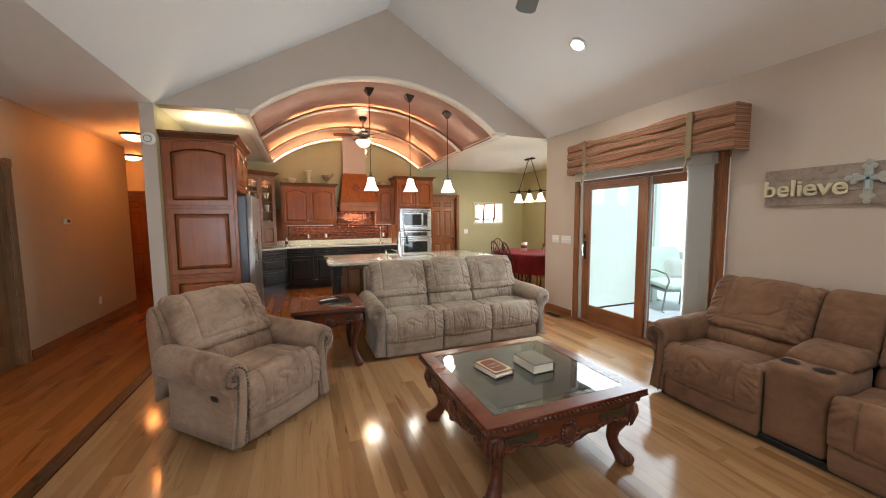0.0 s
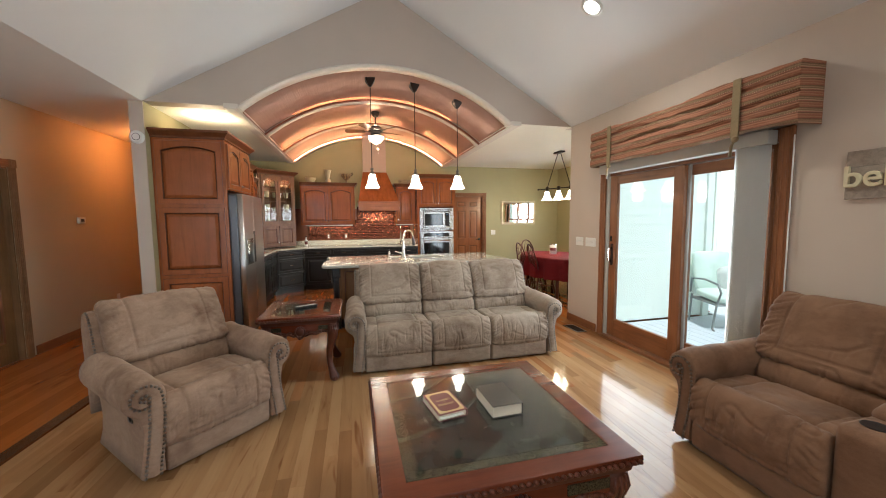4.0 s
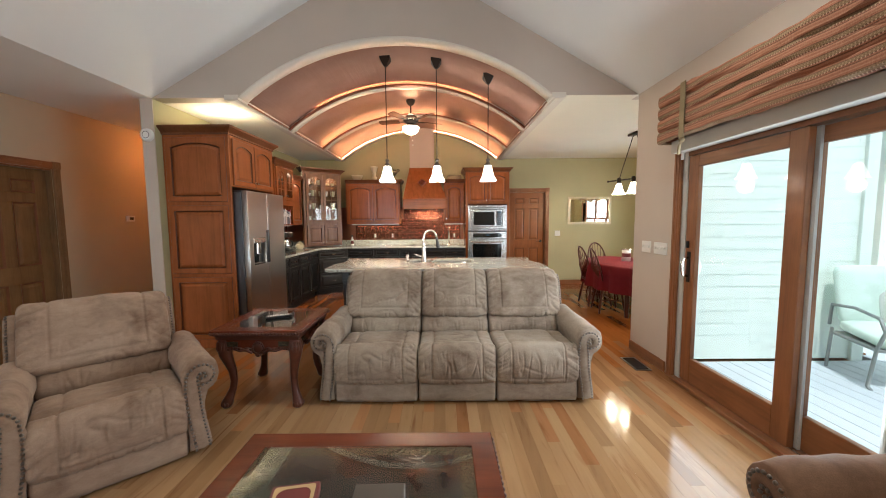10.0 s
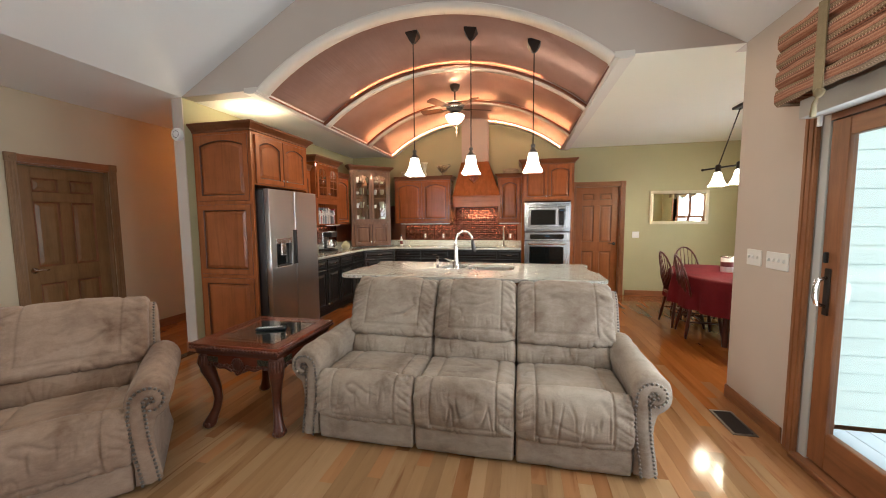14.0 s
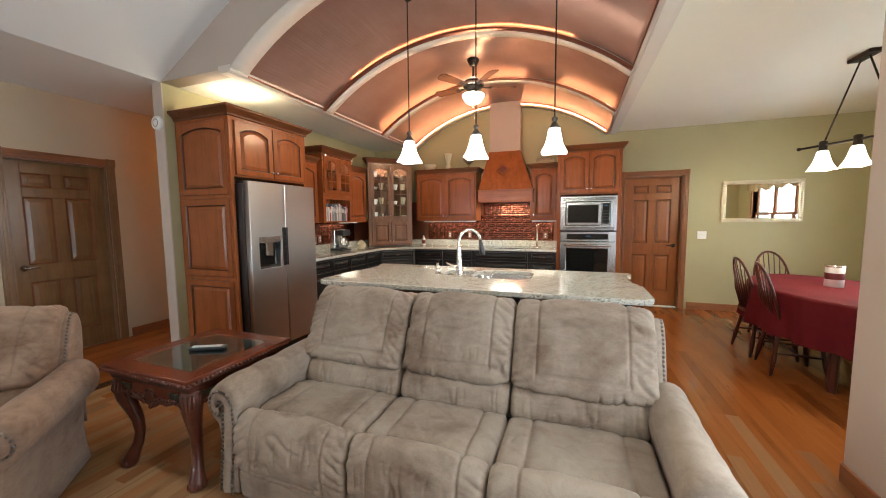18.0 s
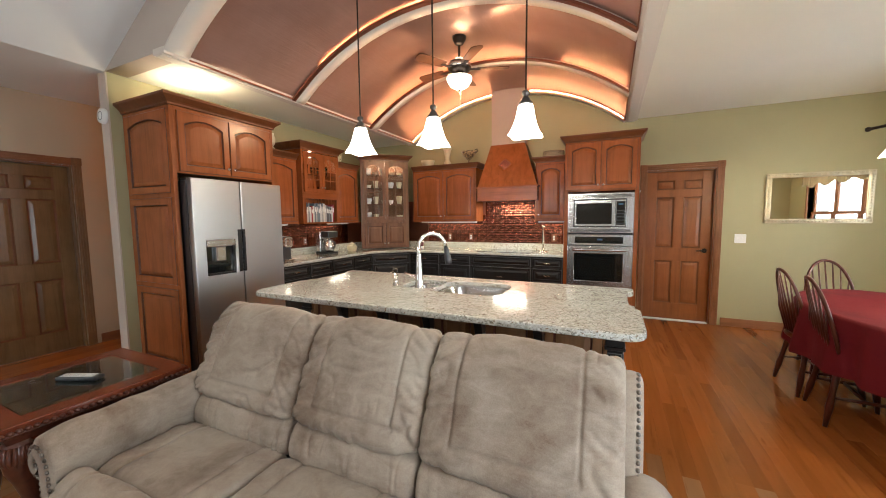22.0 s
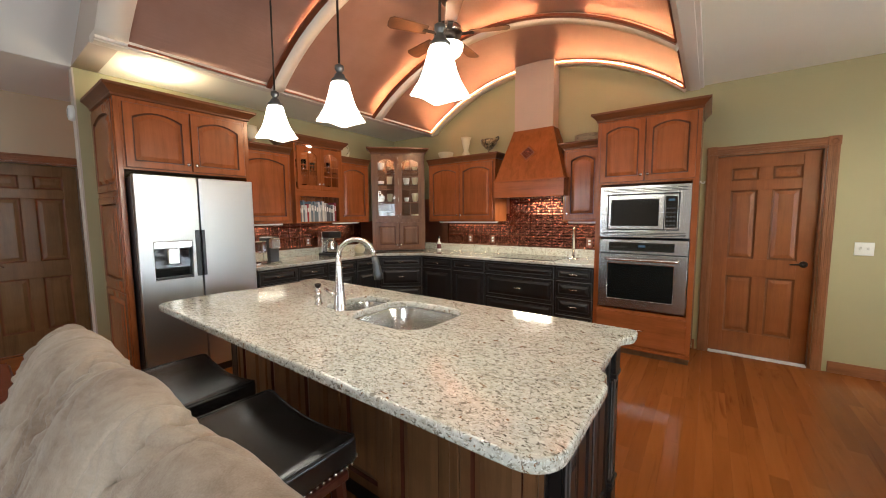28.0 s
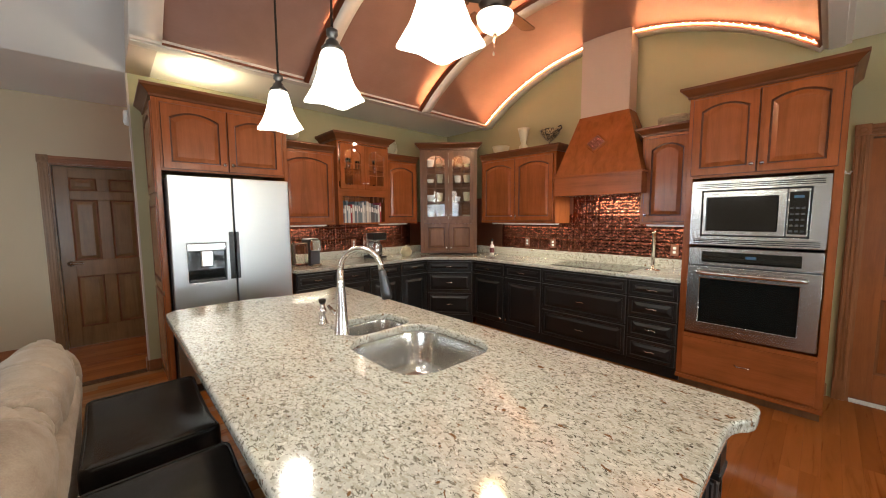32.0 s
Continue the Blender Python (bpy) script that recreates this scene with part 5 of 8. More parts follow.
TOP = 0.4855
b1 = book("hardback_book", "maroon hardback book with gold title on the table", pose(1.960, 2.955, TOP, 0, 0, 190), 0.155, 0.225, 0.036, BOOK_RED)
part("cover_border", plate(round_rect(-0.068, 0.068, -0.103, 0.103, 0.01), [round_rect(-0.056, 0.056, -0.09, 0.09, 0.03)[::-1]], 0.0008), GOLD, b1, "gold border", m=Matrix.Translation((0, 0, 0.0361)))
for txt, zz, sz in (("LEADERS", 0.018, 0.022), ("OF", 0.0, 0.009), ("LIBERTY", -0.026, 0.022)):
    me = letters(txt, sz, 0.0006)
    xs = [v.co.x for v in me.vertices]
    part("title", me, GOLD, b1, m=Matrix.Translation((-(min(xs) + max(xs)) / 2, zz, 0.0364)))
part("letter", bx(-0.055, 0.07, 0.06, 0.122, 0.018, 0.0205), PLASTIC, b1, "white paper tucked in the pages")
book("thick_book", "thick dark leather-bound book on the table", pose(2.245, 2.913, TOP, 0, 0, 182), 0.165, 0.235, 0.062, BOOK_DARK)

rm = thing("remote_control", "black remote control on the end table", "remote", pose(1.06, 4.86, 0.6255, 0, 0, 25))
part("body", bx(-0.105, 0.105, -0.027, 0.027, 0, 0.02, bevel=0.008, seg=2), BLACK, rm)
bm = bmesh.new()
for i in range(9):
    for j in range(3):
        box(bm, -0.085 + i * 0.019, -0.074 + i * 0.019, -0.019 + j * 0.014, -0.010 + j * 0.014, 0.0195, 0.0215)
part("buttons", bm, PLASTIC, rm, "grey keys")

# valance, ties and vertical blind over the sliding door
va = thing("window_valance", "striped woven valance with four pleats over the patio door", "valance")
prof = []
for k in range(4):
    z1 = 2.47 - k * 0.101
    prof += [(0.203, z1 - 0.002), (0.217, z1 - 0.010), (0.224, z1 - 0.042), (0.221, z1 - 0.080), (0.205, z1 - 0.099)]
bm = bmesh.new()
NY = 110
ys = [2.95 + (5.03 - 2.95) * i / NY for i in range(NY + 1)]
rows = []
for y in ys:
    row = []
    for i, (x, z) in enumerate(prof):
        k = (i + 2) // 5
        end = min(1.0, (y - 2.95) / 0.25, (5.03 - y) / 0.25)
        drift = (0.012 * math.sin(y * 4.1 + k * 1.9) + 0.005 * math.sin(y * 11 + k * 2.7) + 0.0025 * math.sin(y * 37 + i)) * end
        deep = 0.95 + 0.75 * math.sin(y * 5.3 + k * 2.2) * end
        x = 0.222 + (x - 0.222) * max(0.25, deep) + 0.003 * math.sin(y * 29 + i * 1.7) * end
        row.append(bm.verts.new((EAST - x, y, z + drift)))
    rows.append(row)
for a, b in zip(rows, rows[1:]):
    for i in range(len(prof) - 1):
        bm.faces.new((a[i], b[i], b[i + 1], a[i + 1]))
for row, y in ((rows[0], 2.95), (rows[-1], 5.03)):
    back = [bm.verts.new((EAST - 0.002, y, v.co.z)) for v in row]
    for i in range(len(prof) - 1):
        bm.faces.new((row[i], row[i + 1], back[i + 1], back[i]))
part("pleats", bm, STRIPE, va)
part("board", bx(EAST - 0.18, EAST - 0.001, 2.96, 5.02, 2.445, 2.462), OAK_Y, va)
for yy, ln in ((4.70, 0.10), (3.335, 0.12)):
    tie = part("tie", bx(EAST - 0.236, EAST - 0.228, yy - 0.03, yy + 0.03, 2.055, 2.478, bevel=0.003), TIE, va, "olive cloth tie")
    part("knot", ball(bmesh.new(), (EAST - 0.225, yy, 2.045), 0.026, 10, 8, (0.8, 1, 1)), TIE, tie, "", True)
    part("tail", tube([(EAST - 0.225, yy, 2.04), (EAST - 0.228, yy + 0.02, 2.0), (EAST - 0.222, yy + 0.035, 2.04 - ln)], [0.012, 0.028, 0.034], 8, flat=0.35), TIE, tie, "", True)
bl = thing("vertical_blind", "pale vertical blind drawn to one side of the patio door", "blind")
part("headrail", bx(EAST - 0.125, EAST - 0.03, 3.18, 4.985, 1.985, 2.085, bevel=0.003), RAILCLOTH, bl)
for i in range(19):
    y = 3.232 + i * 0.0082
    bm = bmesh.new()
    box(bm, -0.044, 0.044, -0.001, 0.001, 0.045, 1.985)
    part("slat", xf(bm, pose(EAST - 0.082, y, 0, 0, 0, -48 + 3.0 * math.sin(i * 2.3))), BLIND, bl)
part("cord", tube([(EAST - 0.034, 3.075, 2.03), (EAST - 0.034, 3.075, 0.35)], 0.005, 8), PLASTIC, bl, "white pull cord")
part("wand", tube([(EAST - 0.06, 4.93, 1.985), (EAST - 0.06, 4.93, 1.93)], 0.012, 8), PLASTIC, bl, "white cord stop")

# sign on the east wall
sg = thing("wall_sign", "weathered board sign with white word and a cross", "sign", pose(EAST - 0.001, 2.80, 1.57, 0, 0, -90))
for i in range(3):
    part("board", bx(0, 0.92, -0.02, 0, i * 0.0975, i * 0.0975 + 0.0965, bevel=0.002), OLDBOARD, sg)
me = letters("believe", 0.19, 0.014, 0.0035)
xs = [v.co.x for v in me.vertices]
k = 0.50 / (max(xs) - min(xs))
me.transform(Matrix.Translation((0.0, -0.028, 0.075)) @ Matrix.Rotation(radians(90), 4, "X") @ Matrix.Diagonal((k, 0.95, 1, 1)) @ Matrix.Translation((-min(xs), 0, 0)))
part("lettering", me, CREAM, sg, "raised cream letters")
bm = bmesh.new()
for dx, dz, sx, sz in ((0, 0, 0.022, 0.12), (0, 0.035, 0.072, 0.02)):
    box(bm, 0.60 + dx - sx, 0.60 + dx + sx, -0.034, -0.02, 0.145 + dz - sz, 0.145 + dz + sz, 0.004)
for dx, dz in ((0, 0.125), (-0.08, 0.035), (0.08, 0.035), (0, -0.105)):
    for k3 in range(3):
        a = k3 * 2.094 + math.atan2(dz - 0.02, dx + 1e-6)
        ball(bm, (0.60 + dx + 0.022 * math.cos(a), -0.027, 0.145 + dz + 0.022 * math.sin(a)), 0.022, 10, 6, (1, 0.35, 1))
cr = part("cross", bm, WORN, sg, "distressed cream cross with flared ends")
bm = bx(0.588, 0.612, -0.040, -0.033, 0.10, 0.215, bevel=0.003)
box(bm, 0.565, 0.635, -0.040, -0.033, 0.165, 0.188, 0.003)
part("inner_cross", bm, paint("pale_blue_paint", (0.36, 0.47, 0.50), 0.6), cr, "small pale blue cross")


def switch_plate(m, n, label, category="light switch", outlet=False):
    w = 0.07 + 0.046 * (n - 1)
    s = thing("wall_plate", label, category, m)
    part("plate", bx(-w / 2, w / 2, -0.007, 0, -0.057, 0.057, bevel=0.003), COPPER_TRIM if outlet == 2 else PLASTIC, s)
    for i in range(n):
        x = -(n - 1) * 0.023 + i * 0.046
        if outlet:
            for z in (-0.02, 0.02):
                part("socket", bx(x - 0.014, x + 0.014, -0.009, -0.006, z - 0.013, z + 0.013, bevel=0.003), PLASTIC, s, "white socket" if outlet == 2 else "")
        else:
            part("toggle", xf(bx(-0.005, 0.005, -0.02, -0.004, -0.011, 0.011, bevel=0.002), pose(x, 0, 0, -20)), PLASTIC, s)


switch_plate(pose(EAST - 0.001, 5.51, 1.155, 0, 0, -90), 3, "white triple switch plate by the patio door")
switch_plate(pose(EAST - 0.001, 5.275, 1.155, 0, 0, -90), 4, "white four-gang switch plate by the patio door")
switch_plate(pose(4.95, NORTH - 0.001, 1.13), 2, "white double switch plate on the olive wall")
switch_plate(pose(WEST + 0.001, 7.55, 0.34, 0, 0, 90), 1, "white wall outlet in the hall", "outlet", 1)
th = thing("thermostat", "small white thermostat on the hall wall", "thermostat", pose(WEST + 0.001, 6.91, 1.49, 0, 0, 90))
part("body", bx(-0.06, 0.06, -0.028, 0, -0.04, 0.04, bevel=0.006), PLASTIC, th)
part("screen", bx(-0.03, 0.03, -0.0295, -0.027, -0.018, 0.02), BLACK, th)
sm = thing("smoke_alarm", "round white smoke alarm on the wall end", "alarm", pose(-0.665, GABLE - 0.001, 2.36, 90))
part("body", lathe([(0.068, 0), (0.068, 0.012), (0.062, 0.03), (0.045, 0.036), (0.04, 0.032), (0.012, 0.034)], 28), PLASTIC, sm, "", True)
part("grille", lathe([(0.040, 0.030), (0.036, 0.034), (0.034, 0.034), (0.03, 0.03)], 24), BLACK, sm)
vt = thing("floor_vent", "dark metal floor vent near the wall", "vent", pose(4.36, 5.335, 0))
part("frame", plate(round_rect(-0.075, 0.075, -0.16, 0.16, 0.004), [round_rect(-0.057, 0.057, -0.142, 0.142, 0.003)[::-1]], 0.006, 0.001), BRASS, vt)
for i in range(12):
    part("slat", xf(bx(-0.057, 0.057, -0.009, 0.009, -0.001, 0.001), pose(0, -0.13 + i * 0.0236, 0.004, 30)), BRONZE, vt)
for nm, x, y in [("recessed_light", x, y) for x in (3.576, 0.35) for y in (4.054, 1.3, -1.4)]:
    z = CEIL + (min(x + 0.6, EAST - x)) * (RIDGE - CEIL) / (EAST - VX)
    tilt = math.degrees(math.atan2(RIDGE - CEIL, EAST - VX)) * (1 if x > VX else -1)
    r = thing(nm, "round recessed ceiling light, lit", "ceiling light", pose(x, y, z - 0.004, 0, tilt, 0), "living room downlights")
    part("trim_ring", lathe([(0.095, 0.003), (0.095, -0.004), (0.07, -0.006), (0.07, 0.003)], 28), PLASTIC, r, "", True)
    part("lamp", lathe([(0.068, -0.003), (0.04, -0.008), (0.001, -0.009)], 24), DOWNLIGHT, r, "glowing lamp", True)
    beam("downlight_beam", x, y, z - 0.05, 84 if x > VX else 60, (1.0, 0.90, 0.76))


def ceiling_fan(m, drop, angle, reach, label, lit, blade):
    f = thing("ceiling_fan", label, "ceiling fan", m)
    part("canopy", lathe([(0.075, 0), (0.07, -0.03), (0.045, -0.075), (0.02, -0.085)], 24), BRONZE, f, "", True)
    part("downrod", lathe([(0.013, -0.08), (0.013, -drop + 0.10)], 12), BRONZE, f)
    mo = part("motor", lathe([(0.03, -drop + 0.12), (0.055, -drop + 0.10), (0.105, -drop + 0.075), (0.125, -drop + 0.03), (0.115, -drop - 0.005), (0.07, -drop - 0.03), (0.05, -drop - 0.055)], 28), BRONZE, f, "", True)
    part("band", lathe([(0.127, -drop + 0.05), (0.131, -drop + 0.04), (0.131, -drop + 0.02), (0.127, -drop + 0.012)], 28), NICKEL, mo, "nickel band", True)
    for i in range(5):
        a = Matrix.Rotation(radians(angle + 72 * i), 4, "Z")
        ir = part("blade_iron", xf(bx(0.10, 0.23, -0.022, 0.022, -drop + 0.0, -drop + 0.006, bevel=0.002), a), BRONZE, f)
        me = plate([(0.19, -0.052), (reach - 0.03, -0.068), (reach, -0.045), (reach + 0.006, 0), (reach, 0.045), (reach - 0.03, 0.068), (0.19, 0.052)], [], 0.007, 0.002)
        me.transform(a @ Matrix.Translation((0, 0, -drop + 0.008)) @ Matrix.Rotation(radians(12), 4, "X"))
        part("blade", me, blade, ir)
    if lit:
        part("light_fitter", lathe([(0.05, -drop - 0.05), (0.09, -drop - 0.065), (0.09, -drop - 0.085)], 24), BRONZE, f, "", True)
        part("bowl", lathe([(0.135, -drop - 0.085), (0.13, -drop - 0.12), (0.10, -drop - 0.165), (0.05, -drop - 0.195), (0.012, -drop - 0.205)], 28), FANSHADE, f, "lit frosted glass bowl", True)
        part("finial", lathe([(0.012, -drop - 0.203), (0.018, -drop - 0.215), (0.008, -drop - 0.235), (0.002, -drop - 0.24)], 12), BRONZE, f, "", True)
        ch = part("pull_chain", tube([(0.03, -0.05, -drop - 0.07), (0.032, -0.052, -drop - 0.36)], 0.0022, 6), NICKEL, f)
        part("pull", lathe([(0.003, 0.03), (0.008, 0.015), (0.006, 0)], 10, m=Matrix.Translation((0.032, -0.052, -drop - 0.39))), PLASTIC, ch)
    return f


ceiling_fan(pose(1.965, 2.42, RIDGE - 0.01), 1.34, 66, 0.735, "grey five-blade ceiling fan under the living room ridge", False, BLADE_GREY)
ceiling_fan(pose(1.955, 7.76, VZ + VR), 0.335, 24, 0.53, "five-blade ceiling fan with a lit glass bowl under the vault", True, BLADE)

# ---- kitchen ----


def crown(bm, x0, x1, y0, y1, z, left=True, right=True, k=1.0):
    """Crown moulding round the top of a box whose front is at y0; the back stays flush."""
    prev = None
    for o, dz in ((0.0, 0.0), (0.012, 0.004), (0.012, 0.018), (0.022, 0.03), (0.045, 0.052), (0.056, 0.06), (0.056, 0.078), (0.0, 0.079)):
        o *= k
        a, b = (x0 - o if left else x0), (x1 + o if right else x1)
        ring = [bm.verts.new(p) for p in ((a, y0 - o, z + dz * k), (b, y0 - o, z + dz * k), (b, y1, z + dz * k), (a, y1, z + dz * k))]
        if prev:
            for i in range(4):
                bm.faces.new((prev[i], prev[(i + 1) % 4], ring[(i + 1) % 4], ring[i]))
        prev = ring
    bm.faces.new(prev)
    return bm


def knob(parent, x, z, mat=None):
    part("knob", lathe([(0.006, 0), (0.006, 0.012), (0.014, 0.018), (0.014, 0.024), (0.005, 0.028)], 12, m=Matrix.Translation((x, -0.02, z)) @ Matrix.Rotation(radians(90), 4, "X")), mat or NICKEL, parent, "round nickel knob", True)


def pull(parent, x, z, y=-0.02):
    part("handle", tube([(x - 0.045, y, z), (x - 0.038, y - 0.022, z + 0.003), (x - 0.018, y - 0.024, z - 0.004), (x + 0.018, y - 0.024, z + 0.004), (x + 0.038, y - 0.022, z - 0.003), (x + 0.045, y, z)], [0.006, 0.006, 0.005, 0.005, 0.006, 0.006], 8), NICKEL, parent, "curved nickel pull", True)


def door_on(cab, x0, x1, z0, z1, wood_mat, arch=0.05, hinge="", rail=0.055):
    d = part("door", raised(x1 - x0, z1 - z0, arch, 0.02, rail), {CAB: CABF, CORNERWOOD: CORNERF}.get(wood_mat, BLACKF), cab, m=Matrix.Translation((x0, -0.0205, z0)))
    if hinge:
        kx = (x1 - x0) - 0.028 if hinge == "l" else 0.028
        o = part("knob", lathe([(0.006, 0), (0.006, 0.012), (0.014, 0.018), (0.014, 0.024), (0.005, 0.028)], 12, m=Matrix.Translation((kx, 0, 0.06)) @ Matrix.Rotation(radians(90), 4, "X")), NICKEL, d, "round nickel knob", True)
    return d


def drawer_on(cab, x0, x1, z0, z1, mat, handle=True, rail=0.03):
    d = part("drawer", raised(x1 - x0, z1 - z0, 0, 0.02, rail, panel=(z1 - z0 > 0.12)), BLACKF, cab, m=Matrix.Translation((x0, -0.0205, z0)))
    if handle:
        pull(d, (x1 - x0) / 2, (z1 - z0) / 2, 0.0)
    return d


def glass_door(cab, x0, x1, z0, z1, mat, arch=0.05, cols=2, rows=4, hinge="l"):
    """A framed door with an arched glazed opening and muntins."""
    w, h, r = x1 - x0, z1 - z0, 0.05
    hole = [(r, r), (w - r, r)]
    for i in range(11):
        u = 1 - 2 * i / 10
        hole.append((w / 2 + u * (w / 2 - r), h - r - arch * u * u))
    me = plate([(0, 0), (w, 0), (w, h), (0, h)], [hole[::-1]], 0.02, 0.002)
    me.transform(Matrix.Translation((0, 0.02, 0)) @ Matrix.Rotation(radians(90), 4, "X"))
    d = part("door", me, mat, cab, m=Matrix.Translation((x0, -0.0205, z0)))
    for c in range(1, cols):
        x = r + (w - 2 * r) * c / cols
        part("muntin", bx(x - 0.006, x + 0.006, 0.003, 0.016, r - 0.002, h - r), mat, d)
    for k in range(1, rows):
        z = r + (h - 2 * r - arch) * k / rows
        part("muntin", bx(r - 0.002, w - r + 0.002, 0.004, 0.015, z - 0.006, z + 0.006), mat, d)
    g = part("pane", bx(r - 0.004, w - r + 0.004, 0.009, 0.012, r - 0.004, h - r + 0.002), GLASS, d)
    g.visible_shadow = False
    part("knob", lathe([(0.006, 0), (0.006, 0.012), (0.013, 0.018), (0.013, 0.024), (0.005, 0.028)], 12, m=Matrix.Translation((w - 0.025 if hinge == "l" else 0.025, 0, 0.07)) @ Matrix.Rotation(radians(90), 4, "X")), NICKEL, d, "", True)
    return d


def wall_cab(name, label, m, w, d, z0, z1, doors, wood_mat=None, arch=0.05, crown_k=1.0, left=True, right=True):
    wood_mat = wood_mat or CAB
    c = thing(name, label, "cabinet", m, "upper cabinets")
    part("body", bx(0, w, 0, d, z0, z1, bevel=0.002), wood_mat, c)
    n = doors
    e = 0.028
    for i in range(n):
        x0 = e + (w - 2 * e) * i / n + 0.002
        x1 = e + (w - 2 * e) * (i + 1) / n - 0.002
        door_on(c, x0, x1, z0 + 0.03, z1 - 0.04, wood_mat, arch, "l" if i % 2 == 0 and (n > 1 or right) else "r")
    part("crown", crown(bmesh.new(), 0, w, -0.001, d, z1 - 0.012, left, right, crown_k), GLAZE, c, "dark glazed crown moulding")
    return c


XL = -0.60  # west kitchen wall
# fridge surround: end panel towards the living room, cabinet over the fridge
fs = thing("fridge_surround", "tall stained maple fridge enclosure with arched doors above", "cabinet", pose(0.12, 5.865, 0, 0, 0, 90), "tall cabinets")
part("side_panel", bx(0, 0.035, 0, 0.72, 0, 2.40, bevel=0.002), CAB, fs)
part("side_panel", bx(0.975, 1.01, 0, 0.72, 0, 2.40, bevel=0.002), CAB, fs)
part("top_box", bx(0.035, 0.975, 0.0, 0.72, 1.83, 2.40, bevel=0.002), CAB, fs)
door_on(fs, 0.05, 0.50, 1.845, 2.355, CAB, 0.05, "l")
door_on(fs, 0.508, 0.96, 1.845, 2.355, CAB, 0.05, "r")
part("crown", crown(bmesh.new(), 0, 1.01, 0, 0.72, 2.388, True, True, 1.15), GLAZE, fs, "dark glazed crown moulding")
for z0, z1, ar in ((0.10, 0.82, 0), (0.86, 1.62, 0), (1.66, 2.36, 0.05)):
    bm = raised(0.66, z1 - z0, ar, 0.012, 0.06)
    part("end_panel", xf(bm, Matrix.Translation((-0.012, 0.69, z0)) @ Matrix.Rotation(radians(-90), 4, "Z")), CABF, fs, "raised end panel")

fr = thing("refrigerator", "stainless side-by-side refrigerator with water dispenser", "refrigerator", pose(0.27, 5.912, 0, 0, 0, 90))
part("body", bx(0.0, 0.91, 0.065, 0.85, 0.03, 1.765, bevel=0.004), STEEL_DARK, fr, "dark grey cabinet")
part("grille", bx(0.01, 0.90, 0.05, 0.09, 0.0, 0.075, bevel=0.004), BLACK, fr)
part("hinge_cover", bx(0.02, 0.10, 0.07, 0.18, 1.765, 1.79, bevel=0.005), BLACK, fr)
part("hinge_cover", bx(0.81, 0.89, 0.07, 0.18, 1.765, 1.79, bevel=0.005), BLACK, fr)
hole = [(0.10, 0.925), (0.10, 1.245), (0.37, 1.245), (0.37, 0.925)]
me = plate([(0.002, 0.085), (0.437, 0.085), (0.437, 1.785), (0.002, 1.785)], [hole], 0.062, 0.006)
me.transform(Matrix.Translation((0, 0.062, 0)) @ Matrix.Rotation(radians(90), 4, "X"))
ld = part("freezer_door", me, FRIDGE, fr, "brushed steel door")
part("fridge_door", bx(0.447, 0.908, 0, 0.062, 0.085, 1.785, bevel=0.008, seg=2), FRIDGE, fr, "brushed steel door")
part("handle_slot", bx(0.395, 0.437, -0.003, 0.02, 0.93, 1.335, bevel=0.004), BLACK, ld, "black recessed handle")
part("handle_slot", bx(0.447, 0.475, -0.003, 0.02, 0.93, 1.335, bevel=0.004), BLACK, fr, "black recessed handle")
ds = part("dispenser", bx(0.10, 0.37, 0.045, 0.061, 0.925, 1.245), BLACKGLASS, ld, "black water and ice dispenser")
part("control_panel", bx(0.10, 0.37, -0.002, 0.045, 1.185, 1.245, bevel=0.003), STEEL, ds)
part("spout", bx(0.19, 0.28, 0.005, 0.045, 1.05, 1.185, bevel=0.008), NICKEL, ds, "steel dispenser paddle")
part("tray", bx(0.11, 0.36, 0.0, 0.045, 0.928, 0.945, bevel=0.003), STEEL_DARK, ds)

UD = 0.345  # depth of the wall cabinets
wall_cab("wall_cabinet", "stained maple wall cabinet with an arched door", pose(XL + UD, 6.90, 0, 0, 0, 90), 0.64, UD, 1.365, 2.205, 1, left=False, right=False)
wall_cab("wall_cabinet", "stained maple wall cabinet with an arched door", pose(XL + UD, 8.235, 0, 0, 0, 90), 0.545, UD, 1.365, 2.205, 1, left=False, right=False)


def hollow(c, w, d, z0, z1, mat, back=None):
    t = 0.018
    for b in ((0, t, 0, d, z0, z1), (w - t, w, 0, d, z0, z1), (t, w - t, 0, d, z0, z0 + t), (t, w - t, 0, d, z1 - t, z1), (t, w - t, d - 0.01, d, z0 + t, z1 - t)):
        part("panel", bx(*b), mat, c)


# glazed cabinet with a cookbook shelf
W2 = 0.70
bk = thing("display_cabinet", "stained maple cabinet with glazed doors above a cookbook shelf", "cabinet", pose(XL + 0.43, 7.54, 0, 0, 0, 90), "upper cabinets")
hollow(bk, W2, 0.43, 1.365, 2.345, CAB)
part("shelf", bx(0.018, W2 - 0.018, 0.0, 0.41, 1.71, 1.735), CAB_X, bk)
part("glass_shelf", bx(0.018, W2 - 0.018, 0.04, 0.41, 2.02, 2.028), GLASS, bk)
part("face_rail", bx(0.0, W2, -0.001, 0.02, 1.70, 1.80, bevel=0.002), CAB_X, bk)
part("stile", bx(0.0, 0.06, -0.001, 0.02, 1.365, 1.70, bevel=0.002), CAB, bk)
part("stile", bx(W2 - 0.06, W2, -0.001, 0.02, 1.365, 1.70, bevel=0.002), CAB, bk)
for i in range(9):
    x = 0.09 + i * (W2 - 0.18) / 8
    part("spindle", tube([(x, 0.01, 1.63), (x, 0.01, 1.70)], 0.006, 6), CAB, bk)
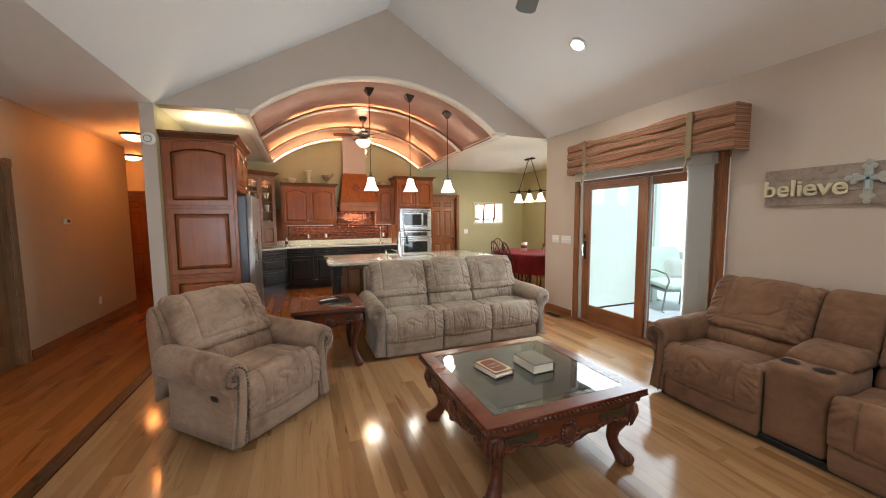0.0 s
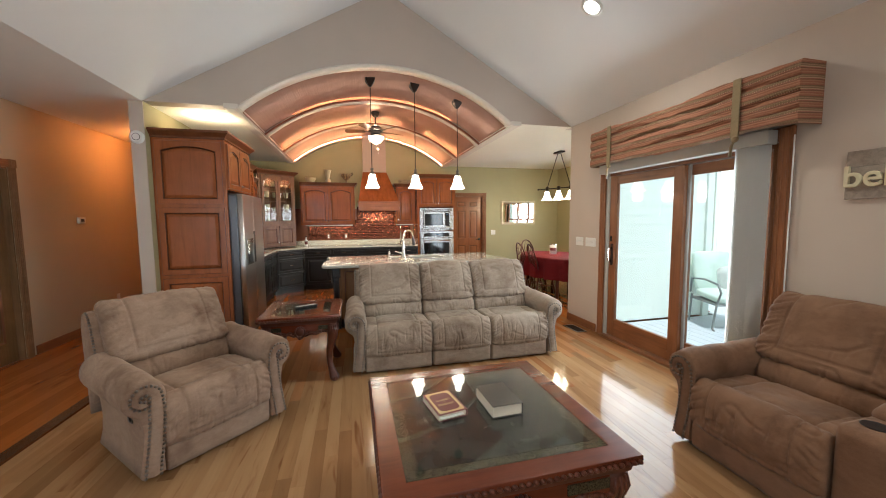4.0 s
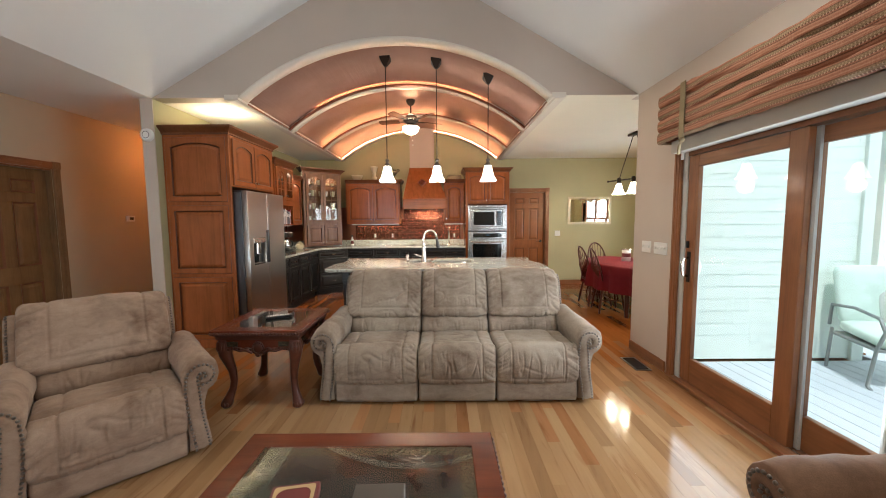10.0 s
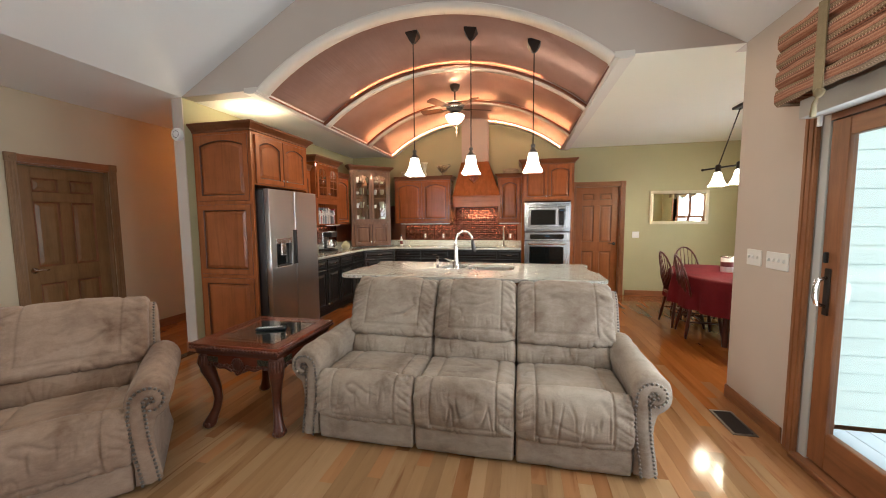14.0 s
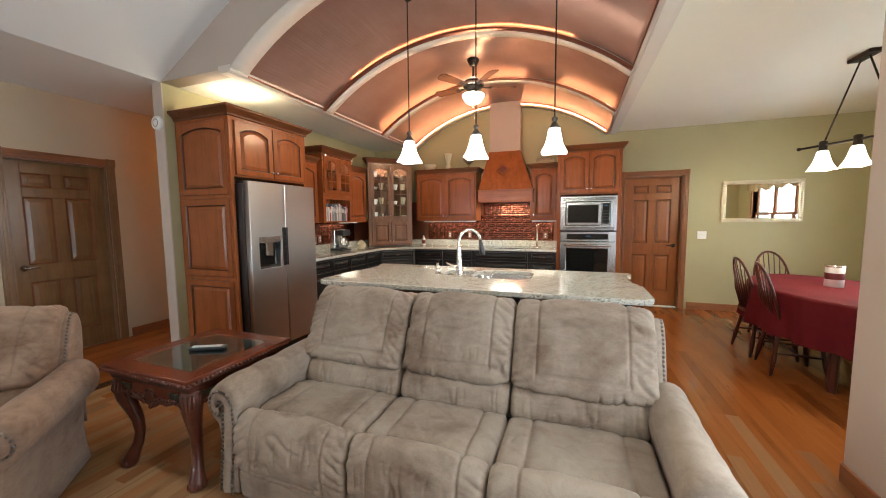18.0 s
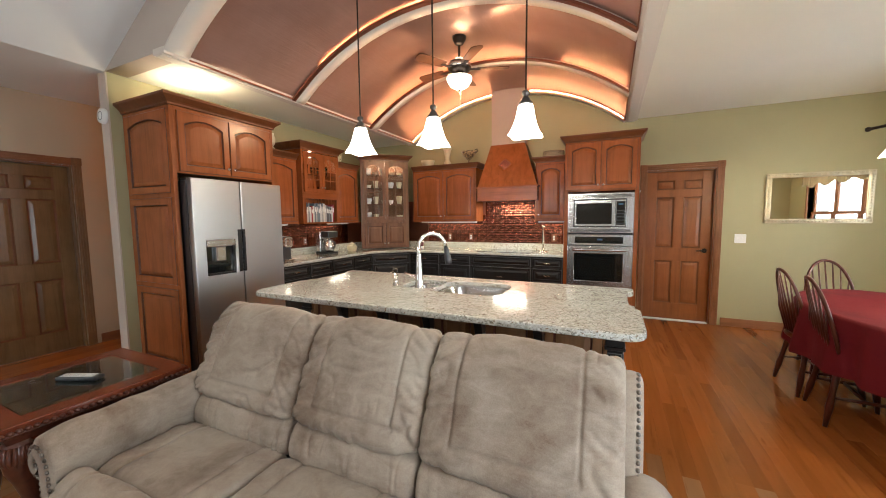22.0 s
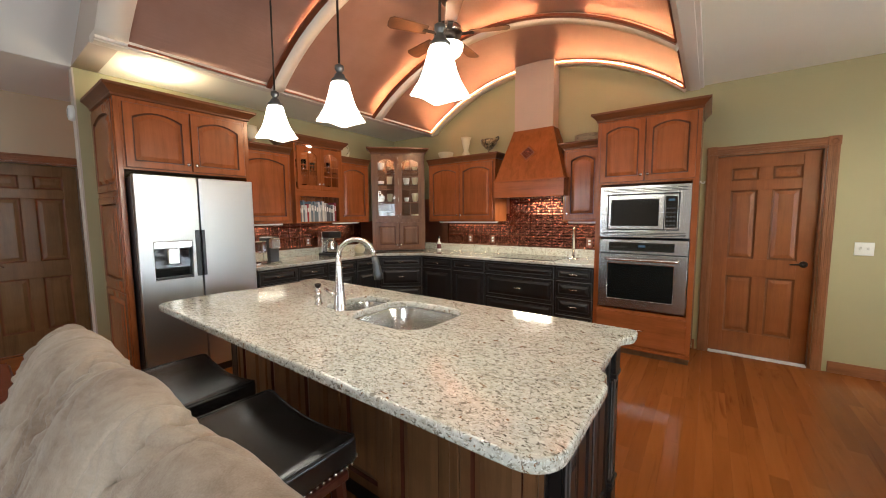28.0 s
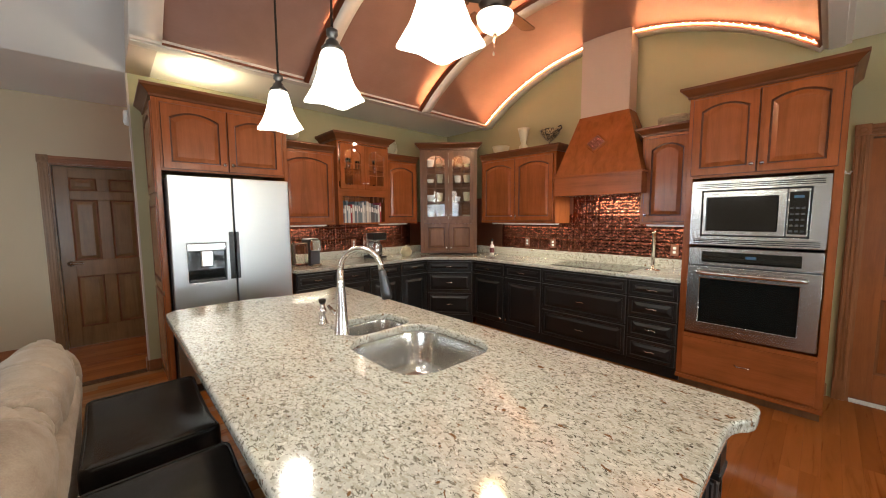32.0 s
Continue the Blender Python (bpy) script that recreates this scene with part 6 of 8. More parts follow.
glass_door(bk, 0.03, W2 / 2 - 0.002, 1.785, 2.305, CAB, 0.05, 2, 3, "l")
glass_door(bk, W2 / 2 + 0.002, W2 - 0.03, 1.785, 2.305, CAB, 0.05, 2, 3, "r")
part("crown", crown(bmesh.new(), 0, W2, 0, 0.43, 2.335, True, True, 1.2), GLAZE, bk, "dark glazed crown moulding")
rng = random.Random(4)
BOOKTONES = [shader("book_cover", c, 0.55)[0] for c in ((0.62, 0.58, 0.5), (0.30, 0.02, 0.03), (0.45, 0.43, 0.4), (0.08, 0.08, 0.09), (0.6, 0.6, 0.58), (0.35, 0.28, 0.2), (0.16, 0.2, 0.22))]
x = 0.07
while x < W2 - 0.10:
    t = rng.uniform(0.012, 0.032)
    hgt = rng.uniform(0.2, 0.27)
    tone = rng.choice(BOOKTONES)
    cb = thing("cookbook", "upright cookbook on the open shelf", "book", pose(XL + 0.43 - 0.02, 7.54 + x, 1.3835, 0, 0, 90), "cookbooks")
    part("cover", bx(0, t, 0, 0.19, 0, hgt, bevel=0.0015), tone, cb)
    part("spine_label", bx(t * 0.2, t * 0.8, -0.001, 0.001, hgt * 0.55, hgt * 0.8), PLASTIC, cb)
    x += t + 0.0015

# corner cabinet, standing on the counter across the corner
CC = Matrix.Translation((-0.225, 8.815, 0)) @ Matrix.Rotation(radians(45), 4, "Z")
WC = 0.80
cc = thing("corner_cabinet", "tall glazed corner cabinet of stained maple on the counter", "cabinet", CC, "upper cabinets")
DC = 0.33
for b in ((0, 0.06, 0, 0.02, 0.935, 2.39), (WC - 0.06, WC, 0, 0.02, 0.935, 2.39), (0.06, WC - 0.06, 0, 0.02, 1.345, 1.415), (0.06, WC - 0.06, 0, 0.02, 2.33, 2.39), (0.06, WC - 0.06, 0, 0.02, 0.935, 0.96)):
    part("face_frame", bx(*b, bevel=0.002), CORNERWOOD, cc)


def corner_board(z0, z1, mat, nm):
    me = plate([(0.004, 0.021), (WC - 0.004, 0.021), (WC - 0.004 + 0.0, 0.05), (WC / 2 + 0.06, 0.37), (WC / 2 - 0.06, 0.37), (0.004, 0.05)], [], z1 - z0)
    part(nm, me, mat, cc, m=Matrix.Translation((0, 0, z0)))


corner_board(0.93, 0.95, CORNERWOOD, "bottom")
corner_board(1.37, 1.39, CORNERWOOD, "shelf")
corner_board(2.37, 2.39, CORNERWOOD, "top")
for z in (1.66, 1.92, 2.14):
    corner_board(z, z + 0.008, GLASS, "glass_shelf")
for a, b in (((0.004, 0.05), (WC / 2 - 0.06, 0.37)), ((WC / 2 - 0.06, 0.37), (WC / 2 + 0.06, 0.37)), ((WC / 2 + 0.06, 0.37), (WC - 0.004, 0.05))):
    bm = bmesh.new()
    vs = [bm.verts.new((p[0], p[1] + o, z)) for o in (0, 0.012) for p, z in ((a, 0.95), (b, 0.95), (b, 2.37), (a, 2.37))]
    for f in ((0, 1, 2, 3), (4, 5, 6, 7), (0, 1, 5, 4), (2, 3, 7, 6), (1, 2, 6, 5), (0, 3, 7, 4)):
        bm.faces.new([vs[k] for k in f])
    part("side", bm, CORNERWOOD, cc)
glass_door(cc, 0.05, WC / 2 - 0.002, 1.405, 2.345, CORNERWOOD, 0.05, 2, 4, "l")
glass_door(cc, WC / 2 + 0.002, WC - 0.05, 1.405, 2.345, CORNERWOOD, 0.05, 2, 4, "r")
door_on(cc, 0.05, WC / 2 - 0.002, 0.955, 1.355, CORNERWOOD, 0, "l")
door_on(cc, WC / 2 + 0.002, WC - 0.05, 0.955, 1.355, CORNERWOOD, 0, "r")
part("crown", crown(bmesh.new(), 0, WC, 0, 0.12, 2.378, True, True, 1.15), GLAZE, cc, "dark glazed crown moulding")
bulb("cabinet_lamp", *(CC @ Vector((WC / 2, 0.15, 2.33))), 9, (1.0, 0.64, 0.36), 0.02)
bulb("cabinet_lamp", XL + 0.22, 7.54 + 0.35, 2.30, 3, WARM, 0.02)

# back wall: wall cabinets, hood, ovens
wall_cab("wall_cabinet", "stained maple wall cabinet with two arched doors", pose(0.45, NORTH - UD, 0), 1.12, UD, 1.365, 2.205, 2, right=True, left=False)
wall_cab("wall_cabinet", "narrow stained maple wall cabinet beside the hood", pose(2.475, NORTH - UD, 0), 0.43, UD, 1.365, 2.205, 1, left=True, right=False)

hd = thing("range_hood", "tapered stained wood range hood with a copper diamond tile", "range hood")
part("canopy_box", bx(1.645, 2.53, 9.19, NORTH - 0.002, 1.665, 1.86, bevel=0.004), CAB_X, hd)
part("canopy_rail", bx(1.632, 2.543, 9.178, NORTH - 0.002, 1.855, 1.88, bevel=0.005), CAB_X, hd)
bm = bmesh.new()
lo = [bm.verts.new(p) for p in ((1.65, 9.195, 1.88), (2.525, 9.195, 1.88), (2.525, NORTH - 0.002, 1.88), (1.65, NORTH - 0.002, 1.88))]
hi = [bm.verts.new(p) for p in ((1.762, 9.50, 2.53), (2.285, 9.50, 2.53), (2.285, NORTH - 0.002, 2.53), (1.762, NORTH - 0.002, 2.53))]
for k in range(4):
    bm.faces.new((lo[k], lo[(k + 1) % 4], hi[(k + 1) % 4], hi[k]))
bm.faces.new(lo[::-1])
bm.faces.new(hi)
part("taper", bm, CAB, hd)
tilt = math.degrees(math.atan2(0.305, 0.65))
dm = part("diamond", bx(-0.085, 0.085, -0.016, 0.004, -0.085, 0.085, bevel=0.006), CAB, hd, "wood diamond frame", m=Matrix.Translation((2.03, 9.34, 2.20)) @ Matrix.Rotation(radians(-tilt), 4, "X") @ Matrix.Rotation(radians(45), 4, "Y"))
dt = part("diamond_tile", bx(-0.066, 0.066, -0.020, -0.012, -0.066, 0.066, bevel=0.003), COPPER_TRIM, dm, "pressed copper tile")
bm = bmesh.new()
for i in range(4):
    for j in range(4):
        ball(bm, (-0.044 + i * 0.0293, -0.02, -0.044 + j * 0.0293), 0.013, 8, 5, (1, 0.6, 1))
part("boss_pattern", bm, BRIGHT_COPPER, dt, "", True)
solid("chimney_breast", bx(1.768, 2.278, 9.51, NORTH, 2.53, 3.36), paint("rose_taupe_paint", (0.50, 0.37, 0.30)), "painted chimney breast above the range hood", "wall")
area_lamp("hood_lamp", 2.08, 9.42, 1.66, (2.08, 9.40, 0), 0.5, 0.1, 11, (1.0, 0.84, 0.6))
# slim strips, unseen, added under the wall cabinets to brighten worktop and tiles
for m, ln in ((pose(0.52, 9.52, 1.363), 1.0), (pose(2.49, 9.52, 1.363), 0.38), (pose(XL + 0.17, 6.94, 1.363, 0, 0, 90), 0.56), (pose(XL + 0.17, 8.26, 1.363, 0, 0, 90), 0.46)):
    ul = thing("under_cabinet_light", "slim strip added unseen under the wall cabinet to light the worktop", "strip light", m, "under-cabinet lights")
    part("housing", bx(0, ln, -0.02, 0.02, -0.014, 0.0, bevel=0.003), PLASTIC, ul)
    part("lens", bx(0.01, ln - 0.01, -0.014, 0.014, -0.018, -0.014), STRIPLENS, ul, "frosted lens")
    c = m @ Vector((ln / 2, 0, -0.022))
    area_lamp("strip_beam", c.x, c.y, c.z, (c.x, c.y, 0), ln if m[0][0] > 0.5 else 0.06, 0.06 if m[0][0] > 0.5 else ln, 3.9 * ln, (1.0, 0.83, 0.58))

ov = thing("oven_cabinet", "tall stained maple oven cabinet with arched doors", "cabinet", pose(2.91, 9.07, 0), "tall cabinets")
part("side", bx(0, 0.045, 0, 0.625, 0.09, 2.385, bevel=0.002), CAB, ov)
part("side", bx(0.825, 0.87, 0, 0.625, 0.09, 2.385, bevel=0.002), CAB, ov)
part("top_box", bx(0.045, 0.825, 0, 0.625, 1.745, 2.385), CAB, ov)
part("bottom_box", bx(0.045, 0.825, 0, 0.625, 0.09, 0.475), CAB, ov)
part("back", bx(0.045, 0.825, 0.60, 0.625, 0.475, 1.745), CAB, ov)
part("toe_kick", bx(0.01, 0.86, 0.06, 0.62, 0, 0.09), WALNUT, ov)
part("base_rail", bx(-0.004, 0.874, -0.012, 0.0, 0.075, 0.11, bevel=0.003), CAB_X, ov)
door_on(ov, 0.03, 0.433, 1.765, 2.36, CAB, 0.045, "l")
door_on(ov, 0.437, 0.84, 1.765, 2.36, CAB, 0.045, "r")
part("crown", crown(bmesh.new(), 0, 0.87, 0, 0.625, 2.375, True, True, 1.1), GLAZE, ov, "dark glazed crown moulding")
dr = part("drawer", bx(0.04, 0.83, -0.021, 0.0, 0.125, 0.445, bevel=0.004), CAB_X, ov)
pull(dr, 0.435, 0.29, -0.02)

mw = thing("microwave", "built-in stainless microwave with trim kit", "microwave", pose(2.958, 9.05, 1.215))
part("trim_frame", plate([(0, 0), (0.774, 0), (0.774, 0.505), (0, 0.505)], [[(0.072, 0.072), (0.072, 0.428), (0.688, 0.428), (0.688, 0.072)]], 0.02, 0.003), STEEL, mw, "steel trim with vents", m=Matrix.Translation((0, 0.02, 0)) @ Matrix.Rotation(radians(90), 4, "X"))
for z0, z1 in ((0.015, 0.055), (0.445, 0.495)):
    for k in range(3):
        part("vent_slot", bx(0.03, 0.744, -0.002, 0.003, z0 + k * 0.014, z0 + k * 0.014 + 0.006), BLACK, mw)
part("body", bx(0.068, 0.692, 0.021, 0.45, 0.068, 0.432), BLACK, mw, "black housing behind the door")
md = part("door", bx(0.082, 0.565, -0.012, 0.021, 0.082, 0.418, bevel=0.004), STEEL, mw, "steel door with dark window")
part("window", bx(0.105, 0.525, -0.014, -0.011, 0.115, 0.375, bevel=0.006), BLACKGLASS, md)
face = part("control_face", bx(0.57, 0.678, -0.012, 0.021, 0.082, 0.418, bevel=0.004), STEEL, mw, "steel surround of the keypad")
cp = part("control_panel", bx(0.578, 0.672, -0.0135, -0.011, 0.10, 0.395, bevel=0.002), BLACKGLASS, mw, "black keypad")
for i in range(5):
    for j in range(3):
        part("key", bx(0.585 + j * 0.028, 0.603 + j * 0.028, -0.0145, -0.011, 0.115 + i * 0.04, 0.128 + i * 0.04), STEEL_DARK, cp)
part("display", bx(0.600, 0.650, -0.0145, -0.011, 0.352, 0.370), DISPLAY, cp, "dim blue clock display")

on = thing("wall_oven", "stainless built-in wall oven with a bar handle", "oven", pose(2.962, 9.045, 0.49))
part("body", bx(0.01, 0.756, 0.03, 0.58, 0.0, 0.70), STEEL_DARK, on)
pn = part("control_panel", bx(0, 0.766, 0, 0.03, 0.565, 0.705, bevel=0.004), STEEL, on)
part("glass_strip", bx(0.09, 0.66, -0.002, 0.002, 0.59, 0.675), BLACKGLASS, pn, "black glass control strip")
part("display", bx(0.36, 0.42, -0.003, -0.001, 0.63, 0.65), DISPLAY, pn)
me = plate([(0, 0.01), (0.766, 0.01), (0.766, 0.555), (0, 0.555)], [[(0.085, 0.10), (0.085, 0.46), (0.66, 0.46), (0.66, 0.10)]], 0.04, 0.004)
me.transform(Matrix.Translation((0, 0.035, 0)) @ Matrix.Rotation(radians(90), 4, "X"))
od = part("door", me, STEEL, on, "steel door")
part("window", bx(0.08, 0.665, 0.006, 0.012, 0.095, 0.465), BLACKGLASS, od, "dark oven window")
part("bar_handle", tube([(0.07, -0.005, 0.505), (0.075, -0.045, 0.507), (0.12, -0.052, 0.508), (0.64, -0.052, 0.508), (0.685, -0.045, 0.507), (0.69, -0.005, 0.505)], 0.016, 14), NICKEL, od, "steel bar handle", True)
part("badge", bx(0.34, 0.44, -0.007, -0.004, 0.045, 0.06), NICKEL, od)
hk = thing("wall_hook", "small white hook on the cabinet side", "hook", pose(3.781, 9.40, 1.74))
part("hook", tube([(0.0, 0, 0.02), (0.012, 0, 0.0), (0.03, 0, -0.005), (0.035, 0, 0.015)], 0.006, 8), PLASTIC, hk, "", True)

# base cabinets: west run, corner, north run
BZ = 0.875


def base_cab(label, m, w, d, rows):
    """A black base cabinet; rows are (kind, x0, x1, z0, z1)."""
    c = thing("base_cabinet", label, "cabinet", m, "base cabinets")
    part("body", bx(0, w, 0, d, 0.10, BZ, bevel=0.001), BLACKCAB, c)
    part("toe_kick", bx(0, w, 0.07, d, 0, 0.10), BLACK, c)
    for kind, x0, x1, z0, z1 in rows:
        if kind == "drawer":
            drawer_on(c, x0, x1, z0, z1, BLACKCAB)
        elif kind == "blank":
            drawer_on(c, x0, x1, z0, z1, BLACKCAB, False)
        else:
            door_on(c, x0, x1, z0, z1, BLACKCAB, 0, kind[-1])
    return c


FX = 0.06
g = 0.012
for y0, y1, two in ((6.93, 7.385, 0), (7.385, 7.785, 0), (7.785, 8.235, 0), (8.235, 8.675, 0)):
    w = y1 - y0
    hg = "door_l" if round((y0 - 6.9) / 0.44) % 2 == 0 else "door_r"
    base_cab("black base cabinet with a drawer over a door", pose(FX, y0, 0, 0, 0, 90), w, FX - XL - 0.002, [("drawer", g, w - g, 0.72, 0.855), (hg, g, w - g, 0.13, 0.705)])
wd = math.hypot(0.53 - FX, 9.09 - 8.675)
base_cab("black corner base cabinet with three drawers", Matrix.Translation((FX, 8.675, 0)) @ Matrix.Rotation(math.atan2(9.09 - 8.675, 0.53 - FX), 4, "Z"), wd, 0.44, [("drawer", 0.02, wd - 0.02, 0.72, 0.855), ("drawer", 0.02, wd - 0.02, 0.44, 0.705), ("drawer", 0.02, wd - 0.02, 0.13, 0.425)])
for x0, x1, rows in ((0.53, 1.06, [("drawer", g, 0.53 - g, 0.72, 0.855), ("door_l", g, 0.53 - g, 0.13, 0.705)]), (1.06, 1.58, [("drawer", g, 0.52 - g, 0.72, 0.855), ("door_r", g, 0.52 - g, 0.13, 0.705)]),
                     (1.58, 2.49, [("blank", g, 0.91 - g, 0.72, 0.855), ("drawer", g, 0.91 - g, 0.43, 0.705), ("drawer", g, 0.91 - g, 0.13, 0.415)]),
                     (2.49, 2.908, [("drawer", g, 0.418 - g, 0.72, 0.855), ("drawer", g, 0.418 - g, 0.53, 0.705), ("drawer", g, 0.418 - g, 0.335, 0.515), ("drawer", g, 0.418 - g, 0.13, 0.32)])):
    base_cab("black base cabinet with nickel pulls below the counter", pose(x0, 9.09, 0), x1 - x0, NORTH - 9.09 - 0.002, rows)

ct = tagged(part("worktop", plate([(XL + 0.003, 6.925), (FX + 0.03, 6.925), (FX + 0.03, 8.66), (0.545, 9.06), (2.905, 9.06), (2.905, NORTH - 0.003), (XL + 0.003, NORTH - 0.003)], [], 0.038, 0.008), GRANITE, None, m=Matrix.Translation((0, 0, BZ + 0.001))), "speckled cream granite worktop along two walls", "worktop")
SP = BZ + 0.0395
bs = tagged(part("granite_splash", bx(XL + 0.003, XL + 0.023, 6.925, NORTH - 0.003, SP, SP + 0.10, bevel=0.002), GRANITE, None), "low granite upstand behind the worktop", "upstand")
tagged(part("granite_splash", bx(XL + 0.024, 2.905, NORTH - 0.023, NORTH - 0.003, SP, SP + 0.10, bevel=0.002), GRANITE, None), "low granite upstand behind the worktop", "upstand")
ck = thing("cooktop", "black glass cooktop set in the granite", "cooktop", pose(1.66, 9.13, SP - 0.0005))
part("glass", bx(0, 0.80, 0, 0.50, 0, 0.006, bevel=0.002), BLACKGLASS, ck)
for cx, cy, r in ((0.17, 0.14, 0.085), (0.17, 0.37, 0.07), (0.43, 0.25, 0.11), (0.66, 0.36, 0.085)):
    part("burner_ring", lathe([(r, 0.0058), (r, 0.0068), (r - 0.003, 0.0068), (r - 0.003, 0.0058)], 32, m=Matrix.Translation((cx, cy, 0))), STEEL_DARK, ck)

# pressed copper tiles
N = 26
bm = bmesh.new()
TS = 0.152
grid = []
for j in range(N + 1):
    row = []
    for i in range(N + 1):
        u, v = 2 * i / N - 1, 2 * j / N - 1
        along, across = (abs(u) + abs(v)) / 1.414 - 0.68, (abs(u) - abs(v)) / 1.414
        petal = math.hypot(along / 0.40, across / 0.21)
        hgt = 0.85 * math.exp(-((petal - 0.85) / 0.26) ** 2) + 0.8 * math.exp(-(math.hypot(u, v) / 0.16) ** 2)
        hgt += 0.6 * max(math.exp(-((math.hypot(abs(p) - 1, q) - 0.38) / 0.08) ** 2) for p, q in ((u, v), (v, u)))
        edge = max(abs(u), abs(v))
        if edge > 0.93:
            hgt = 0.45
        if edge > 0.99:
            hgt = -0.3
        row.append(bm.verts.new((i / N * TS, -0.006 * hgt - 0.002, j / N * TS)))
    grid.append(row)
for j in range(N):
    for i in range(N):
        bm.faces.new((grid[j][i], grid[j][i + 1], grid[j + 1][i + 1], grid[j + 1][i]))
tile_me = bpy.data.meshes.new("tile")
bmesh.ops.recalc_face_normals(bm, faces=bm.faces)
bm.to_mesh(tile_me)
bm.free()
tile_me.materials.append(COPPER)
for p in tile_me.polygons:
    p.use_smooth = True
spl = thing("copper_backsplash", "pressed copper tile backsplash above the granite", "backsplash", kind="structure")
part("backing", bx(XL + 0.0015, 2.905, NORTH - 0.004, NORTH - 0.0015, SP + 0.10, 1.72), COPPER_TRIM, spl)
part("backing", bx(XL + 0.0015, XL + 0.004, 6.925, NORTH - 0.004, SP + 0.10, 1.37), COPPER_TRIM, spl)
for i in range(15):
    x = 0.55 + i * TS
    rows = 5 if 1.54 < x + TS / 2 < 2.50 else 3
    for j in range(rows):
        part("tile", tile_me, COPPER, spl, m=Matrix.Translation((x, NORTH - 0.006, SP + 0.10 + j * TS)))
for i in range(13):
    for j in range(3):
        part("tile", tile_me, COPPER, spl, m=Matrix.Translation((XL + 0.006, 6.93 + i * TS, SP + 0.10 + j * TS)) @ Matrix.Rotation(radians(90), 4, "Z"))
for x in (0.98, 1.36, 2.70):
    switch_plate(pose(x, NORTH - 0.013, SP + 0.19), 1, "white outlet in a bronze plate on the copper tiles", "outlet", 2)
switch_plate(pose(XL + 0.013, 7.95, SP + 0.19, 0, 0, 90), 1, "white outlet in a bronze plate on the copper tiles", "outlet", 2)

# ---- island ----
IZ = 0.872
isl = thing("kitchen_island", "dark island with walnut panels, black posts and corbels", "island")
IX0, IX1, IY0, IY1 = 1.27, 3.53, 6.17, 6.84
part("body", bx(IX0, IX1, IY0, IY1, 0.09, IZ), BLACKCAB, isl, "black lacquered carcass")
part("toe_kick", bx(IX0 + 0.03, IX1 - 0.03, IY0 + 0.03, IY1 - 0.06, 0, 0.09), BLACK, isl)
n = 6
pw = (IX1 - IX0 - 0.10) / n
for i in range(n):
    part("front_panel", raised(pw - 0.05, 0.70, 0, 0.014, 0.05), WALNUTF, isl, "walnut raised panel", m=Matrix.Translation((IX0 + 0.05 + i * pw + 0.025, IY0 - 0.014, 0.13)))
for i in range(n + 1):
    x = IX0 + 0.05 + i * pw
    part("pilaster", bx(x - 0.022, x + 0.022, IY0 - 0.02, IY0, 0.09, IZ, bevel=0.004), WALNUT, isl)
    if 0 < i < n:
        co = plate([(0, 0), (0.0, 0.20), (-0.19, 0.20), (-0.19, 0.175), (-0.15, 0.165), (-0.10, 0.13), (-0.07, 0.08), (-0.055, 0.03), (-0.03, 0.0)], [], 0.05, 0.004)
        co.transform(Matrix.Translation((x - 0.025, IY0 - 0.0205, IZ - 0.202)) @ Matrix.Rotation(radians(90), 4, "Z") @ Matrix.Rotation(radians(90), 4, "X"))
        part("corbel", co, BLACKCAB, isl, "black scroll corbel")
for i in range(2):
    part("side_panel", xf(raised(0.27, 0.70, 0, 0.014, 0.05), Matrix.Translation((IX1 + 0.014, IY0 + 0.05 + i * 0.30, 0.13)) @ Matrix.Rotation(radians(90), 4, "Z")), BLACKF, isl, "black raised side panel")
for px, py in ((IX1 - 0.06, IY0 - 0.03), (IX1 - 0.06, IY1 - 0.055), (IX0 - 0.03, IY0 - 0.03), (IX0 - 0.03, IY1 - 0.055)):
    ps = part("post", bx(px + 0.008, px + 0.087, py + 0.008, py + 0.087, 0.16, 0.72, bevel=0.004), BLACKCAB, isl, "black fluted corner post")
    part("post_base", bx(px, px + 0.095, py, py + 0.095, 0.0, 0.16, bevel=0.004), BLACKCAB, ps)
    part("post_head", bx(px, px + 0.095, py, py + 0.095, 0.72, IZ, bevel=0.004), BLACKCAB, ps)
    for z in (0.18, 0.70):
        part("ring", bx(px - 0.004, px + 0.099, py - 0.004, py + 0.099, z, z + 0.022, bevel=0.004), BLACKCAB, ps)
    part("post_panel", raised(0.071, 0.47, 0, 0.006, 0.013), BLACKF, ps, m=Matrix.Translation((px + 0.012, py + 0.003, 0.215)))
    part("post_panel", raised(0.071, 0.47, 0, 0.006, 0.013), BLACKF, ps, m=Matrix.Translation((px + 0.092, py + 0.012, 0.215)) @ Matrix.Rotation(radians(90), 4, "Z"))


def arcpts(cx, cy, r, a0, a1, n=7):
    return [(cx + r * math.cos(radians(a0 + (a1 - a0) * i / n)), cy + r * math.sin(radians(a0 + (a1 - a0) * i / n))) for i in range(n + 1)]


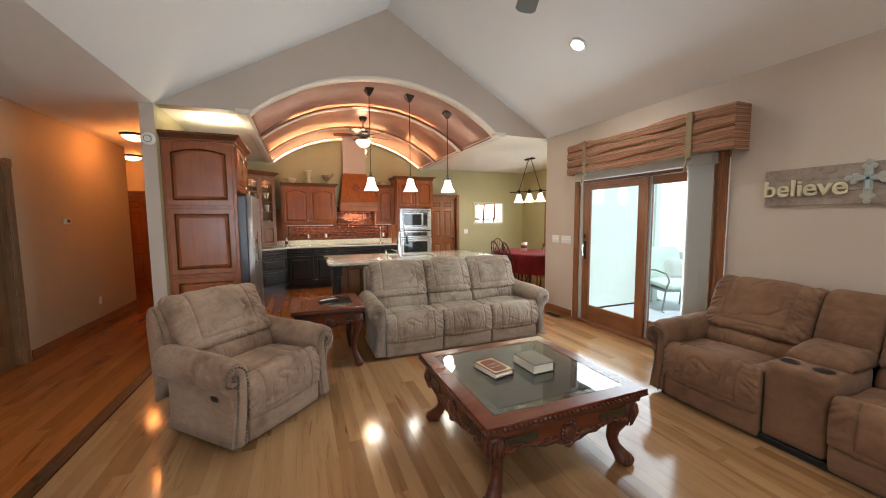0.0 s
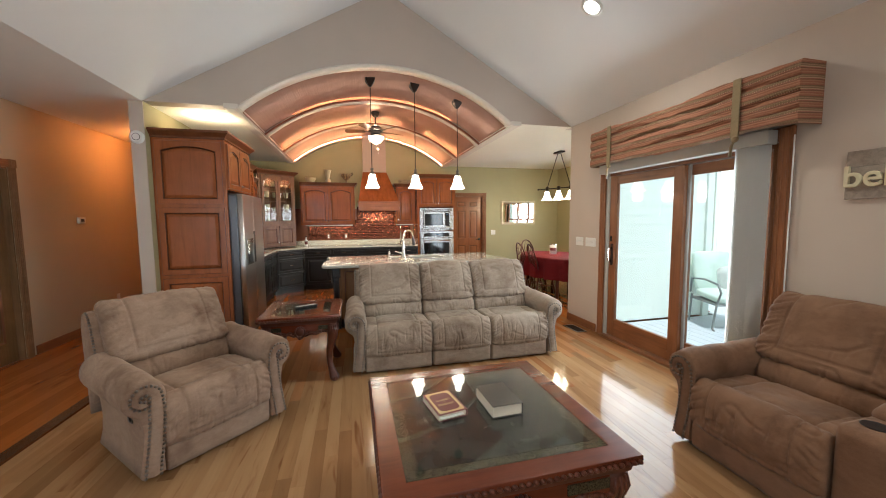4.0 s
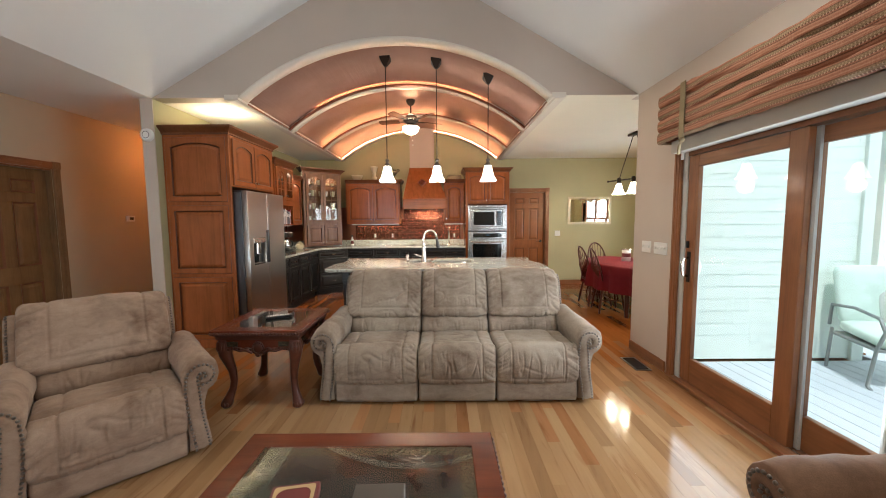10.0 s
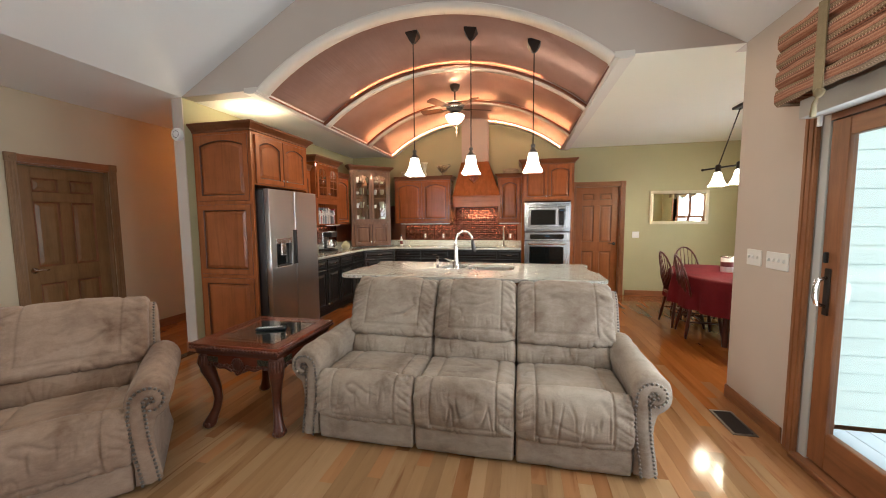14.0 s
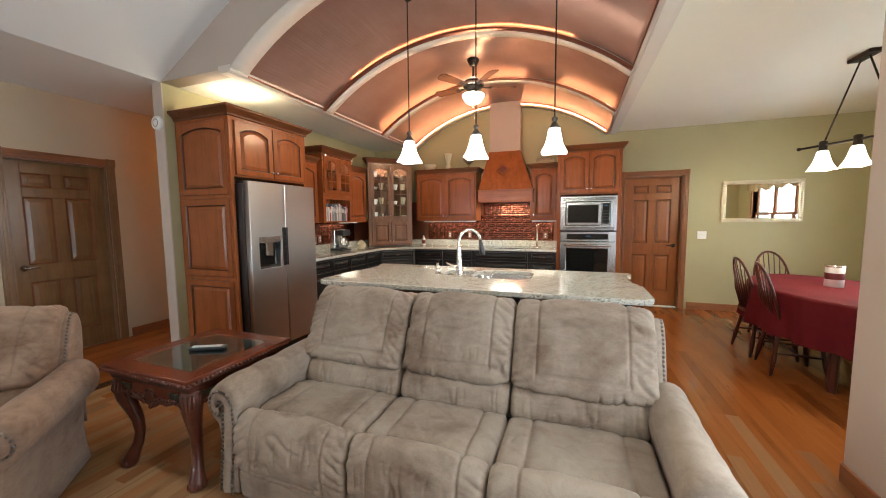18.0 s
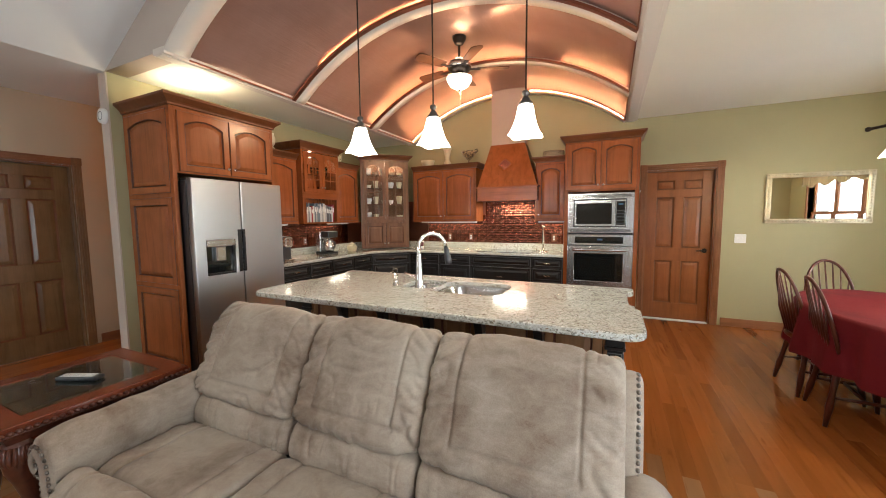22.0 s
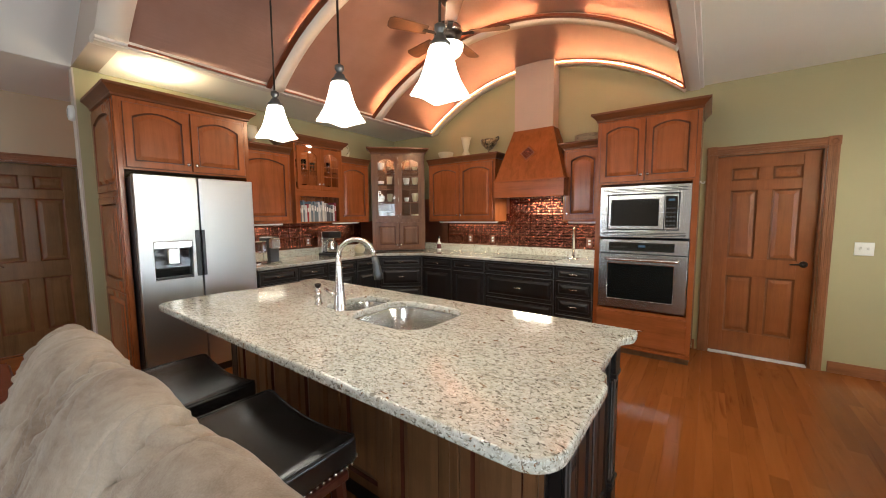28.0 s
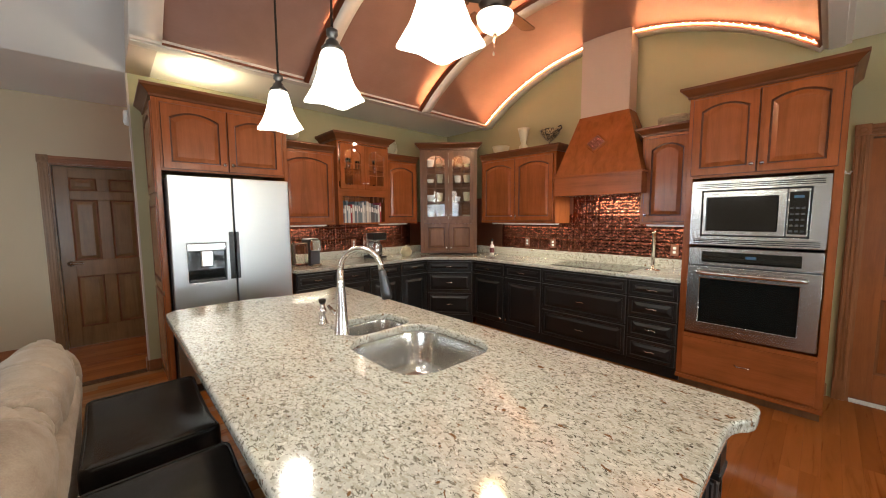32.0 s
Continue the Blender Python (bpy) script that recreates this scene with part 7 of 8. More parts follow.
R_SIDE = arcpts(3.545, 5.865, 0.095, -90, 0) + [(3.642, 6.20)] + arcpts(3.608, 6.235, 0.034, 0, 70, 4) + arcpts(3.70, 6.40, 0.11, 225, 180, 4) + [(3.588, 6.64)] + arcpts(3.70, 6.70, 0.11, 180, 135, 4) + [(3.632, 6.80)] + arcpts(3.60, 6.865, 0.035, 0, 90, 4)
L_SIDE = [(1.13 + (3.64 - x), y) for x, y in R_SIDE][::-1]
top_loop = R_SIDE + L_SIDE
bowls = [round_rect(2.03, 2.295, 6.335, 6.70, 0.09, 6), round_rect(2.318, 2.825, 6.27, 6.735, 0.13, 6)]
tagged(part("worktop", plate(top_loop, [b[::-1] for b in bowls], 0.038, 0.009, 3), GRANITE, None, m=Matrix.Translation((0, 0, IZ + 0.001))), "speckled cream granite island top with notched corners", "worktop")
TZ = IZ + 0.039
sk = thing("kitchen_sink", "stainless double-bowl undermount sink", "sink")


def bowl(loop, depth):
    bm = bmesh.new()
    cx, cy = sum(p[0] for p in loop) / len(loop), sum(p[1] for p in loop) / len(loop)
    rings = []
    for k, z in ((1.02, IZ + 0.001), (1.0, IZ - 0.01), (0.97, IZ - depth * 0.6), (0.90, IZ - depth * 0.93), (0.75, IZ - depth), (0.12, IZ - depth - 0.006)):
        rings.append([bm.verts.new((cx + (x - cx) * k, cy + (y - cy) * k, z)) for x, y in loop])
    for a, b in zip(rings, rings[1:]):
        for i in range(len(a)):
            bm.faces.new((a[i], a[(i + 1) % len(a)], b[(i + 1) % len(b)], b[i]))
    bm.faces.new(rings[-1])
    return bm, (cx, cy)


for lp, dp in zip(bowls, (0.16, 0.21)):
    bm, (cx, cy) = bowl(lp, dp)
    b = part("bowl", bm, SINKSTEEL, sk, "", True)
    part("drain", lathe([(0.045, 0.0), (0.045, 0.005), (0.03, 0.003), (0.001, 0.001)], 20, m=Matrix.Translation((cx, cy, IZ - dp - 0.004))), NICKEL, b, "", True)
# carve room for the bowls inside the carcass
isl_body = [o for o in isl.children if o.name.startswith("body")][0]
isl_body.data.clear_geometry()
bm = bmesh.new()
for b in ((IX0, IX1, IY0, IY0 + 0.02, 0.09, IZ), (IX0, IX1, IY1 - 0.02, IY1, 0.09, IZ), (IX0, IX0 + 0.02, IY0 + 0.02, IY1 - 0.02, 0.09, IZ), (IX1 - 0.02, IX1, IY0 + 0.02, IY1 - 0.02, 0.09, IZ), (IX0 + 0.02, IX1 - 0.02, IY0 + 0.02, IY1 - 0.02, 0.09, 0.11)):
    box(bm, *b)
bm.to_mesh(isl_body.data)
bm.free()
fa = thing("faucet", "brushed nickel gooseneck pull-down faucet", "faucet", pose(2.215, 6.335, TZ))
part("base", lathe([(0.036, 0), (0.036, 0.006), (0.033, 0.012), (0.025, 0.12), (0.0175, 0.24), (0.0145, 0.30)], 20), NICKEL, fa, "", True)
neck = [(0, 0, 0.10), (0, 0, 0.30)] + [(0.10 * (1 - math.cos(radians(a))) * 0.8, 0.10 * (1 - math.cos(radians(a))) * 0.6, 0.30 + 0.10 * math.sin(radians(a))) for a in range(20, 181, 20)]
part("spout", tube(neck, 0.0135, 14), NICKEL, fa, "", True)
e = Vector(neck[-1])
part("spray_head", tube([e, e + Vector((0.006, 0.004, -0.03)), e + Vector((0.016, 0.011, -0.10)), e + Vector((0.018, 0.013, -0.125))], [0.016, 0.019, 0.026, 0.024], 14), STEEL_DARK, fa, "grey spray head", True)
lvh = part("lever", tube([(-0.02, -0.0, 0.075), (-0.06, -0.004, 0.085), (-0.12, -0.008, 0.11)], [0.014, 0.012, 0.007], 10), NICKEL, fa, "", True)
sd = thing("soap_dispenser", "nickel soap dispenser beside the faucet", "soap dispenser", pose(2.01, 6.335, TZ))
part("body", lathe([(0.026, 0), (0.026, 0.008), (0.018, 0.02), (0.016, 0.06), (0.02, 0.075), (0.012, 0.085), (0.012, 0.11)], 16), NICKEL, sd, "", True)
part("pump", lathe([(0.016, 0.11), (0.019, 0.12), (0.019, 0.13), (0.006, 0.134)], 14), BRONZE, sd, "dark pump head", True)

# ---- stools ----


def stool(x, y):
    s = thing("saddle_stool", "black leather saddle stool with dark wood legs", "stool", pose(x, y, 0), "stools at the island")
    bm = soft(0.55, 0.36, 0.10, 0.020, 0.006, 0.003, 2, 20)
    for v in bm.verts:
        v.co.z += 0.14 * v.co.x ** 2 / 0.28 - 0.014
    seat = part("seat", lay(bm, 0, 0, 0.655), LEATHER, s, "", True)
    welt = [(x, y, 0.655 + 0.043 + 0.14 * x * x / 0.28 - 0.014) for x, y in round_rect(-0.270, 0.270, -0.175, 0.175, 0.02, 4)]
    fine = [Vector(p).lerp(Vector(q), k / 8) for p, q in zip(welt, welt[1:] + welt[:1]) for k in range(8)]
    for p in fine:
        p.z = 0.655 + 0.043 + 0.14 * p.x * p.x / 0.28 - 0.014
    part("welt", tube(fine + fine[:1], 0.0045, 6), LEATHER, seat, "leather piping", True)
    part("seat_frame", bx(-0.25, 0.25, -0.16, 0.16, 0.565, 0.60, bevel=0.006), CHAIRWOOD, s)
    bm = bmesh.new()
    for i in range(26):
        for yy in (-0.1815, 0.1815):
            u = -0.262 + i * 0.021
            ball(bm, (u, yy, 0.618 + 0.14 * u * u / 0.28 - 0.008), 0.0065, 6, 4)
    for i in range(15):
        for xx in (-0.2765, 0.2765):
            ball(bm, (xx, -0.15 + i * 0.0215, 0.638), 0.006, 6, 4)
    part("nail_trim", bm, NICKEL, s, "row of nail heads", True)
    legs = [(sx * 0.22, sy * 0.13, sx * 0.255, sy * 0.165) for sx in (-1, 1) for sy in (-1, 1)]
    for a, b, c, d in legs:
        part("leg", tube([(a, b, 0.58), ((a + c) / 2, (b + d) / 2, 0.29), (c, d, 0.0)], [0.026, 0.023, 0.019], 8), CHAIRWOOD, s)
    for z, y0 in ((0.20, -0.155), (0.20, 0.155)):
        part("stretcher", tube([(-0.24, y0, z), (0.24, y0, z)], 0.014, 8), CHAIRWOOD, s)
    for x0 in (-0.24, 0.24):
        part("stretcher", tube([(x0, -0.15, 0.28), (x0, 0.15, 0.28)], 0.014, 8), CHAIRWOOD, s)
    return s


st = stool(2.03, 5.635)
copy_thing(st, pose(2.70, 5.635, 0))

# ---- pendants, rope lights, hall lamps ----


def bell(bm=None, w=0.075, h=0.155, top=0.034, square=6.0, n=48):
    """A bell shade with a softly square plan, open below; its foot at z = 0."""
    bm = bm or bmesh.new()
    prof = [(1.0, 0.0), (0.86, 0.10), (0.72, 0.26), (0.61, 0.46), (0.53, 0.70), (0.47, 0.90), (top / w, 1.0)]
    rings = []
    for k, z in prof:
        ring = []
        sq = 2 + (square - 2) * (1 - z) ** 1.5
        for i in range(n):
            a = 2 * math.pi * i / n
            r = k * w / (abs(math.cos(a)) ** sq + abs(math.sin(a)) ** sq) ** (1 / sq)
            dip = 0.010 * abs(math.sin(2 * a)) ** 3 if z == 0 else 0
            ring.append(bm.verts.new((r * math.cos(a), r * math.sin(a), z * h - dip + 0.006)))
        rings.append(ring)
    for a, b in zip(rings, rings[1:]):
        for i in range(n):
            bm.faces.new((a[i], a[(i + 1) % n], b[(i + 1) % n], b[i]))
    bm.faces.new(rings[-1])
    bm.faces.new(rings[0][::-1])
    return bm


for x in (1.795, 2.392, 3.003):
    p = thing("pendant_lamp", "bronze pendant lamp with a lit frosted bell shade", "pendant lamp", pose(x, 6.243, 1.905), "pendants over the island")
    zt = VZ + math.sqrt(VR ** 2 - (x - VX) ** 2) - 1.905
    part("shade", bell(w=0.094, h=0.182), SHADE, p, "lit frosted glass bell", True)
    part("socket", lathe([(0.040, 0.178), (0.042, 0.190), (0.026, 0.206), (0.024, 0.216), (0.014, 0.224), (0.014, 0.232), (0.022, 0.240), (0.022, 0.258), (0.006, 0.268)], 18), PEWTER, p, "dark pewter cap", True)
    part("rod", tube([(0, 0, 0.27), (0, 0, zt - 0.06)], 0.0055, 8), BRONZE, p)
    bm = bmesh.new()
    for o, z0 in ((0.062, zt + 0.01), (0.062, zt - 0.02), (0.026, zt - 0.085), (0.012, zt - 0.10)):
        ring = [bm.verts.new((sx * o, sy * o, z0 + (0 if z0 < zt else 0))) for sx, sy in ((-1, -1), (1, -1), (1, 1), (-1, 1))]
        if o != 0.062 or z0 < zt:
            for k in range(4):
                bm.faces.new((last[k], last[(k + 1) % 4], ring[(k + 1) % 4], ring[k]))
        last = ring
    bm.faces.new(last)
    part("canopy", bm, BRONZE, p, "square tapered canopy")
    bulb("pendant_bulb", x, 6.243, 1.82, 10, (1.0, 0.87, 0.70), 0.08)
bulb("fan_bulb", 1.955, 7.76, VZ + VR - 0.60, 50, (1.0, 0.58, 0.29), 0.06)
bulb("fan_uplight", 1.955, 7.76, VZ + VR - 0.215, 9, (1.0, 0.68, 0.38), 0.06)

for y, lit in zip(RIBS, (((-0.72, 0.66),), ((-0.97, 0.30), (0.55, 0.97)), ((-0.98, 0.98),))):
    rp = thing("rope_light", "copper strip with a glowing rope light along the rib", "rope light", None, "vault rope lights")
    if y != RIBS[-1]:
        part("lip", arc_sheet(bmesh.new(), y - 0.046, y - 0.041, VR - 0.048, VR - 0.028), COPPER_TRIM, rp, "thin copper lip")
        part("ledge", arc_sheet(bmesh.new(), y - 0.041, y - 0.001, VR - 0.048, VR - 0.044), COPPER_TRIM, rp, "thin copper strip")
    else:
        part("ledge", arc_sheet(bmesh.new(), y - 0.006, y - 0.001, VR - 0.052, VR - 0.004), COPPER_TRIM, rp, "thin copper strip")
    for a0, a1 in lit:
        pts = []
        n = 40
        for i in range(n + 1):
            a = half * (a0 + (a1 - a0) * i / n)
            pts.append((VX + (VR - 0.034) * math.sin(a), y - 0.022, VZ + (VR - 0.034) * math.cos(a)))
        bm = tube(pts, 0.0022, 5)
        m = int((a1 - a0) * half * VR / 0.058)
        for i in range(m):
            a = half * (a0 + (a1 - a0) * (i + 0.5) / m)
            ball(bm, (VX + (VR - 0.029) * math.sin(a), y - 0.022, VZ + (VR - 0.029) * math.cos(a)), 0.0075, 6, 4)
        part("rope", bm, ROPE, rp, "string of tiny glowing bulbs", True)

for x, y in ((-1.387, 7.558), (-2.15, 9.70)):
    hl = thing("flush_ceiling_light", "bronze flush ceiling light with a lit glass bowl", "ceiling light", pose(x, y, CEIL), "hall lights")
    part("pan", lathe([(0.165, 0), (0.165, -0.015), (0.15, -0.03), (0.14, -0.03)], 28), BRONZE, hl, "", True)
    part("bowl", lathe([(0.145, -0.026), (0.125, -0.055), (0.08, -0.085), (0.02, -0.10)], 28), PUCK, hl, "lit amber glass bowl", True)
    bulb("hall_bulb", x, y, CEIL - 0.16, 17, ORANGE, 0.08)
area_lamp("cabinet_top_lamp", -0.12, 6.25, 2.52, (-0.12, 6.25, 3.5), 0.35, 0.12, 7, (1.0, 0.8, 0.5))

# ---- dining ----
cl = thing("linear_chandelier", "bronze three-light chandelier over the dining table", "chandelier", pose(5.39, 7.45, 0))
part("canopy", bx(-0.05, 0.05, -0.13, 0.13, CEIL - 0.03, CEIL, bevel=0.006), BRONZE, cl)
DIR = Vector((-0.21, 0.46, 0)).normalized()
for s in (-1, 1):
    part("arm", tube([(0, s * 0.05, CEIL - 0.03), tuple(DIR * s * 0.26 + Vector((0, 0, 2.06)))], 0.007, 8), BRONZE, cl)
part("bar", tube([tuple(DIR * -0.46 + Vector((0, 0, 2.05))), tuple(DIR * 0.46 + Vector((0, 0, 2.05)))], 0.011, 10), BRONZE, cl)
for s in (-1, 1):
    part("finial", ball(bmesh.new(), DIR * s * 0.47 + Vector((0, 0, 2.05)), 0.018, 10, 8), BRONZE, cl, "", True)
for k in (-1, 0, 1):
    c = DIR * k * 0.26
    part("socket", lathe([(0.03, 1.985), (0.034, 2.0), (0.03, 2.02), (0.03, 2.08), (0.016, 2.09)], 16, m=Matrix.Translation((c.x, c.y, 0))), BRONZE, cl, "", True)
    part("shade", xf(bell(w=0.085, h=0.165), Matrix.Translation((c.x, c.y, 1.825))), SHADE, cl, "lit frosted glass bell", True)
    bulb("dining_bulb", 5.39 + c.x, 7.45 + c.y, 1.79, 22, (1.0, 0.80, 0.50), 0.05)

TBX, TBY = 5.42, 7.58
dt = thing("dining_table", "oval dining table hidden by its cloth", "table", pose(TBX, TBY, 0))
part("tabletop", plate([(0.57 * math.cos(a * math.pi / 24), 0.92 * math.sin(a * math.pi / 24)) for a in range(48)], [], 0.03, 0.006), CHAIRWOOD, dt, m=Matrix.Translation((0, 0, 0.715)))
for sx in (-1, 1):
    for sy in (-1, 1):
        part("leg", tube([(sx * 0.28, sy * 0.55, 0.715), (sx * 0.30, sy * 0.58, 0.0)], [0.04, 0.03], 10), CHAIRWOOD, dt)
bm = bmesh.new()
NA = 96
prev = None
for k, (s, z, wv) in enumerate(((0.0, 0.7475, 0), (0.5, 0.7475, 0), (0.97, 0.7475, 0), (1.0, 0.742, 0), (1.02, 0.72, 0.004), (1.035, 0.62, 0.014), (1.05, 0.50, 0.024), (1.07, 0.36, 0.032))):
    ring = []
    for i in range(NA):
        a = 2 * math.pi * i / NA
        w = wv * (math.sin(a * 17) + 0.6 * math.sin(a * 29 + 1))
        ring.append(bm.verts.new(((0.575 * s + w) * math.cos(a), (0.925 * s + w) * math.sin(a), z)))
    if prev and k > 0:
        for i in range(NA):
            bm.faces.new((prev[i], prev[(i + 1) % NA], ring[(i + 1) % NA], ring[i]))
    prev = ring
bmesh.ops.remove_doubles(bm, verts=bm.verts, dist=0.0005)
tagged(part("tablecloth", bm, CLOTH, None, "", True, pose(TBX, TBY, 0)), "dark red cloth hanging over the oval table", "tablecloth")
cn = thing("candle_tin", "printed metal tin standing on the red tablecloth", "tin", pose(5.445, 7.70, 0.7485))
part("body", lathe([(0.066, 0), (0.066, 0.188), (0.063, 0.192)], 24), PLASTIC, cn, "", True)
part("rim", lathe([(0.068, 0.184), (0.070, 0.190), (0.068, 0.200), (0.058, 0.200)], 24), NICKEL, cn, "", True)
part("label_print", lathe([(0.0665, 0.07), (0.0668, 0.075), (0.0668, 0.125), (0.0665, 0.13)], 24), BOOK_RED, cn, "red printed band", True)


def windsor(m):
    c = thing("windsor_chair", "dark cherry hoop-back windsor chair at the table", "chair", m, "chairs round the table")
    me = plate([(0.21 * math.copysign(abs(math.cos(a)) ** 0.8, math.cos(a)), 0.20 * math.copysign(abs(math.sin(a)) ** 0.8, math.sin(a))) for a in [i * math.pi / 14 for i in range(28)]], [], 0.035, 0.012)
    part("seat", me, CHAIRWOOD, c, m=Matrix.Translation((0, 0, 0.425)))
    for sx in (-1, 1):
        for sy in (-1, 1):
            pts = [(sx * 0.13, sy * 0.12, 0.43), (sx * 0.15, sy * 0.14, 0.34), (sx * 0.165, sy * 0.155, 0.24), (sx * 0.18, sy * 0.17, 0.14), (sx * 0.20, sy * 0.19, 0.0)]
            part("leg", tube(pts, [0.014, 0.021, 0.016, 0.022, 0.012], 9), CHAIRWOOD, c, "", True)
    for sx in (-1, 1):
        part("stretcher", tube([(sx * 0.175, -0.16, 0.2), (sx * 0.168, 0, 0.2), (sx * 0.175, 0.16, 0.2)], [0.008, 0.014, 0.008], 8), CHAIRWOOD, c, "", True)
    part("cross_stretcher", tube([(-0.17, 0, 0.2), (0, 0, 0.2), (0.17, 0, 0.2)], [0.008, 0.014, 0.008], 8), CHAIRWOOD, c, "", True)
    hoop = []
    for i in range(21):
        a = math.pi * i / 20
        z = 0.45 + 0.53 * math.sin(a) ** 0.75
        hoop.append((0.185 * math.cos(a) * (1.0 + 0.10 * math.sin(a)), 0.165 + (z - 0.45) * 0.22 - 0.03 * abs(math.cos(a)), z))
    part("hoop", tube(hoop, 0.0125, 10), CHAIRWOOD, c, "bent hoop back", True)
    for k in range(7):
        u = (k - 3) / 3
        a = math.acos(max(-1, min(1, u * 0.80)))
        z = 0.45 + 0.53 * math.sin(a) ** 0.75
        part("spindle", tube([(u * 0.12, 0.165, 0.45), (u * 0.15, 0.165 + (0.65 - 0.45) * 0.22, 0.65), (0.185 * math.cos(a) * (1 + 0.1 * math.sin(a)), 0.165 + (z - 0.45) * 0.22 - 0.03 * abs(math.cos(a)), z)], [0.006, 0.008, 0.005], 7), CHAIRWOOD, c, "", True)
    return c


w1 = windsor(pose(5.02, 7.87, 0, 0, 0, 92))
copy_thing(w1, pose(5.03, 7.40, 0, 0, 0, 84))
copy_thing(w1, pose(5.40, 8.46, 0, 0, 0, 8))
copy_thing(w1, pose(5.93, 7.80, 0, 0, 0, -92))

mr = thing("wall_mirror", "wide mirror in a beaded champagne frame", "mirror", pose(5.165, NORTH - 0.001, 1.32))
part("glass", bx(0.05, 0.885, -0.014, -0.004, 0.05, 0.54), MIRROR, mr, "silvered glass")
MW, MH = 0.937, 0.593
part("backing", bx(0.01, MW - 0.01, -0.004, 0, 0.01, MH - 0.01), BLACK, mr)
for b in ((0, MW, 0, 0.055), (0, MW, MH - 0.055, MH), (0, 0.055, 0.055, MH - 0.055), (MW - 0.055, MW, 0.055, MH - 0.055)):
    fm = part("frame_rail", bx(b[0], b[1], -0.028, -0.004, b[2], b[3], bevel=0.008, seg=2), GILT, mr)
    bm = bmesh.new()
    lx, lz = b[1] - b[0], b[3] - b[2]
    n = round(max(lx, lz) / 0.032)
    for i in range(n):
        f = (i + 0.5) / n
        c = (b[0] + lx * f, -0.028, b[2] + lz / 2) if lx > lz else (b[0] + lx / 2, -0.028, b[2] + lz * f)
        ball(bm, c, 0.0125, 7, 5, (1, 0.6, 1))
    part("beads", bm, GILT, fm, "row of gilt beads", True)

vw = thing("dining_valance", "patterned gathered valance over the dining window", "valance")
bm = bmesh.new()
rows = []
for i in range(90):
    y = 6.40 + 2.27 * i / 89
    rows.append([bm.verts.new((6.66 + 0.02 * math.sin(i * 1.9) * k, y, z + 0.025 * math.sin(i * 0.33) * k)) for k, z in ((0.3, 2.24), (1, 2.1), (1.3, 1.93))])
for a, b in zip(rows, rows[1:]):
    for k in range(2):
        bm.faces.new((a[k], b[k], b[k + 1], a[k + 1]))
part("cloth", bm, paint("floral_cloth", (0.42, 0.33, 0.2), 0.9, 30, 0.3, 0.5), vw)
part("rod", tube([(6.68, 6.36, 2.24), (6.68, 8.70, 2.24)], 0.012, 8), OAK_Y, vw)

# ---- porch chair ----
pc = thing("patio_chair", "metal porch chair with pale green cushions", "chair", pose(6.45, 4.92, -0.02, 0, 0, -18))
part("seat_cushion", lay(soft(0.58, 0.55, 0.11, 0.045, 0.012, 0.003, 5, 8), 0, 0, 0.42, 4), MINT, pc, "", True)
part("back_cushion", lay(soft(0.58, 0.10, 0.55, 0.045, 0.012, 0.003, 6, 8), 0, 0.30, 0.72, -14), MINT, pc, "", True)
part("pillow", lay(soft(0.34, 0.12, 0.32, 0.05, 0.02, 0.003, 7, 8), 0.16, 0.20, 0.62, -14), BLIND, pc, "pale throw pillow", True)
for sx in (-0.33, 0.33):
    part("arm_frame", tube([(sx, 0.30, 0.42), (sx, 0.28, 0.62), (sx, 0.0, 0.65), (sx, -0.27, 0.62), (sx, -0.33, 0.52), (sx, -0.26, 0.36), (sx, -0.20, 0.02), (sx, -0.24, 0.0)], 0.014, 8), IRON, pc, "", True)
    part("rear_leg", tube([(sx, 0.26, 0.40), (sx, 0.30, 0.0)], 0.014, 8), IRON, pc)
part("seat_frame", bx(-0.33, 0.33, -0.27, 0.30, 0.335, 0.36, bevel=0.005), IRON, pc)

# ---- things on the counters and cabinets ----
CT = SP
cm = thing("coffee_maker", "steel and black coffee maker with a carafe", "coffee maker", pose(-0.33, 8.12, CT, 0, 0, 90))
part("base", bx(-0.10, 0.10, -0.13, 0.13, 0, 0.03, bevel=0.008), BLACK, cm)
part("tower", bx(-0.10, 0.10, 0.03, 0.13, 0.03, 0.33, bevel=0.01), STEEL, cm, "steel tower")
part("hopper", bx(-0.10, 0.10, -0.13, 0.03, 0.24, 0.33, bevel=0.01), BLACK, cm)
ca = part("carafe", lathe([(0.06, 0.032), (0.072, 0.06), (0.068, 0.14), (0.045, 0.19), (0.05, 0.21)], 20, m=Matrix.Translation((0, -0.05, 0))), STEEL, cm, "steel carafe", True)
part("carafe_handle", tube([(0, -0.115, 0.08), (0, -0.155, 0.10), (0, -0.155, 0.17), (0, -0.11, 0.185)], 0.009, 8), BLACK, ca, "", True)
km = thing("pod_brewer", "small grey pod coffee brewer with a clear tank", "coffee maker", pose(-0.25, 7.22, CT, 0, 0, 90))
part("body", bx(-0.06, 0.06, -0.13, 0.10, 0.0, 0.30, bevel=0.012), STEEL_DARK, km)
part("head", bx(-0.055, 0.055, -0.17, -0.10, 0.17, 0.29, bevel=0.012), NICKEL, km)
part("drip_tray", bx(-0.05, 0.05, -0.20, -0.13, 0, 0.025, bevel=0.004), NICKEL, km)
tk = part("tank", bx(-0.20, -0.065, -0.10, 0.08, 0.01, 0.26, bevel=0.01), GLASS, km, "clear plastic water tank")
jr = thing("ceramic_jar", "small cream ceramic jar with a lid", "jar", pose(-0.22, 8.55, CT))
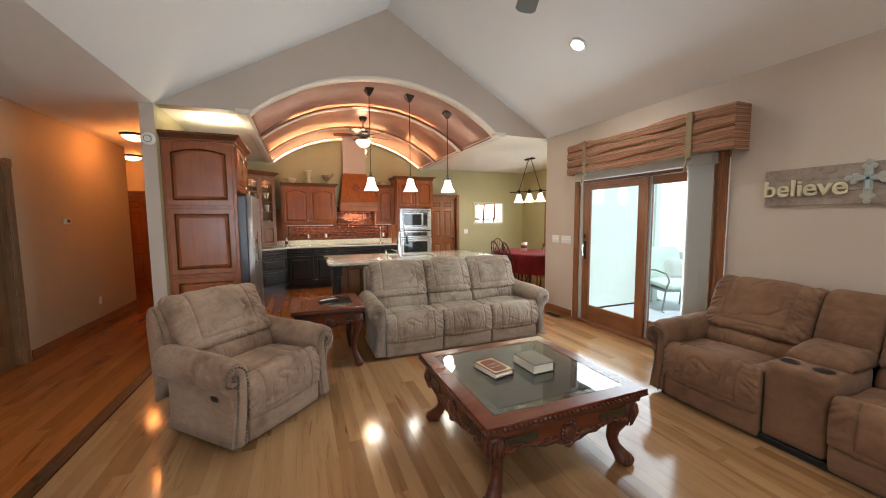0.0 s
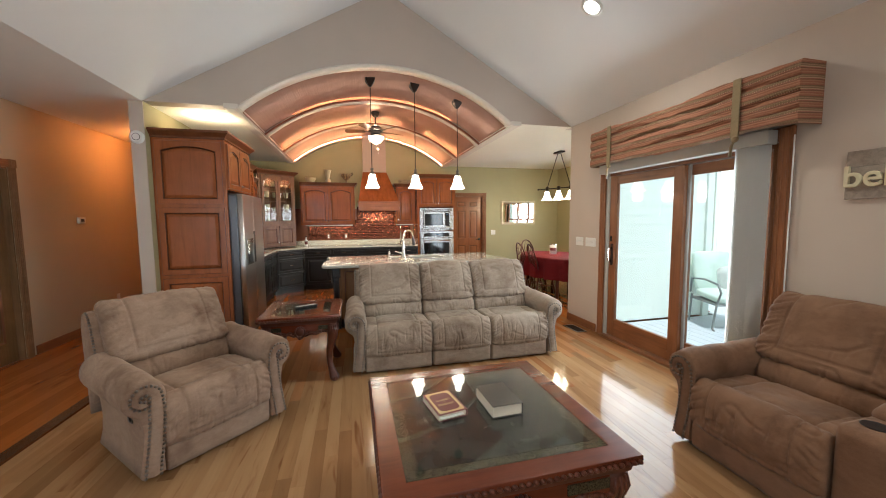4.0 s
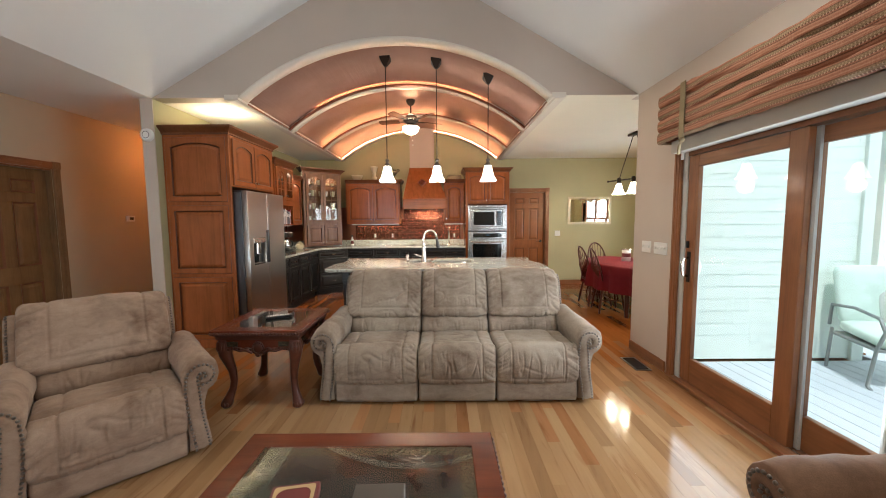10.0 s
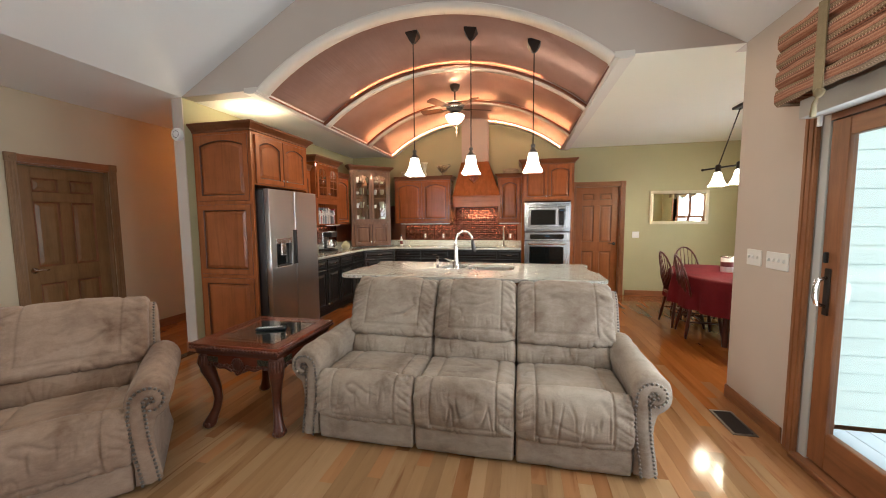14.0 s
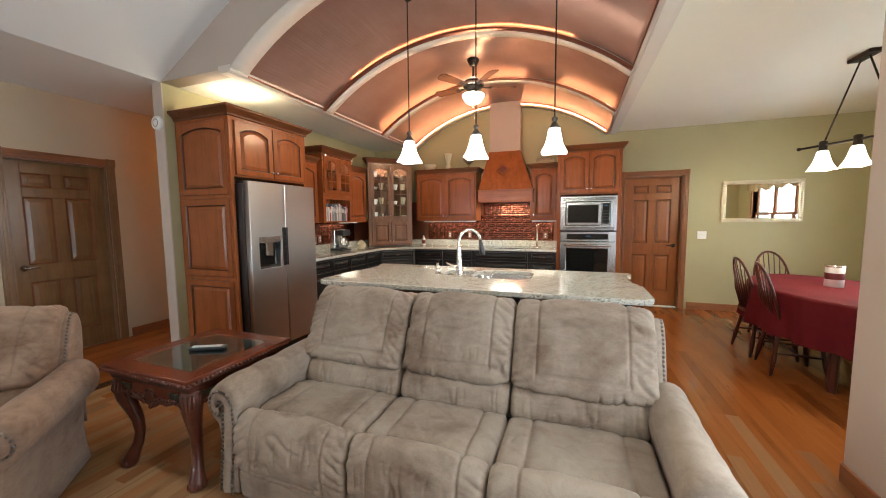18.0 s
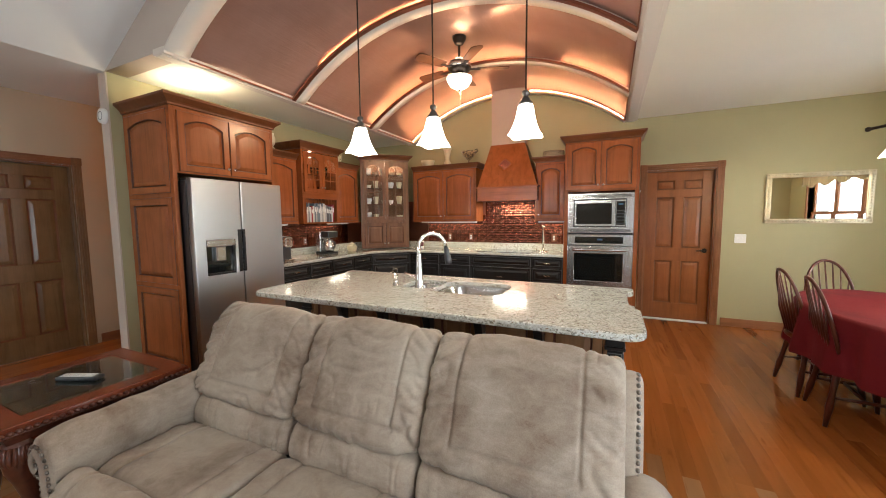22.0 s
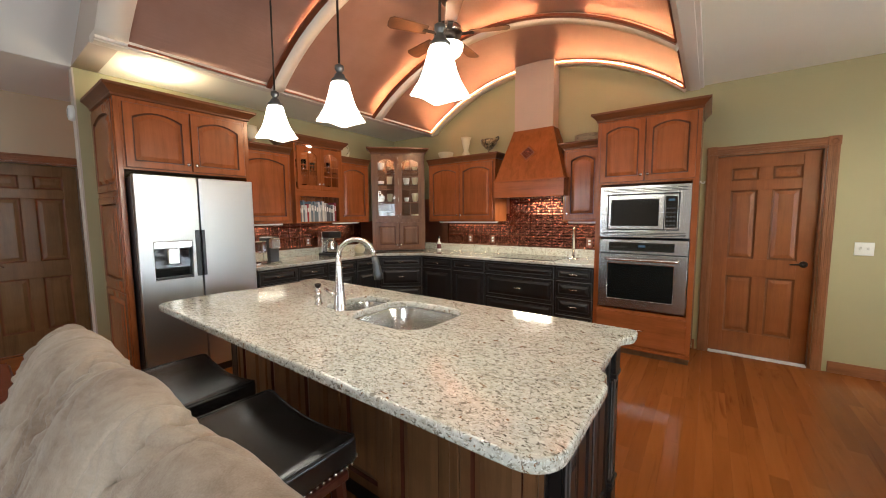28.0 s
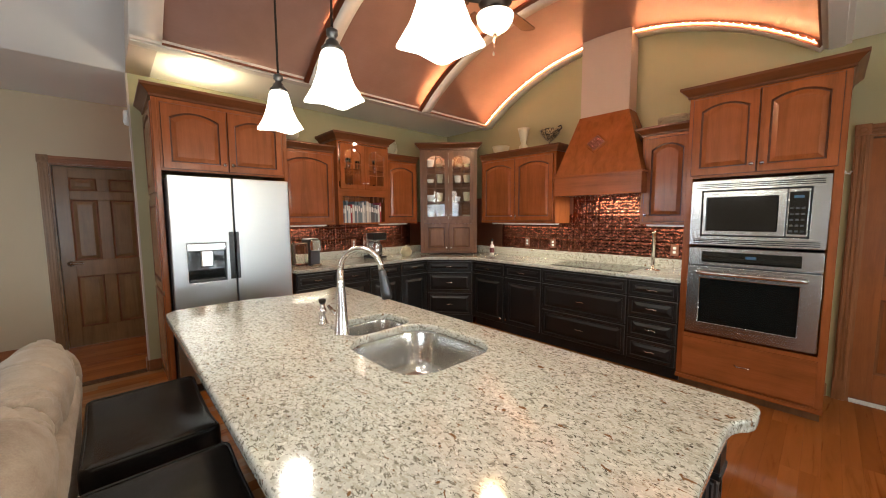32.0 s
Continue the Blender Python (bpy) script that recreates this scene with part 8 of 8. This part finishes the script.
part("pot", lathe([(0.05, 0), (0.075, 0.03), (0.08, 0.07), (0.055, 0.105)], 20), CREAM, jr, "", True)
part("lid", lathe([(0.058, 0.105), (0.05, 0.12), (0.015, 0.13), (0.015, 0.145), (0.004, 0.15)], 20), CREAM, jr, "", True)
sb = thing("soap_bottle", "small bottle with a paper label on the counter", "bottle", pose(0.52, 9.50, CT))
part("bottle", lathe([(0.03, 0), (0.032, 0.01), (0.032, 0.12), (0.012, 0.15), (0.012, 0.19)], 16), PLASTIC, sb, "", True)
part("label_print", lathe([(0.0325, 0.03), (0.0328, 0.035), (0.0328, 0.095), (0.0325, 0.1)], 16), BOOK_RED, sb, "", True)
part("cap", lathe([(0.014, 0.185), (0.014, 0.215), (0.004, 0.22)], 12), BLACK, sb)
pt = thing("paper_towel_stand", "tall steel towel stand on the counter", "towel stand", pose(2.58, 9.45, CT))
part("base", lathe([(0.07, 0), (0.07, 0.012), (0.02, 0.016)], 20), STEEL, pt, "", True)
part("post", lathe([(0.015, 0.012), (0.015, 0.36), (0.02, 0.37), (0.008, 0.385)], 14), NICKEL, pt, "", True)

CTOP = 2.205 + 0.066
vs_ = thing("footed_vase", "cream fluted vase on top of the wall cabinet", "vase", pose(1.02, 9.50, CTOP))
part("vase", lathe([(0.045, 0), (0.05, 0.02), (0.055, 0.06), (0.03, 0.10), (0.045, 0.17), (0.062, 0.25), (0.075, 0.285), (0.068, 0.285), (0.03, 0.12)], 22), CREAM, vs_, "", True)
MOSAIC, _t, _b = shader("dark_gilt_mosaic", (0.22, 0.165, 0.09), 0.28, 0.5)
_t.links.new(ramp(_t, noise_tex(_t, coords(_t, (1, 1, 1)), 55, 2), (0.42, (0.05, 0.04, 0.03)), (0.58, (0.46, 0.36, 0.2))), _b.inputs["Base Color"])
gb = thing("footed_bowl", "dark openwork footed bowl on top of the wall cabinet", "bowl", pose(1.40, 9.49, CTOP))
part("bowl", lathe([(0.055, 0), (0.05, 0.012), (0.014, 0.03), (0.014, 0.065), (0.05, 0.09), (0.105, 0.15), (0.12, 0.20), (0.112, 0.20), (0.09, 0.14), (0.02, 0.10)], 24), MOSAIC, gb, "", True)
part("handle", tube([(0.11, 0, 0.17), (0.15, 0, 0.20), (0.14, 0, 0.23), (0.105, 0, 0.22)], 0.008, 8), BRONZE, gb, "", True)
wb = thing("white_bowl", "small white bowl on top of the wall cabinet", "bowl", pose(0.66, 9.50, CTOP))
part("bowl", lathe([(0.05, 0), (0.06, 0.01), (0.10, 0.06), (0.115, 0.11), (0.105, 0.11), (0.09, 0.06), (0.02, 0.02)], 22), CREAM, wb, "", True)
bk2 = thing("oval_basket", "woven basket on the cabinet beside the hood", "basket", pose(2.70, 9.50, CTOP))
part("basket", xf(lathe([(0.10, 0), (0.125, 0.03), (0.13, 0.07), (0.125, 0.095), (0.10, 0.10), (0.09, 0.05)], 24), Matrix.Diagonal((1.15, 0.8, 1, 1))), BASKET, bk2, "", True)
rg = thing("face_jug", "white ceramic jug on top of the wall cabinet", "jug", pose(-0.40, 8.45, CTOP))
part("jug", lathe([(0.05, 0), (0.085, 0.05), (0.09, 0.10), (0.06, 0.15), (0.075, 0.19), (0.065, 0.19), (0.04, 0.12)], 20), CREAM, rg, "", True)
part("jug_handle", tube([(0.075, 0, 0.05), (0.12, 0, 0.08), (0.12, 0, 0.14), (0.065, 0, 0.17)], 0.009, 8), CREAM, rg, "", True)
iv = thing("ivory_pot", "small pot on top of the fridge cabinet", "pot", pose(-0.12, 7.02, CTOP))
part("pot", lathe([(0.05, 0), (0.07, 0.03), (0.075, 0.09), (0.06, 0.13), (0.065, 0.14), (0.05, 0.13)], 20), CREAM, iv, "", True)


def cup(m, name, label, r, h, mat, group):
    c = thing(name, label, name, m, group)
    part("body", lathe([(r * 0.6, 0), (r * 0.7, h * 0.1), (r, h * 0.9), (r, h), (r * 0.92, h), (r * 0.6, h * 0.2)], 14), mat, c, "", True)
    return c


rng = random.Random(8)
for z in (1.39, 1.668, 1.928, 2.148):
    for k in range(5):
        x = 0.14 + k * 0.13
        if z > 2.1 and k % 2:
            continue
        cup(CC @ Matrix.Translation((x, 0.10 + 0.05 * (k % 2), z + 0.0006)), "dish", "china dish on a lit cabinet shelf", rng.uniform(0.04, 0.075), rng.uniform(0.04, 0.14), CREAM if k % 3 else PLASTIC, "china in the corner cabinet")
for z in (1.736, 2.029):
    for k in range(5):
        cup(pose(XL + 0.27, 7.54 + 0.10 + k * 0.125, z + 0.0006), "drinking_glass", "glass on a lit cabinet shelf", 0.033, rng.uniform(0.10, 0.15), GLASS, "glasses in the display cabinet")
for k, x in enumerate((0.26, 0.55)):
    bs_ = thing("wicker_basket", "small basket with a hoop handle on a cabinet shelf", "basket", CC @ pose(x, 0.12, 2.149))
    part("basket", lathe([(0.04, 0), (0.055, 0.05), (0.05, 0.05), (0.035, 0.01)], 14), BASKET, bs_, "", True)
    part("hoop", tube([(0.05 * math.cos(a), 0, 0.045 + 0.10 * math.sin(a)) for a in [math.pi * i / 8 for i in range(9)]], 0.006, 6), BASKET, bs_, "", True)

# ---- floor planks ----
bm = bx(-2.05, 4.66, -2.6, 10.52, -0.12, -0.013)
box(bm, -3.72, -2.05, 8.63, 10.52, -0.12, -0.013)
box(bm, 4.66, 6.87, 5.56, 9.82, -0.12, -0.013)
fl = solid("floor", bm, OAK_Y, "hardwood floor of narrow planks with a satin finish", "floor")
PW = 0.0825
rng = random.Random(21)


def plank_mesh(bm, x, y0, y1):
    e, t = 0.00035, 0.012
    a = [bm.verts.new(p) for p in ((x + 0.00015, y0 + 0.00015, -t), (x + PW - 0.00015, y0 + 0.00015, -t), (x + PW - 0.00015, y1 - 0.00015, -t), (x + 0.00015, y1 - 0.00015, -t))]
    b = [bm.verts.new((v.co.x, v.co.y, -e)) for v in a]
    c = [bm.verts.new(p) for p in ((x + 0.00015 + e, y0 + 0.00015 + e, 0), (x + PW - 0.00015 - e, y0 + 0.00015 + e, 0), (x + PW - 0.00015 - e, y1 - 0.00015 - e, 0), (x + 0.00015 + e, y1 - 0.00015 - e, 0))]
    for lo, hi in ((a, b), (b, c)):
        for k in range(4):
            bm.faces.new((lo[k], lo[(k + 1) % 4], hi[(k + 1) % 4], hi[k]))
    bm.faces.new(c)


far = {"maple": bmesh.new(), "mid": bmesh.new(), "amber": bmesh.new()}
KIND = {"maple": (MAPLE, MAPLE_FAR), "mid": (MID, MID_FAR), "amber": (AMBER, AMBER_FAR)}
near = 0
x = -3.72
spans = []
while x < 6.87:
    if not (-0.70 < x + PW / 2 < -0.595):
        low = 5.56 if x + PW > 4.60 else 8.64 if x < -2.03 else -2.6
        high = 9.82 if x > 4.6 else 10.52
        y = low - rng.random() * 1.2
        while y < high:
            ln = rng.uniform(0.5, 1.9)
            y0, y1 = max(y, low), min(y + ln, high)
            if y1 - y0 > 0.05:
                spans.append((x, y0, y1))
            y += ln
    x += PW
for x, y0, y1 in spans:
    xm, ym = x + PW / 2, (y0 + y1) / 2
    # tone by place: maple to honey to amber towards kitchen, dining side and hall
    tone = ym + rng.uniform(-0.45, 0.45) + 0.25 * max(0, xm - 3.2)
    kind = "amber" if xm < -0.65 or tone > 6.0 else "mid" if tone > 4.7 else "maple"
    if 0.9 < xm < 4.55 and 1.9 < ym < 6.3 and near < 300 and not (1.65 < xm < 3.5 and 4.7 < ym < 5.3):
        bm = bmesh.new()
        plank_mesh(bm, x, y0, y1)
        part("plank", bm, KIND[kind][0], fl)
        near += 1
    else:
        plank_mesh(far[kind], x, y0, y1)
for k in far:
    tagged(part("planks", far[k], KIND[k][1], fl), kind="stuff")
